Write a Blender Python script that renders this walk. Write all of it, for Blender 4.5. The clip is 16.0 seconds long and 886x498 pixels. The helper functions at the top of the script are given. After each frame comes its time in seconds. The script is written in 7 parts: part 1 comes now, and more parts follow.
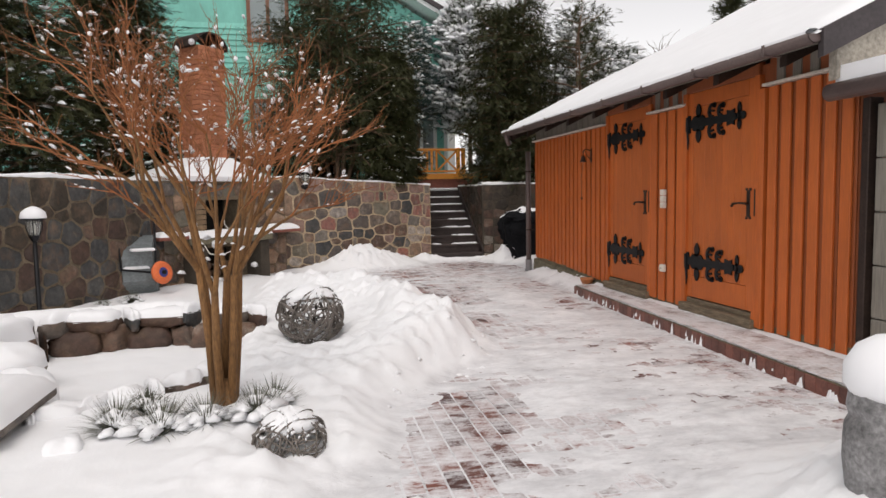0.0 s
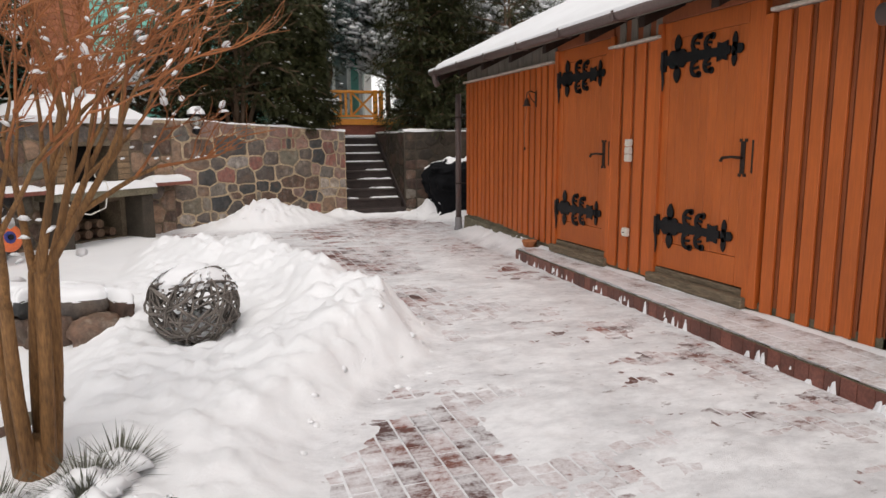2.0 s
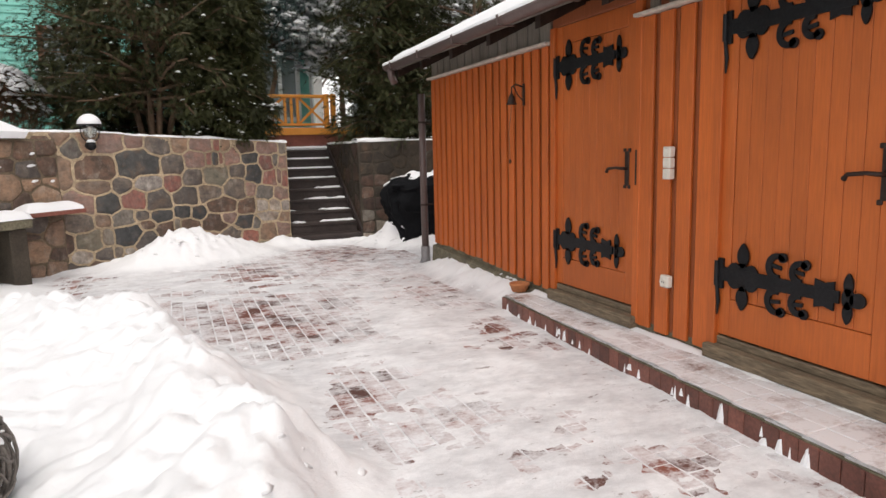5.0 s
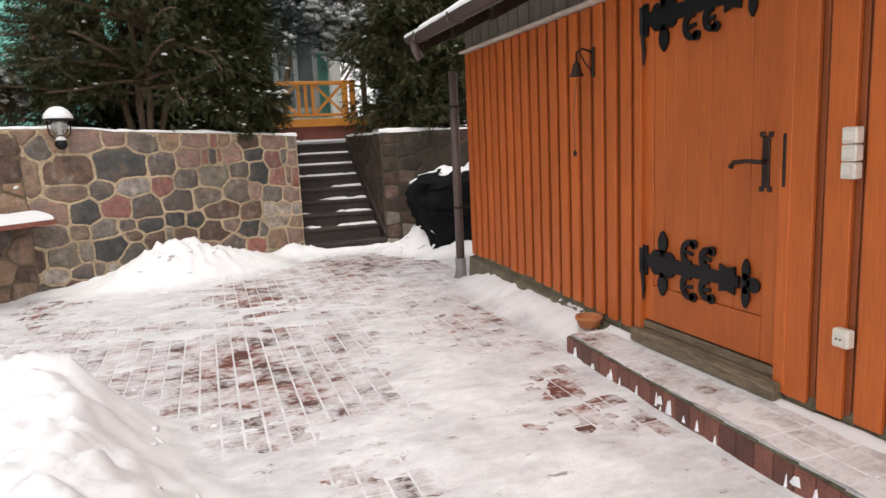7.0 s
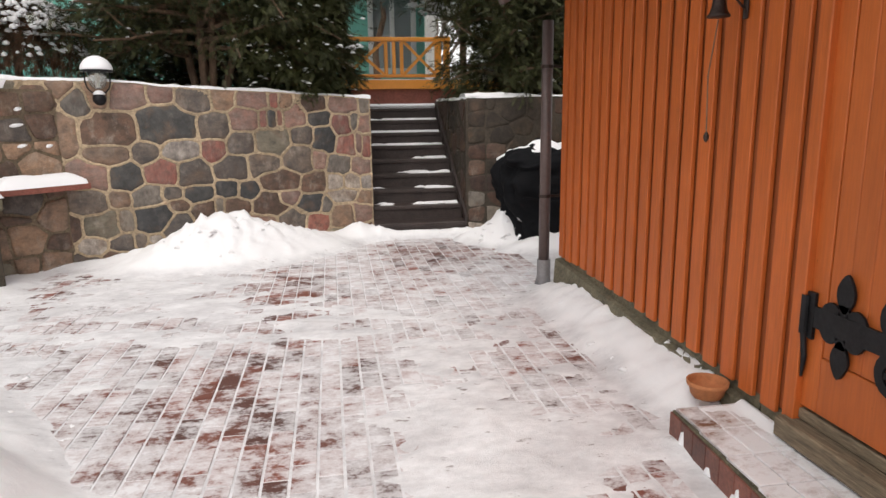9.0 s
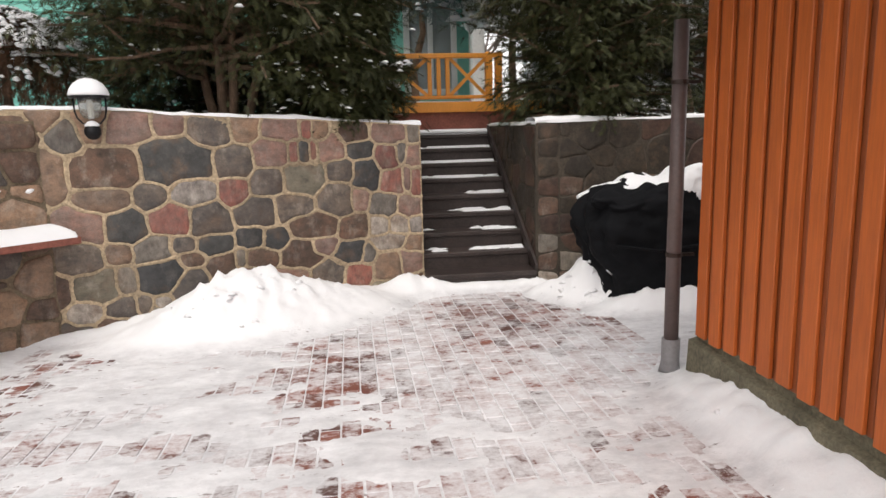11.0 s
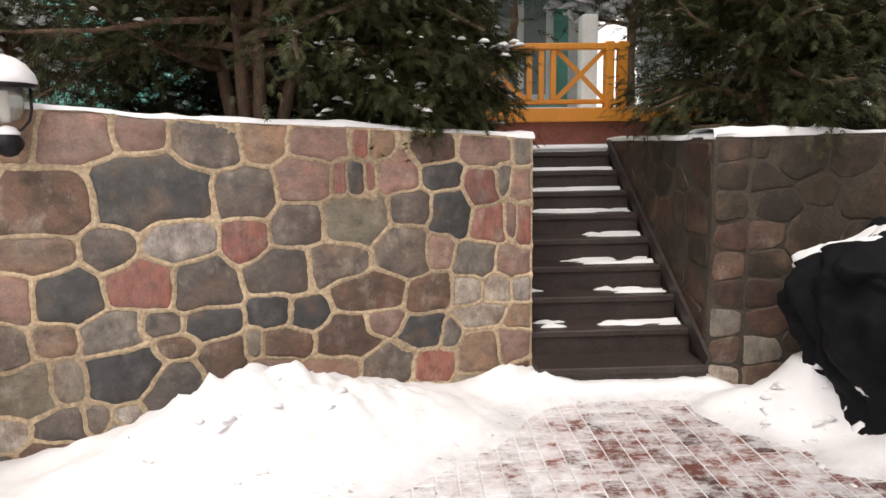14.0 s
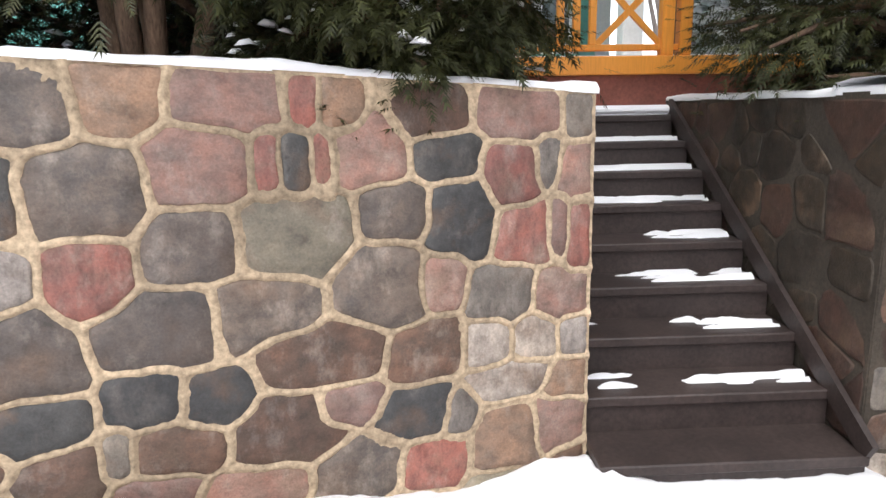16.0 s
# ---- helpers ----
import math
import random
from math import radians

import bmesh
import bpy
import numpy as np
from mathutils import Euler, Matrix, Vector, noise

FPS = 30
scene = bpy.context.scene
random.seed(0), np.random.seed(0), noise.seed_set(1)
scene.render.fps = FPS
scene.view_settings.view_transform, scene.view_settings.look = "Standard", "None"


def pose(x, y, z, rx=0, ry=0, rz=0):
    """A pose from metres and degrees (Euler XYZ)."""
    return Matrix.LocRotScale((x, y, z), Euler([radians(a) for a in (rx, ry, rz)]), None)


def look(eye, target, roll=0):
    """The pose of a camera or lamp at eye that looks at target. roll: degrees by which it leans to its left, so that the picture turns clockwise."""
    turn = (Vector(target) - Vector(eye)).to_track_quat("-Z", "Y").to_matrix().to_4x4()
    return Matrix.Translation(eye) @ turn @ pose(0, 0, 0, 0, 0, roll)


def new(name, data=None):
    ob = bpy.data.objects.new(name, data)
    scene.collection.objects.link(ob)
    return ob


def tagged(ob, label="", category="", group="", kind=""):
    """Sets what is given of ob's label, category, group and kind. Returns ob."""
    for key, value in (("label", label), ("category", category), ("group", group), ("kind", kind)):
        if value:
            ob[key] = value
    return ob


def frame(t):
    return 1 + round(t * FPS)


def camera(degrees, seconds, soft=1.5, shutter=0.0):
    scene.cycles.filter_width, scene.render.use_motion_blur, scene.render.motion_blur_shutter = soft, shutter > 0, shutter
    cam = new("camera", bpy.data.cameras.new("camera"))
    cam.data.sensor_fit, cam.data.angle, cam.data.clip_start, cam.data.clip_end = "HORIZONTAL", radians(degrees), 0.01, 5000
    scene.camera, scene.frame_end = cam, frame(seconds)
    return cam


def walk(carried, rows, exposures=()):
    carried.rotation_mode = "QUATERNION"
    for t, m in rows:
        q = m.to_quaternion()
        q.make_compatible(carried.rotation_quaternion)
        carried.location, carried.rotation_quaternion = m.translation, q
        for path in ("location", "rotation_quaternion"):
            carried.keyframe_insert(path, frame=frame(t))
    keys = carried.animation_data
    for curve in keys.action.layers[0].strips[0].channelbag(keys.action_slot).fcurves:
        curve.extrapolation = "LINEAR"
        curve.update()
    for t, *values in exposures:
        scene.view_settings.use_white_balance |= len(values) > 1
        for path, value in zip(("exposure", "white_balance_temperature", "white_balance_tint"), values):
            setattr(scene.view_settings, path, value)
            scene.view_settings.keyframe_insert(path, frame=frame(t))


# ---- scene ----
cam = camera(67.5, 16.0)
PATH = [  # seconds, eye, target, roll
    (0, (-0.304, 0.582, 1.364), (0.092, 2.478, 1.208), -1.0),
    (0.5, (-0.277, 0.875, 1.356), (0.195, 2.743, 1.098), -0.6),
    (1, (-0.164, 1.204, 1.371), (0.212, 3.098, 1.146), -1.3),
    (1.5, (-0.145, 1.575, 1.346), (0.371, 3.438, 1.141), -0.1),
    (2, (-0.134, 1.924, 1.371), (0.503, 3.735, 1.063), -0.4),
    (2.5, (0.016, 2.26, 1.373), (0.615, 4.095, 1.143), -1.1),
    (3, (0.099, 2.573, 1.384), (0.727, 4.402, 1.185), -0.6),
    (3.5, (0.141, 2.895, 1.387), (0.997, 4.621, 1.129), -0.8),
    (4, (0.322, 3.221, 1.383), (1.115, 4.972, 1.093), -1.2),
    (4.2, (0.395, 3.328, 1.401), (1.117, 5.109, 1.107), -1.3),
    (6.3, (0.906, 4.787, 1.386), (1.626, 6.572, 1.11), -1.6),
    (6.5, (0.944, 4.924, 1.402), (1.67, 6.701, 1.093), -2.3),
    (7, (1.131, 5.252, 1.403), (1.763, 7.065, 1.096), -2.7),
    (7.5, (1.282, 5.542, 1.419), (1.848, 7.373, 1.09), -0.9),
    (8, (1.446, 5.907, 1.414), (2.007, 7.736, 1.069), -1.9),
    (8.5, (1.675, 6.202, 1.386), (2.121, 8.062, 1.042), -1.0),
    (9, (1.837, 6.448, 1.408), (2.146, 8.327, 1.018), -0.7),
    (9.2, (1.865, 6.583, 1.387), (2.156, 8.461, 0.978), 0.0),
    (11.3, (1.608, 8.046, 1.499), (1.861, 9.946, 1.171), -1.6),
    (11.5, (1.613, 8.161, 1.493), (1.848, 10.058, 1.145), -1.5),
    (12, (1.669, 8.524, 1.461), (1.739, 10.45, 1.211), -1.8),
    (12.5, (1.587, 8.925, 1.487), (1.636, 10.845, 1.222), -1.7),
    (13, (1.518, 9.301, 1.502), (1.593, 11.209, 1.195), -2.1),
    (13.5, (1.545, 9.696, 1.504), (1.571, 11.603, 1.209), -1.9),
    (14, (1.536, 10.087, 1.525), (1.622, 11.993, 1.237), -0.8),
    (14.5, (1.511, 10.463, 1.527), (1.718, 12.348, 1.168), -1.3),
    (15, (1.613, 10.866, 1.505), (1.718, 12.764, 1.172), -1.6),
    (15.5, (1.592, 11.275, 1.488), (1.603, 13.17, 1.122), -0.2),
    (16, (1.583, 11.697, 1.516), (1.674, 13.585, 1.129), -0.9),
]
walk(cam, [(t, look(e, g, r)) for t, e, g, r in PATH], [(0, 0.24, 6800, 13), (3.5, 0.38, 6800, 12), (6.5, 0.66, 6800, 12), (9, 0.63, 6800, 12), (12.5, 0.76, 6900, 13), (13.5, 0.86, 7000, 14), (14.5, 1.0, 7000, 14), (15.4, 1.05, 7000, 14), (16, 1.44, 6300, 12)])

# ---- daylight: overcast winter sky, one wide soft sun ----
world = bpy.data.worlds.new("winter_sky")
scene.world = world
world.use_nodes = True
wn, wl = world.node_tree.nodes, world.node_tree.links
sky = wn.new("ShaderNodeTexSky")
sky.sky_type = "NISHITA"
sky.sun_disc = False
sky.sun_elevation, sky.sun_rotation = radians(62), radians(200)
sky.air_density, sky.dust_density, sky.ozone_density = 1.0, 0.6, 1.0
grey = wn.new("ShaderNodeHueSaturation")
grey.inputs["Saturation"].default_value = 0.12
back = wn["Background"]
back.inputs["Strength"].default_value = 0.15
wl.new(sky.outputs[0], grey.inputs["Color"])
wl.new(grey.outputs[0], back.inputs["Color"])

sun = new("sun", bpy.data.lights.new("sun", "SUN"))
sun.data.energy, sun.data.angle, sun.data.color = 0.9, radians(40), (1.0, 0.96, 0.91)
sun.matrix_world = look((0, 0, 30), (math.sin(radians(20)) * 10, 10, 10))


# ---- materials ----
def nodes_of(name):
    m = bpy.data.materials.new(name)
    m.use_nodes = True
    return m, m.node_tree.nodes, m.node_tree.links, m.node_tree.nodes["Principled BSDF"]


def noise_at(n, l, scale, detail=4.0, rough=0.6, stretch=None, world_space=True):
    pos = n.new("ShaderNodeNewGeometry").outputs["Position"] if world_space else n.new("ShaderNodeTexCoord").outputs["Object"]
    if stretch:
        v = n.new("ShaderNodeVectorMath")
        v.operation = "MULTIPLY"
        v.inputs[1].default_value = stretch
        l.new(pos, v.inputs[0])
        pos = v.outputs[0]
    t = n.new("ShaderNodeTexNoise")
    t.inputs["Scale"].default_value, t.inputs["Detail"].default_value, t.inputs["Roughness"].default_value = scale, detail, rough
    l.new(pos, t.inputs["Vector"])
    return t.outputs["Fac"]


def ramp(n, l, fac, stops):
    r = n.new("ShaderNodeValToRGB")
    els = r.color_ramp.elements
    while len(els) < len(stops):
        els.new(0.5)
    for e, (p, c) in zip(els, stops):
        e.position = p
        e.color = (*c, 1) if len(c) == 3 else c
    l.new(fac, r.inputs[0])
    return r.outputs[0]


def mixed(n, l, fac, a, b, mode="MIX"):
    x = n.new("ShaderNodeMix")
    x.data_type, x.blend_type = "RGBA", mode
    for sock, v in ((x.inputs[0], fac), (x.inputs[6], a), (x.inputs[7], b)):
        if isinstance(v, bpy.types.NodeSocket):
            l.new(v, sock)
        elif isinstance(v, (int, float)):
            sock.default_value = v
        else:
            sock.default_value = (*v, 1)
    return x.outputs[2]


def bump(n, l, bsdf, height, strength, dist):
    b = n.new("ShaderNodeBump")
    b.inputs["Strength"].default_value, b.inputs["Distance"].default_value = strength, dist
    l.new(height, b.inputs["Height"])
    l.new(b.outputs[0], bsdf.inputs["Normal"])
    return b


def shade(c, k):
    return tuple(min(1, v * k) for v in c)


def rough_mat(name, col, rough=0.7, fine=60, coarse=4, spread=0.25, bumps=0.3, dist=0.004, metal=0.0, stretch=None, piece=0.0):
    """A surface with fine grain, broad staining and relief; piece: how much each object differs."""
    m, n, l, b = nodes_of(name)
    f1 = noise_at(n, l, fine, 5, 0.65, stretch)
    f2 = noise_at(n, l, coarse, 4, 0.6, stretch)
    c1 = ramp(n, l, f1, [(0.3, shade(col, 1 - spread)), (0.7, shade(col, 1 + spread))])
    c2 = ramp(n, l, f2, [(0.3, (1 - spread,) * 3), (0.7, (1 + spread * 0.6,) * 3)])
    c = mixed(n, l, 1.0, c1, c2, "MULTIPLY")
    if piece:
        oi = n.new("ShaderNodeObjectInfo")
        c3 = ramp(n, l, oi.outputs["Random"], [(0.0, (1 - piece,) * 3), (1.0, (1 + piece,) * 3)])
        c = mixed(n, l, 1.0, c, c3, "MULTIPLY")
    l.new(c, b.inputs["Base Color"])
    b.inputs["Roughness"].default_value, b.inputs["Metallic"].default_value = rough, metal
    if bumps:
        bump(n, l, b, f1, bumps, dist)
    return m


def snow_mat(name, col=(0.92, 0.925, 0.94), fine=45, dist=0.012):
    m, n, l, b = nodes_of(name)
    f1 = noise_at(n, l, fine, 6, 0.75)
    f2 = noise_at(n, l, 3.0, 4, 0.6)
    l.new(ramp(n, l, f2, [(0.25, shade(col, 0.95)), (0.7, col)]), b.inputs["Base Color"])
    b.inputs["Roughness"].default_value = 0.75
    b.inputs["Specular IOR Level"].default_value = 0.25
    bump(n, l, b, f1, 0.35, dist)
    return m


def paver_mat(name, low, high, film):
    """Red clinker with a thin, wind-blown snow film that lies in drifts; film: ramp positions of bare and covered."""
    m, n, l, b = nodes_of(name)
    oi = n.new("ShaderNodeObjectInfo")
    gi = n.new("ShaderNodeNewGeometry")
    add = n.new("ShaderNodeMath")
    add.operation = "ADD"
    l.new(oi.outputs["Random"], add.inputs[0])
    l.new(gi.outputs["Random Per Island"], add.inputs[1])
    fr = n.new("ShaderNodeMath")
    fr.operation = "FRACT"
    l.new(add.outputs[0], fr.inputs[0])
    base = ramp(n, l, fr.outputs[0], [(0.0, low), (0.5, shade(high, 0.75)), (1.0, high)])
    grain = noise_at(n, l, 90, 4, 0.6)
    base = mixed(n, l, 1.0, base, ramp(n, l, grain, [(0.3, (0.75,) * 3), (0.7, (1.15,) * 3)]), "MULTIPLY")
    big = noise_at(n, l, 1.1, 3, 0.55, (1.0, 0.6, 1.0))
    mid = noise_at(n, l, 6.0, 5, 0.7, (0.9, 1.15, 1.0))
    fin = noise_at(n, l, 24, 5, 0.75, (0.85, 1.15, 1.0))
    s = n.new("ShaderNodeMath")
    s.operation = "MULTIPLY_ADD"
    l.new(mid, s.inputs[0])
    s.inputs[1].default_value = 0.42
    half = n.new("ShaderNodeMath")
    half.operation = "MULTIPLY"
    half.inputs[1].default_value = 0.30
    l.new(big, half.inputs[0])
    l.new(half.outputs[0], s.inputs[2])
    s2 = n.new("ShaderNodeMath")
    s2.operation = "MULTIPLY_ADD"
    l.new(fin, s2.inputs[0])
    s2.inputs[1].default_value = 0.24
    l.new(s.outputs[0], s2.inputs[2])
    s3 = n.new("ShaderNodeMath")
    s3.operation = "MULTIPLY_ADD"
    l.new(fr.outputs[0], s3.inputs[0])
    s3.inputs[1].default_value = 0.03
    l.new(s2.outputs[0], s3.inputs[2])
    cover = ramp(n, l, s3.outputs[0], [(film[0], (0.0,) * 3), (film[1], (0.58,) * 3), (film[2], (0.96,) * 3)])
    l.new(mixed(n, l, cover, base, (0.83, 0.83, 0.85)), b.inputs["Base Color"])
    b.inputs["Roughness"].default_value = 0.6
    bump(n, l, b, s2.outputs[0], 0.25, 0.01)
    return m


def wood_paint(name, col, spread=0.18, rough=0.55):
    """Painted or stained board: grain along z, scuffs, knots."""
    m, n, l, b = nodes_of(name)
    grain = noise_at(n, l, 14, 6, 0.65, (6.0, 6.0, 0.35))
    blot = noise_at(n, l, 2.2, 4, 0.6, (1.0, 1.0, 0.5))
    spot = noise_at(n, l, 38, 2, 0.5, (1.0, 1.0, 0.6))
    c = mixed(n, l, 1.0, ramp(n, l, grain, [(0.3, shade(col, 1 - spread)), (0.7, shade(col, 1 + spread * 0.7))]),
              ramp(n, l, blot, [(0.3, (0.85,) * 3), (0.7, (1.1,) * 3)]), "MULTIPLY")
    c = mixed(n, l, ramp(n, l, spot, [(0.76, (0,) * 3), (0.8, (0.5,) * 3)]), c, shade(col, 0.3))
    oi = n.new("ShaderNodeObjectInfo")
    c = mixed(n, l, 1.0, c, ramp(n, l, oi.outputs["Random"], [(0.0, (0.92,) * 3), (1.0, (1.07,) * 3)]), "MULTIPLY")
    l.new(c, b.inputs["Base Color"])
    b.inputs["Roughness"].default_value = rough
    bump(n, l, b, grain, 0.35, 0.004)
    return m


def foliage_mat(name, col, tip):
    m, n, l, b = nodes_of(name)
    gi = n.new("ShaderNodeNewGeometry")
    f = noise_at(n, l, 3.0, 3, 0.6)
    c = mixed(n, l, f, shade(col, 0.7), tip)
    c = mixed(n, l, 1.0, c, ramp(n, l, gi.outputs["Random Per Island"], [(0.0, (0.6,) * 3), (1.0, (1.4,) * 3)]), "MULTIPLY")
    l.new(c, b.inputs["Base Color"])
    b.inputs["Roughness"].default_value = 0.65
    return m


SNOW = snow_mat("snow")
def yard_snow_mat():
    """Shovelled snow, and where it is walked on (the mesh's trodden value) thin, pressed and greyer."""
    m, n, l, b = nodes_of("snow_yard")
    f1 = noise_at(n, l, 50, 6, 0.75)
    f2 = noise_at(n, l, 2.4, 5, 0.65, (0.8, 1.3, 1.0))
    f3 = noise_at(n, l, 14, 5, 0.7, (0.8, 1.3, 1.0))
    c = ramp(n, l, f2, [(0.32, (0.64, 0.635, 0.65)), (0.60, (0.87, 0.87, 0.885))])
    c = mixed(n, l, 1.0, c, ramp(n, l, f3, [(0.3, (0.86,) * 3), (0.58, (1.0,) * 3)]), "MULTIPLY")
    gap = noise_at(n, l, 8.0, 7, 0.72, (0.75, 1.6, 1.0))
    c = mixed(n, l, ramp(n, l, gap, [(0.335, (0.8,) * 3), (0.385, (0.0,) * 3)]), c, (0.20, 0.15, 0.135))
    fresh = ramp(n, l, f2, [(0.25, (0.89, 0.895, 0.91)), (0.7, (0.93, 0.935, 0.945))])
    at = n.new("ShaderNodeAttribute")
    at.attribute_name = "trodden"
    l.new(mixed(n, l, at.outputs["Fac"], fresh, c), b.inputs["Base Color"])
    b.inputs["Roughness"].default_value = 0.68
    b.inputs["Specular IOR Level"].default_value = 0.3
    bump(n, l, b, f1, 0.4, 0.012)
    return m


SNOW_YARD = yard_snow_mat()
SNOW_DRY = snow_mat("snow_powder", (0.90, 0.905, 0.92), 90, 0.006)


def stone_mat(name, col, other, rough=0.68, vein=(1.0, 1.0, 1.0), lime=0.5):
    """Fieldstone: cloudy patches of two tones, streaks, fine grain and pits."""
    m, n, l, b = nodes_of(name)
    oi = n.new("ShaderNodeObjectInfo")
    cloud = noise_at(n, l, 9, 6, 0.68)
    streak = noise_at(n, l, 11, 5, 0.7, vein)
    grain = noise_at(n, l, 120, 3, 0.6)
    c = mixed(n, l, ramp(n, l, cloud, [(0.36, (0,) * 3), (0.66, (1,) * 3)]), col, other)
    stain = noise_at(n, l, 4.5, 5, 0.62)
    c = mixed(n, l, ramp(n, l, stain, [(0.52, (0,) * 3), (0.70, (0.55,) * 3)]), c, (0.20, 0.125, 0.078))
    bloom = noise_at(n, l, 6.5, 6, 0.7, (1.3, 1.3, 0.8))
    c = mixed(n, l, ramp(n, l, bloom, [(0.52, (0,) * 3), (0.72, (lime,) * 3)]), c, (0.40, 0.345, 0.29))
    c = mixed(n, l, 1.0, c, ramp(n, l, streak, [(0.28, (0.58,) * 3), (0.5, (1.0,) * 3), (0.74, (1.35,) * 3)]), "MULTIPLY")
    c = mixed(n, l, 1.0, c, ramp(n, l, grain, [(0.3, (0.84,) * 3), (0.7, (1.14,) * 3)]), "MULTIPLY")
    c = mixed(n, l, 1.0, c, ramp(n, l, oi.outputs["Random"], [(0.0, (0.74, 0.75, 0.78)), (0.5, (1.0, 1.0, 1.0)), (1.0, (1.24, 1.2, 1.14))]), "MULTIPLY")
    l.new(c, b.inputs["Base Color"])
    l.new(ramp(n, l, cloud, [(0.3, (rough - 0.15,) * 3), (0.7, (rough + 0.12,) * 3)]), b.inputs["Roughness"])
    s = n.new("ShaderNodeMath")
    s.operation = "MULTIPLY_ADD"
    l.new(streak, s.inputs[0])
    s.inputs[1].default_value = 3.0
    l.new(grain, s.inputs[2])
    bump(n, l, b, s.outputs[0], 0.45, 0.006)
    return m


STONE = {
    "T": stone_mat("stone_tan", (0.31, 0.19, 0.12), (0.19, 0.14, 0.105), vein=(1, 1, 1.4)),
    "P": stone_mat("stone_pink", (0.30, 0.165, 0.125), (0.23, 0.17, 0.145), vein=(1, 1, 1.4)),
    "R": stone_mat("stone_red", (0.31, 0.115, 0.085), (0.22, 0.12, 0.10), vein=(2, 2, 1)),
    "B": stone_mat("stone_brown", (0.165, 0.092, 0.06), (0.085, 0.064, 0.05), vein=(1, 1, 1.4)),
    "K": stone_mat("stone_black", (0.064, 0.064, 0.062), (0.040, 0.041, 0.042), 0.6, lime=0.22),
    "D": stone_mat("stone_slate", (0.15, 0.118, 0.095), (0.078, 0.072, 0.068), 0.62, (1, 1, 1.4)),
    "G": stone_mat("stone_grey", (0.215, 0.185, 0.15), (0.135, 0.12, 0.105), vein=(2, 2, 1)),
    "O": stone_mat("stone_olive", (0.20, 0.175, 0.125), (0.15, 0.135, 0.105), vein=(1, 1, 1.4)),
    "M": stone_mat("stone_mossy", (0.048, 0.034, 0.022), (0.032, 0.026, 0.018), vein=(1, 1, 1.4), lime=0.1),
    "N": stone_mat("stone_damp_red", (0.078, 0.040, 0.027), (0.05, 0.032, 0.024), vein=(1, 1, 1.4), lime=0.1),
    "L": stone_mat("stone_pale", (0.46, 0.40, 0.34), (0.20, 0.175, 0.155), 0.75, (2, 2, 1)),
}
MORTAR = rough_mat("mortar_sandy", (0.40, 0.30, 0.19), 0.9, 30, 2.2, 0.42, 0.7, 0.006)
BEAD = rough_mat("mortar_bead", (0.46, 0.355, 0.235), 0.9, 45, 2.2, 0.42, 0.6, 0.004)
MORTAR_BROWN = rough_mat("mortar_brown", (0.18, 0.138, 0.092), 0.9, 50, 4, 0.4, 0.6, 0.008)
# mortar darkened so that the trees' shade lies in its colour
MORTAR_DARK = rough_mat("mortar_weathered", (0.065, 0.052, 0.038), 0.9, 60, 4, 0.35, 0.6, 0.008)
CONCRETE = rough_mat("concrete_mossy", (0.17, 0.15, 0.10), 0.9, 50, 5, 0.4, 0.5, 0.006)
CONCRETE_PALE = rough_mat("concrete_pale", (0.42, 0.38, 0.32), 0.9, 30, 3, 0.35, 0.4, 0.006)
ORANGE = wood_paint("cladding_orange", (0.54, 0.124, 0.021))
ORANGE_DOOR = wood_paint("door_orange", (0.51, 0.122, 0.022), 0.14)
# cladding orange darkened: the grooves' shade is put into the under-boards' colour
GROOVE_SHADE = wood_paint("board_dark_stain", (0.30, 0.080, 0.024))
ORANGE_DULL = wood_paint("board_dull_orange", (0.30, 0.085, 0.03))
GREY_WOOD = wood_paint("board_bare_grey", (0.25, 0.225, 0.19), 0.3, 0.8)
SILL_WOOD = rough_mat("sill_weathered_wood", (0.19, 0.145, 0.095), 0.85, 20, 5, 0.4, 0.5, 0.004, stretch=(6, 0.6, 6))
BATTEN = rough_mat("batten_pale", (0.62, 0.55, 0.48), 0.7, 40, 5, 0.2, 0.2)
IRON = rough_mat("wrought_iron_black", (0.018, 0.018, 0.02), 0.5, 60, 8, 0.3, 0.4, 0.003, 0.6)
IRON_BROWN = rough_mat("iron_dark_brown", (0.045, 0.028, 0.022), 0.5, 60, 8, 0.3, 0.3, 0.003, 0.5)
BROWN_PVC = rough_mat("gutter_brown", (0.12, 0.085, 0.078), 0.45, 40, 4, 0.15, 0.1, 0.002)
GREY_PVC = rough_mat("pipe_grey", (0.22, 0.21, 0.215), 0.5, 40, 4, 0.15, 0.1, 0.002)
ROOF_DARK = rough_mat("roof_edge_dark", (0.05, 0.04, 0.042), 0.6, 40, 4, 0.25, 0.2, 0.003)
WHITE_PLASTIC = rough_mat("plastic_ivory", (0.74, 0.70, 0.62), 0.4, 40, 6, 0.06, 0.0)
STEP_TILE = rough_mat("tile_red_brown", (0.17, 0.06, 0.042), 0.45, 60, 6, 0.3, 0.25, 0.003, piece=0.35)
TERRACOTTA = rough_mat("terracotta", (0.50, 0.19, 0.075), 0.8, 50, 6, 0.15, 0.2, 0.003)
CHIMNEY = rough_mat("chimney_terracotta", (0.40, 0.15, 0.075), 0.8, 40, 5, 0.25, 0.4, 0.005, piece=0.15)
STAIR = rough_mat("stair_dark_brown", (0.048, 0.034, 0.03), 0.55, 50, 4, 0.35, 0.3, 0.004)
JAMB_BRICK = rough_mat("firebrick_buff", (0.27, 0.18, 0.105), 0.85, 40, 6, 0.3, 0.4, 0.005, piece=0.2)
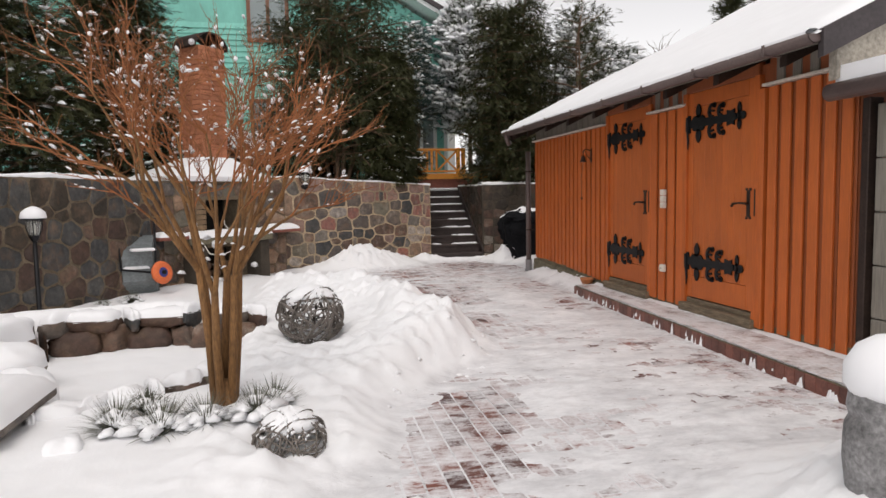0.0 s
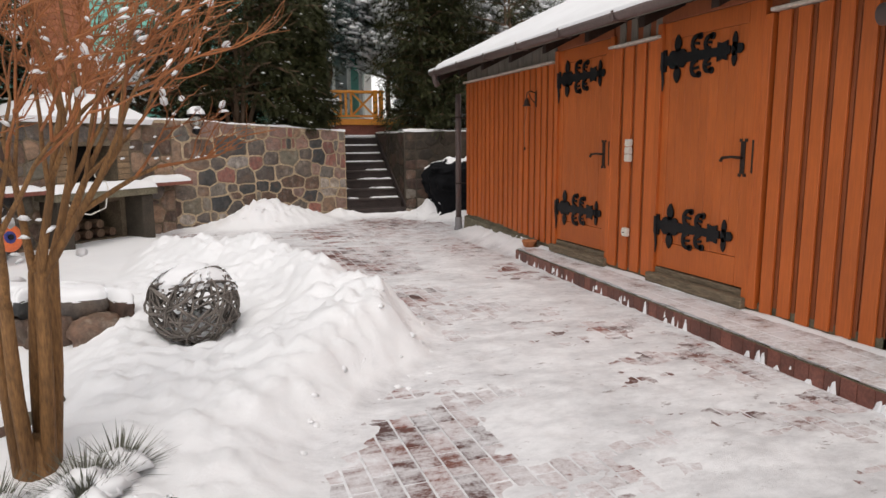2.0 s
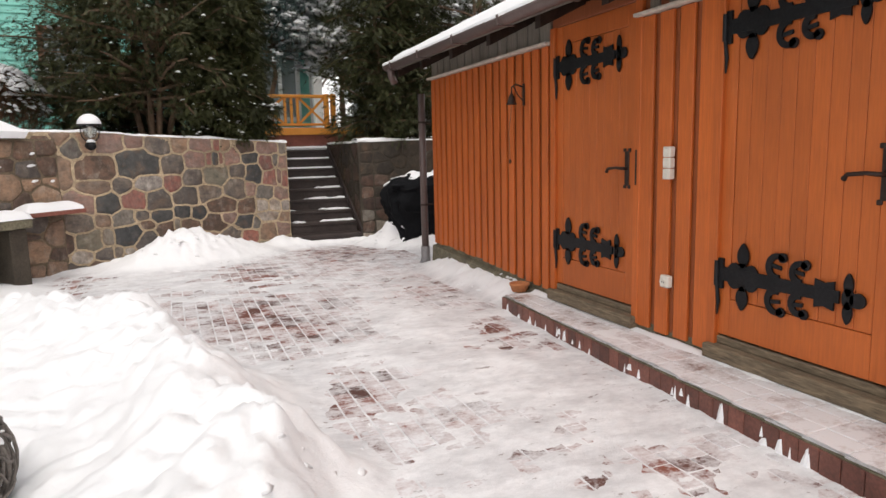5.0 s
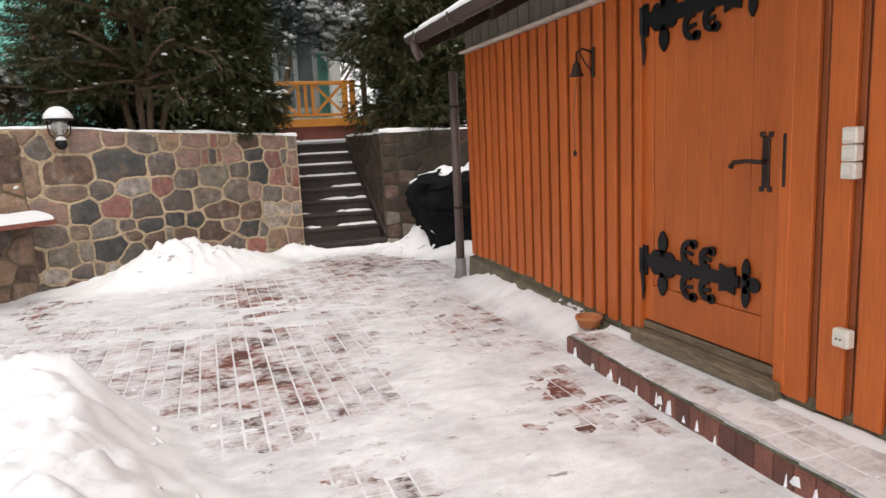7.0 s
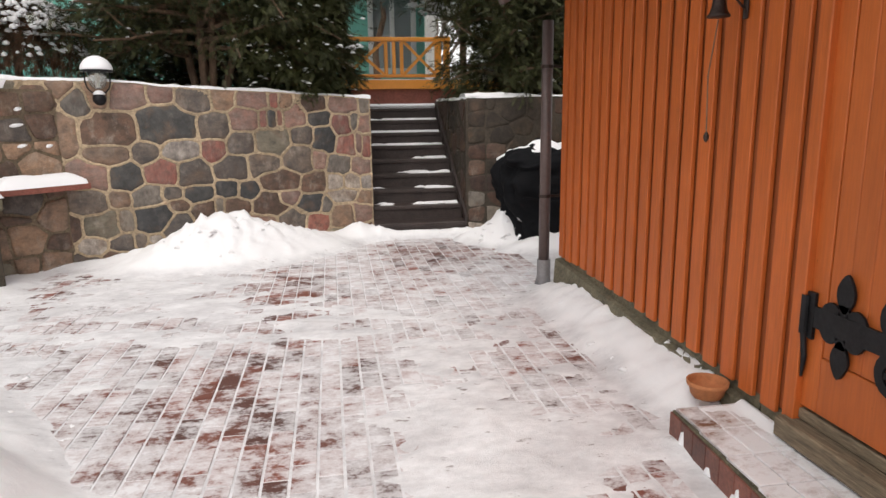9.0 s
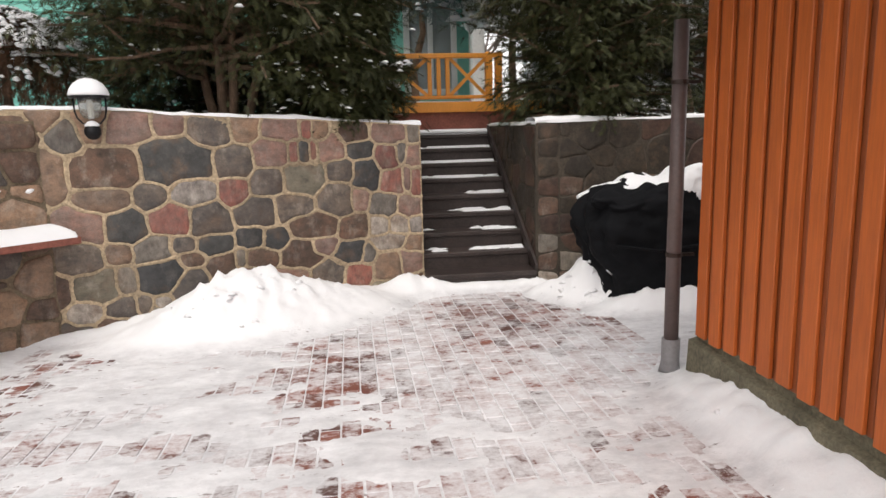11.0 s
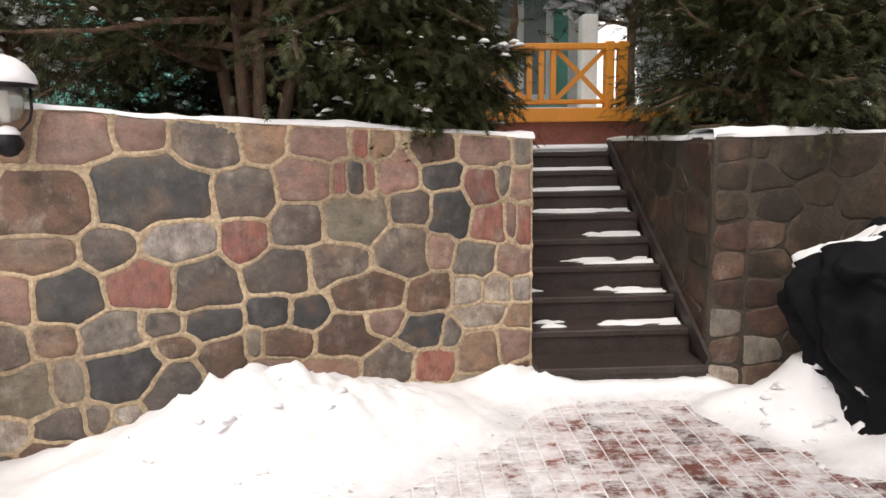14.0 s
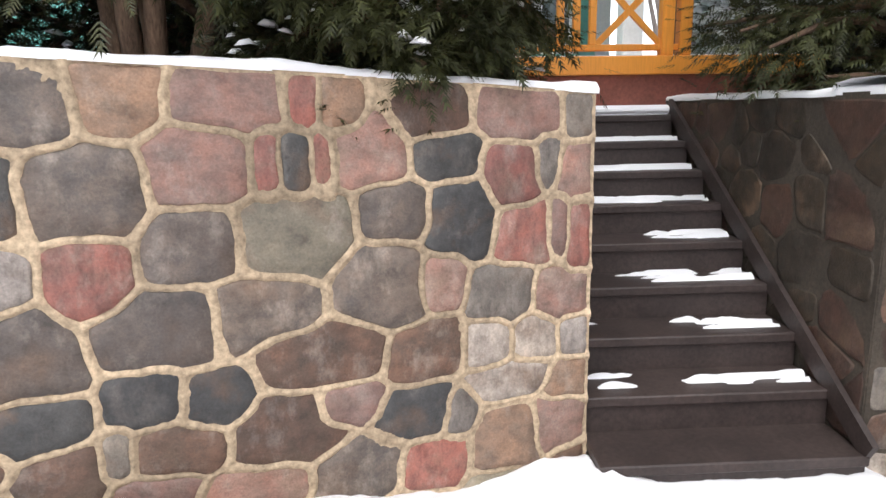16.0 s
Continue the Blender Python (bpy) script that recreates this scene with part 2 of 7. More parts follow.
SOOT = rough_mat("soot", (0.012, 0.011, 0.01), 0.95, 30, 4, 0.3, 0.2)
TARP = rough_mat("tarpaulin_black", (0.005, 0.0055, 0.007), 0.85, 25, 4, 0.3, 0.25, 0.01)
TARP.node_tree.nodes["Principled BSDF"].inputs["Specular IOR Level"].default_value = 0.2
GREEN = wood_paint("siding_turquoise", (0.2, 0.55, 0.46), 0.1)
WHITE_PAINT = rough_mat("white_paint", (0.74, 0.76, 0.74), 0.5, 30, 3, 0.08, 0.1, 0.002)
PORCH = wood_paint("porch_orange_varnish", (0.84, 0.335, 0.045), 0.14, 0.45)
PORCH_BASE = rough_mat("porch_base_red_brown", (0.25, 0.085, 0.06), 0.8, 40, 4, 0.25, 0.4, 0.006)
BROWN_FRAME = wood_paint("window_frame_brown", (0.20, 0.085, 0.045), 0.2)
BARK = rough_mat("bark_grey_brown", (0.19, 0.12, 0.078), 0.9, 30, 5, 0.45, 0.8, 0.012, stretch=(3, 3, 0.6))
SHRUB_BARK = rough_mat("shrub_bark_ochre", (0.205, 0.10, 0.034), 0.8, 40, 5, 0.4, 0.6, 0.006, stretch=(3, 3, 0.5))
TWIG = rough_mat("twig_orange_brown", (0.29, 0.102, 0.032), 0.75, 30, 3, 0.3, 0.0)
BARE_FAR = rough_mat("bare_twig_far", (0.20, 0.16, 0.14), 0.9, 20, 2, 0.2, 0.0)
THUJA = foliage_mat("foliage_thuja", (0.012, 0.020, 0.006), (0.070, 0.072, 0.015))
PINE = foliage_mat("foliage_pine", (0.04, 0.06, 0.032), (0.11, 0.13, 0.075))
BLUE_SPRUCE = foliage_mat("foliage_blue_spruce", (0.05, 0.09, 0.085), (0.13, 0.2, 0.19))
DRY_LEAF = foliage_mat("foliage_dry_brown", (0.13, 0.06, 0.03), (0.2, 0.1, 0.05))
HERB = foliage_mat("foliage_lavender_grey", (0.07, 0.075, 0.05), (0.15, 0.15, 0.11))
WICKER = rough_mat("willow_grey", (0.19, 0.165, 0.145), 0.8, 60, 8, 0.4, 0.4, 0.003)
STATUE = rough_mat("cast_stone_grey", (0.24, 0.235, 0.235), 0.8, 50, 7, 0.45, 0.5, 0.006)
ZINC = rough_mat("galvanised_tray", (0.22, 0.245, 0.25), 0.45, 30, 4, 0.25, 0.2, 0.003, 0.4)
TYRE_ORANGE = rough_mat("tyre_orange", (0.72, 0.16, 0.05), 0.6, 40, 5, 0.15, 0.1)
RIM_BLUE = rough_mat("rim_blue", (0.03, 0.04, 0.2), 0.4, 40, 5, 0.15, 0.0)
CABLE = rough_mat("cable_white", (0.7, 0.68, 0.62), 0.5, 40, 5, 0.1, 0.0)
HAZE_HILL = rough_mat("far_ground_snow", (0.8, 0.81, 0.84), 0.9, 0.5, 0.1, 0.08, 0.0)
CURTAIN = rough_mat("curtain_pale", (0.75, 0.77, 0.78), 0.8, 10, 2, 0.12, 0.0)
PAVER = paver_mat("paver_red_clinker", (0.10, 0.048, 0.04), (0.29, 0.10, 0.07), (0.425, 0.47, 0.56))
PLATFORM_TILE = paver_mat("platform_tile_brown", (0.16, 0.06, 0.04), (0.30, 0.145, 0.08), (0.40, 0.45, 0.53))
PAVER_SWEPT = paver_mat("paver_swept_clinker", (0.085, 0.036, 0.03), (0.25, 0.088, 0.062), (0.43, 0.49, 0.595))

GLASS, gn, gl, gb = nodes_of("lantern_glass")
gb.inputs["Base Color"].default_value = (0.9, 0.92, 0.9, 1)
gb.inputs["Transmission Weight"].default_value = 0.92
gb.inputs["Roughness"].default_value = 0.12
PANE, gn, gl, gb = nodes_of("window_glass")
gb.inputs["Base Color"].default_value = (0.55, 0.62, 0.62, 1)
gb.inputs["Transmission Weight"].default_value = 0.6
gb.inputs["Roughness"].default_value = 0.03


# ---- mesh building ----
class Geo:
    """Collects faces, then becomes one mesh object."""

    def __init__(self):
        self.v, self.f, self.n = [], [], 0

    def add(self, verts, faces):
        verts = np.asarray(verts, float).reshape(-1, 3)
        self.v.append(verts)
        self.f += [tuple(i + self.n for i in q) for q in faces]
        self.n += len(verts)
        return self

    def box(self, lo, hi, b=0.0, m=None):
        """An upright box; b: width of its chamfered edges."""
        lo, hi = np.minimum(lo, hi).astype(float), np.maximum(lo, hi).astype(float)
        b = min(b, float(min(hi - lo)) * 0.45)
        if b <= 0:
            v = np.array([[(lo, hi)[i >> k & 1][k] for k in range(3)] for i in range(8)])
            f = [(0, 2, 3, 1), (4, 5, 7, 6), (0, 1, 5, 4), (2, 6, 7, 3), (0, 4, 6, 2), (1, 3, 7, 5)]
        else:
            v, idx = [], {}
            for i in range(8):
                c = [(lo, hi)[i >> k & 1][k] for k in range(3)]
                for a in range(3):
                    p = [c[k] + (0 if k == a else (b if not i >> k & 1 else -b)) for k in range(3)]
                    idx[i, a] = len(v)
                    v.append(p)
            f = []
            for a in range(3):
                k1, k2 = (a + 1) % 3, (a + 2) % 3
                for s in (0, 1):
                    q = [s << a, s << a | 1 << k1, s << a | 1 << k1 | 1 << k2, s << a | 1 << k2]
                    f.append([idx[i, a] for i in (q if s else q[::-1])])
                for s1 in (0, 1):
                    for s2 in (0, 1):
                        i0 = s1 << k1 | s2 << k2
                        i1 = i0 | 1 << a
                        q = [idx[i0, k1], idx[i1, k1], idx[i1, k2], idx[i0, k2]]
                        f.append(q if s1 ^ s2 else q[::-1])
            for i in range(8):
                q = [idx[i, a] for a in range(3)]
                f.append(q if bin(i).count("1") % 2 else q[::-1])
            v = np.array(v)
        if m is not None:
            v = np.array([m @ Vector(p) for p in v])
        return self.add(v, f)

    def tube(self, pts, radii, sides=8, caps=True):
        """A tapered tube along points."""
        pts = [Vector(p) for p in pts]
        if not hasattr(radii, "__len__"):
            radii = [radii] * len(pts)
        v, f = [], []
        for i, p in enumerate(pts):
            d = (pts[min(i + 1, len(pts) - 1)] - pts[max(i - 1, 0)])
            d = d.normalized() if d.length > 1e-9 else Vector((0, 0, 1))
            a = d.cross(Vector((0.31, 0.95, 0.05)) if abs(d.y) < 0.85 else Vector((1, 0, 0.1))).normalized()
            c = d.cross(a)
            for k in range(sides):
                w = 2 * math.pi * k / sides
                v.append(p + (a * math.cos(w) + c * math.sin(w)) * radii[i])
        for i in range(len(pts) - 1):
            for k in range(sides):
                k2 = (k + 1) % sides
                f.append((i * sides + k, i * sides + k2, (i + 1) * sides + k2, (i + 1) * sides + k))
        if caps:
            f.append(tuple(range(sides))[::-1])
            f.append(tuple(range((len(pts) - 1) * sides, len(pts) * sides)))
        return self.add([tuple(p) for p in v], f)

    def lathe(self, profile, centre=(0, 0, 0), sides=24, m=None):
        """A turned shape from (radius, height) pairs."""
        v, f = [], []
        for r, h in profile:
            for k in range(sides):
                w = 2 * math.pi * k / sides
                v.append((centre[0] + r * math.cos(w), centre[1] + r * math.sin(w), centre[2] + h))
        for i in range(len(profile) - 1):
            for k in range(sides):
                k2 = (k + 1) % sides
                f.append((i * sides + k, i * sides + k2, (i + 1) * sides + k2, (i + 1) * sides + k))
        f.append(tuple(range(sides))[::-1])
        f.append(tuple(range((len(profile) - 1) * sides, len(profile) * sides)))
        if m is not None:
            v = [tuple(m @ Vector(p)) for p in v]
        return self.add(v, f)

    def prism(self, poly, z0, z1):
        """An upright prism over a ground polygon (counter-clockwise)."""
        k = len(poly)
        z0 = z0 if hasattr(z0, "__len__") else [z0] * k
        z1 = z1 if hasattr(z1, "__len__") else [z1] * k
        v = [(x, y, z) for (x, y), z in zip(poly, z0)] + [(x, y, z) for (x, y), z in zip(poly, z1)]
        f = [tuple(range(k))[::-1], tuple(range(k, 2 * k))] + [(i, (i + 1) % k, k + (i + 1) % k, k + i) for i in range(k)]
        return self.add(v, f)

    def mesh(self, name, mat, smooth=False):
        me = bpy.data.meshes.new(name)
        v = np.concatenate(self.v) if self.v else np.zeros((0, 3))
        me.from_pydata(v.tolist(), [], self.f)
        me.materials.append(mat)
        if smooth:
            me.shade_smooth()
        me.update()
        return me


def part(name, geo, material, parent=None, label="", smooth=False, kind=""):
    """One mesh object, under a thing or under a part."""
    ob = new(name, geo.mesh(name, material, smooth) if isinstance(geo, Geo) else geo)
    if parent is not None:
        ob.parent = parent
        # parents stay at their own pose; children are written in the parent's space
    return tagged(ob, label, kind=kind)


def thing(name, label, category, group="", at=None, kind=""):
    ob = new(name)
    ob.empty_display_size = 0.1
    if at is not None:
        ob.matrix_world = at
    return tagged(ob, label, category, group, kind)


def bulk_mesh(name, verts, quads, mat, smooth=False):
    """A large mesh straight from arrays."""
    me = bpy.data.meshes.new(name)
    k = quads.shape[1]
    me.vertices.add(len(verts))
    me.vertices.foreach_set("co", np.ascontiguousarray(verts, np.float32).ravel())
    me.loops.add(quads.size)
    me.loops.foreach_set("vertex_index", np.ascontiguousarray(quads, np.int32).ravel())
    me.polygons.add(len(quads))
    me.polygons.foreach_set("loop_start", np.arange(len(quads), dtype=np.int32) * k)
    me.update(calc_edges=True)
    me.materials.append(mat)
    if smooth:
        me.shade_smooth()
    me.validate()
    return me


def fbm(x, y, freq, seed, octaves=4):
    """Smooth value noise on arrays, -1 to 1."""
    rng = np.random.RandomState(seed)
    out, amp, tot = np.zeros_like(x, float), 1.0, 0.0
    for _ in range(octaves):
        g = rng.uniform(-1, 1, (64, 64))
        u, v = x * freq + rng.uniform(0, 64), y * freq + rng.uniform(0, 64)
        i, j = np.floor(u).astype(int), np.floor(v).astype(int)
        a, b = u - i, v - j
        a, b = a * a * (3 - 2 * a), b * b * (3 - 2 * b)
        q = lambda p, s: g[p % 64, s % 64]
        out += amp * ((q(i, j) * (1 - a) + q(i + 1, j) * a) * (1 - b) + (q(i, j + 1) * (1 - a) + q(i + 1, j + 1) * a) * b)
        tot += amp
        amp *= 0.5
        freq *= 2.03
    return out / tot


def scatter(name, tv, tf, pos, axis, up, size, mat, smooth=False):
    """One mesh of many copies of a small template: tv in a local frame whose x runs along axis."""
    tv, pos, axis, up, size = (np.asarray(a, float) for a in (tv, pos, axis, up, size))
    axis = axis / np.linalg.norm(axis, axis=1, keepdims=True)
    side = np.cross(up, axis)
    side /= np.linalg.norm(side, axis=1, keepdims=True) + 1e-9
    upn = np.cross(axis, side)
    v = pos[:, None] + size[:, None, None] * (tv[None, :, :1] * axis[:, None] + tv[None, :, 1:2] * side[:, None] + tv[None, :, 2:] * upn[:, None])
    f = np.asarray(tf)[None] + (np.arange(len(pos)) * len(tv))[:, None, None]
    return bulk_mesh(name, v.reshape(-1, 3), f.reshape(-1, f.shape[-1]), mat, smooth)


BLOB_V = [(0.5, 0, 0), (0.25, 0.3, 0), (-0.25, 0.32, 0), (-0.5, 0, 0), (-0.25, -0.3, 0), (0.25, -0.3, 0), (0.25, 0.05, 0.2), (-0.2, 0.1, 0.24), (-0.05, -0.15, 0.22)]
BLOB_F = [(0, 1, 6), (1, 2, 7), (1, 7, 6), (2, 3, 7), (3, 4, 8), (3, 8, 7), (4, 5, 8), (5, 0, 6), (5, 6, 8), (6, 7, 8), (0, 5, 4), (0, 4, 3), (0, 3, 2), (0, 2, 1)]


# ---- plan ----
SHED_X, SHED_Y0, SHED_Y1 = 3.60, 4.66, 11.42          # front of the shed, its two ends
WALL_A, WALL_B = Vector((-0.302, 13.284)), Vector((2.29, 14.224))  # the stone wall's front line
WALL_U = (WALL_B - WALL_A).normalized()
HEARTH_R, HEARTH_L = Vector((-0.62, 13.17)), Vector((-2.42, 11.30))  # front line of the outdoor hearth
LEFT_END = Vector((-4.6, 6.0))
TERRACE = 1.485


# ---- ground ----
def bank_edge(y):
    """How far the shovelled snow bank reaches into the yard."""
    return np.interp(y, [0.0, 2.6, 3.4, 3.9, 4.8, 5.4, 5.9, 6.5, 7.5, 8.3, 8.9, 9.5, 10.0, 10.8, 12.0, 13.4],
                     [-1.3, -0.75, -0.25, 0.1, 0.34, 0.92, 1.3, 1.44, 1.34, 1.12, 0.9, 0.5, 0.25, -0.45, -1.4, -2.0])


def blob(x, y, cx, cy, rx, ry, h, turn=0.0):
    c, s = math.cos(turn), math.sin(turn)
    u, v = ((x - cx) * c + (y - cy) * s) / rx, ((y - cy) * c - (x - cx) * s) / ry
    return h * np.exp(-(u * u + v * v) * 1.6)


def snow_height(x, y):
    rough = fbm(x, y, 2.2, 3, 5)
    fine = fbm(x, y, 13.0, 5, 3)
    lump = np.abs(fbm(x, y, 7.5, 9, 2))
    edge = bank_edge(y) + 0.2 * fbm(x, y, 1.1, 11, 2)
    d = edge - x                                         # depth into the bank
    t = np.clip((d + 0.07 * fbm(x, y, 3.0, 31, 3)) / 0.62, 0, 1)
    wall = t * t * (3 - 2 * t)
    ridge = np.exp(-((d - 0.55) / 0.5) ** 2) * np.clip((y - 4.6) / 1.6, 0, 1) * np.clip((10.6 - y) / 1.6, 0, 1)
    bed = 0.15 + 0.06 * np.clip((y - 3) / 5, 0, 1)
    h = wall * (bed + 0.22 * ridge + 0.05 * rough + 0.07 * lump) + wall * (0.25 + ridge) * (0.05 * fine + 0.05 * fbm(x, y, 3.4, 33, 4))
    # shovelled heap against the stone wall
    heap = blob(x, y, 0.80, 13.30, 0.85, 0.55, 0.40, 0.35) + blob(x, y, 0.25, 13.0, 0.7, 0.42, 0.10, 0.3) + blob(x, y, 1.55, 13.6, 0.65, 0.4, 0.13, 0.34)
    heap += blob(x, y, 2.15, 14.0, 0.28, 0.22, 0.16)
    # drift along the hearth and the wall's foot
    foot = (x - WALL_A.x) * WALL_U.y * -1 + (y - WALL_A.y) * WALL_U.x
    heap += 0.07 * np.exp(-(np.minimum(foot + 0.05, 0) / 0.13) ** 2) * (x < 2.3) * (x > -1.2)
    heap += 0.10 * np.exp(-(np.maximum(13.95 - y, 0) / 0.07) ** 2) * np.clip((x - 2.25) / 0.1, 0, 1) * np.clip((3.6 - x) / 0.2, 0, 1)
    # ridge thrown against the shed's foundation, heap beside the stairs, heap by the figure
    ridge2 = 0.18 * np.exp(-((x - 3.62) / 0.28) ** 2) * np.clip((y - 8.9) / 0.3, 0, 1) * np.clip((11.9 - y) / 0.9, 0, 1)
    side = blob(x, y, 3.78, 13.52, 0.40, 0.32, 0.46) + blob(x, y, 3.35, 13.7, 0.25, 0.25, 0.09) + blob(x, y, 4.35, 13.3, 0.6, 0.3, 0.10) + blob(x, y, 4.2, 12.98, 0.7, 0.2, 0.20)
    front = blob(x, y, 2.3, 2.6, 0.95, 0.85, 0.38) + blob(x, y, 1.7, 2.0, 0.7, 0.9, 0.22)
    h = np.maximum(h - blob(x, y, -0.27, 6.42, 0.42, 0.40, 0.14) - blob(x, y, -0.41, 3.95, 0.28, 0.26, 0.10), 0) + np.maximum(heap + ridge2 + side + front - 0.03, 0) * 1.08 * (1 + 0.16 * rough + 0.24 * (lump - 0.25) + 0.15 * fine)
    # thin lying snow on the paving: above the bricks only in drifts
    thin = 0.014 * fbm(x, y * 0.8, 0.9, 21, 3) + 0.017 * fbm(x * 0.8, y * 1.5, 3.0, 22, 4) + 0.009 * fbm(x * 0.8, y * 1.3, 11.0, 23, 3) + 0.003 * fine - 0.001
    bare = blob(x, y, 0.64, 4.4, 0.42, 0.95, 0.034, -0.43) + blob(x, y, 1.6, 9.6, 0.7, 1.6, 0.013) + blob(x, y, 2.8, 13.0, 1.0, 1.1, 0.040) + blob(x, y, 2.2, 12.0, 1.0, 1.3, 0.019)
    drift = blob(x, y, 2.35, 8.6, 0.42, 1.6, 0.014) + blob(x, y, 1.75, 11.0, 0.5, 0.9, 0.010) + blob(x, y, 2.3, 5.6, 0.9, 1.6, 0.007) + blob(x, y, 2.6, 8.0, 0.5, 0.9, 0.008) + 0.003 * np.clip((8.6 - y) / 1.6, 0, 1)
    thin = np.maximum(thin - bare + drift, -0.0055)
    h = h + np.where(h < 0.03, thin * (1 - h / 0.03), 0)
    # garden side: hollow inside the rock ring, higher bed behind it
    g = np.clip((-0.72 - x) / 0.35, 0, 1)
    arc = 6.78 + 0.33 * np.sin(np.clip((x + 2.85) / 1.95, 0, 1) * 2.6)
    behind = np.clip((y - arc - 0.02 + 0.10 * fine + 0.08 * rough) / 0.22, 0, 1)
    infront = np.clip((5.15 + 0.5 * (x + 1.4) - y) / 0.35, 0, 1)
    bed2 = 0.02 + 0.36 * behind * (1 - 0.9 * np.clip((y - arc - 0.35) / 1.5, 0, 1)) + 0.13 * infront + 0.03 * rough
    return h * (1 - g) + bed2 * g


def yard_snow():
    xs = np.arange(-5.6, 5.0, 0.032)
    ys = np.arange(-2.0, 14.3, 0.034)
    X, Y = np.meshgrid(xs, ys)
    Z = snow_height(X, Y)
    nx, ny = len(xs), len(ys)
    i = np.arange(nx * ny).reshape(ny, nx)
    q = np.stack([i[:-1, :-1], i[:-1, 1:], i[1:, 1:], i[1:, :-1]], -1).reshape(-1, 4)
    me = bulk_mesh("yard_snow", np.stack([X, Y, Z], -1).reshape(-1, 3), q, SNOW_YARD, True)
    worn = np.clip((0.062 - Z - 0.03 * fbm(X, Y, 5.0, 25, 3)) / 0.045, 0, 1) * np.clip((X + 1.0) / 0.3, 0, 1)
    me.attributes.new("trodden", "FLOAT", "POINT").data.foreach_set("value", worn.astype(np.float32).ravel())
    tagged(new("yard_snow", me), "white shovelled snow in banks, thin and trodden on the paving", "snow", kind="stuff")


GROUND = part("ground", Geo().add([(-900, -900, -0.022), (900, -900, -0.022), (900, 900, -0.022), (-900, 900, -0.022)], [(0, 1, 2, 3)]), HAZE_HILL,
              label="snow-covered flat ground reaching to the horizon", kind="structure")
yard_snow()


# ---- rubble walls: split stones set in mortar ----
def cells(seeds, x0, x1, top, z0):
    """Power-diagram cells of seeds (u, z, weight) inside u 0..1 limits, under top(u)."""
    out = []
    for i, (u, z, w) in enumerate(seeds):
        poly = [(x0, z0), (x1, z0), (x1, top(x1)), (x0, top(x0))]
        for j, (u2, z2, w2) in enumerate(seeds):
            if i == j or abs(u2 - u) > 1.3 or abs(z2 - z) > 1.3:
                continue
            du, dz = (u2 - u) * 0.68, z2 - z
            c = (0.68 * (u2 * u2 - u * u) + z2 * z2 - z * z + w - w2) / 2
            res = []
            for k in range(len(poly)):
                p, q = poly[k], poly[(k + 1) % len(poly)]
                a, b = du * p[0] + dz * p[1] - c, du * q[0] + dz * q[1] - c
                if a <= 0:
                    res.append(p)
                if a * b < 0:
                    t = a / (a - b)
                    res.append((p[0] + (q[0] - p[0]) * t, p[1] + (q[1] - p[1]) * t))
            poly = res
            if len(poly) < 3:
                break
        out.append(poly)
    return out


def stone_mesh(poly, gap, proud, rng, sink=0.03):
    """One stone: its cell drawn in for the joint, corners worn round, face slightly domed."""
    p = np.array(poly)
    c = p.mean(0)
    size = np.sqrt(max(1e-6, np.ptp(p[:, 0]) * np.ptp(p[:, 1])))
    k = max(0.4, 1 - 2 * gap / max(size, 0.05))
    p = c + (p - c) * k
    for _ in range(2):
        q = np.roll(p, -1, 0)
        cut = 0.13 if _ == 0 else 0.22
        p = np.stack([p * (1 - cut) + q * cut, p * cut + q * (1 - cut)], 1).reshape(-1, 2)
    p = c + (p - c) * (1 + rng.uniform(-0.06, 0.05, (len(p), 1)))
    n = len(p)
    tilt = rng.uniform(-0.04, 0.04, 2)
    rings = []
    for s, d in ((1.0, -sink), (0.985, proud * 0.35), (0.90, proud * 0.85), (0.55, proud)):
        r = c + (p - c) * s
        depth = d + ((r - c) @ tilt) * (d > 0) + rng.uniform(-0.12, 0.12, n) * proud * (d > 0)
        rings.append(np.column_stack([r[:, 0], -depth, r[:, 1]]))
    v = np.concatenate(rings + [[[c[0], -proud * 1.03, c[1]]]])
    f = []
    for a in range(3):
        f += [(a * n + i, a * n + (i + 1) % n, (a + 1) * n + (i + 1) % n, (a + 1) * n + i) for i in range(n)]
    f += [(3 * n + i, 3 * n + (i + 1) % n, 4 * n) for i in range(n)]
    return v, f


def scatter_seeds(x0, x1, top, z0, size, rng, colours):
    """Irregular courses of stones where no single stone stands out."""
    seeds, z = [], z0 + size * 0.4
    while z < max(top(x0), top(x1)):
        u = x0 + rng.uniform(0.1, 0.6) * size
        while u < x1:
            if z < top(u) - 0.03:
                seeds.append((u, z + rng.uniform(-0.25, 0.25) * size, rng.uniform(-0.2, 0.25) * size * size, colours[rng.randint(len(colours))]))
            u += size * rng.uniform(0.8, 1.5)
        z += size * rng.uniform(0.78, 0.95)
    return seeds


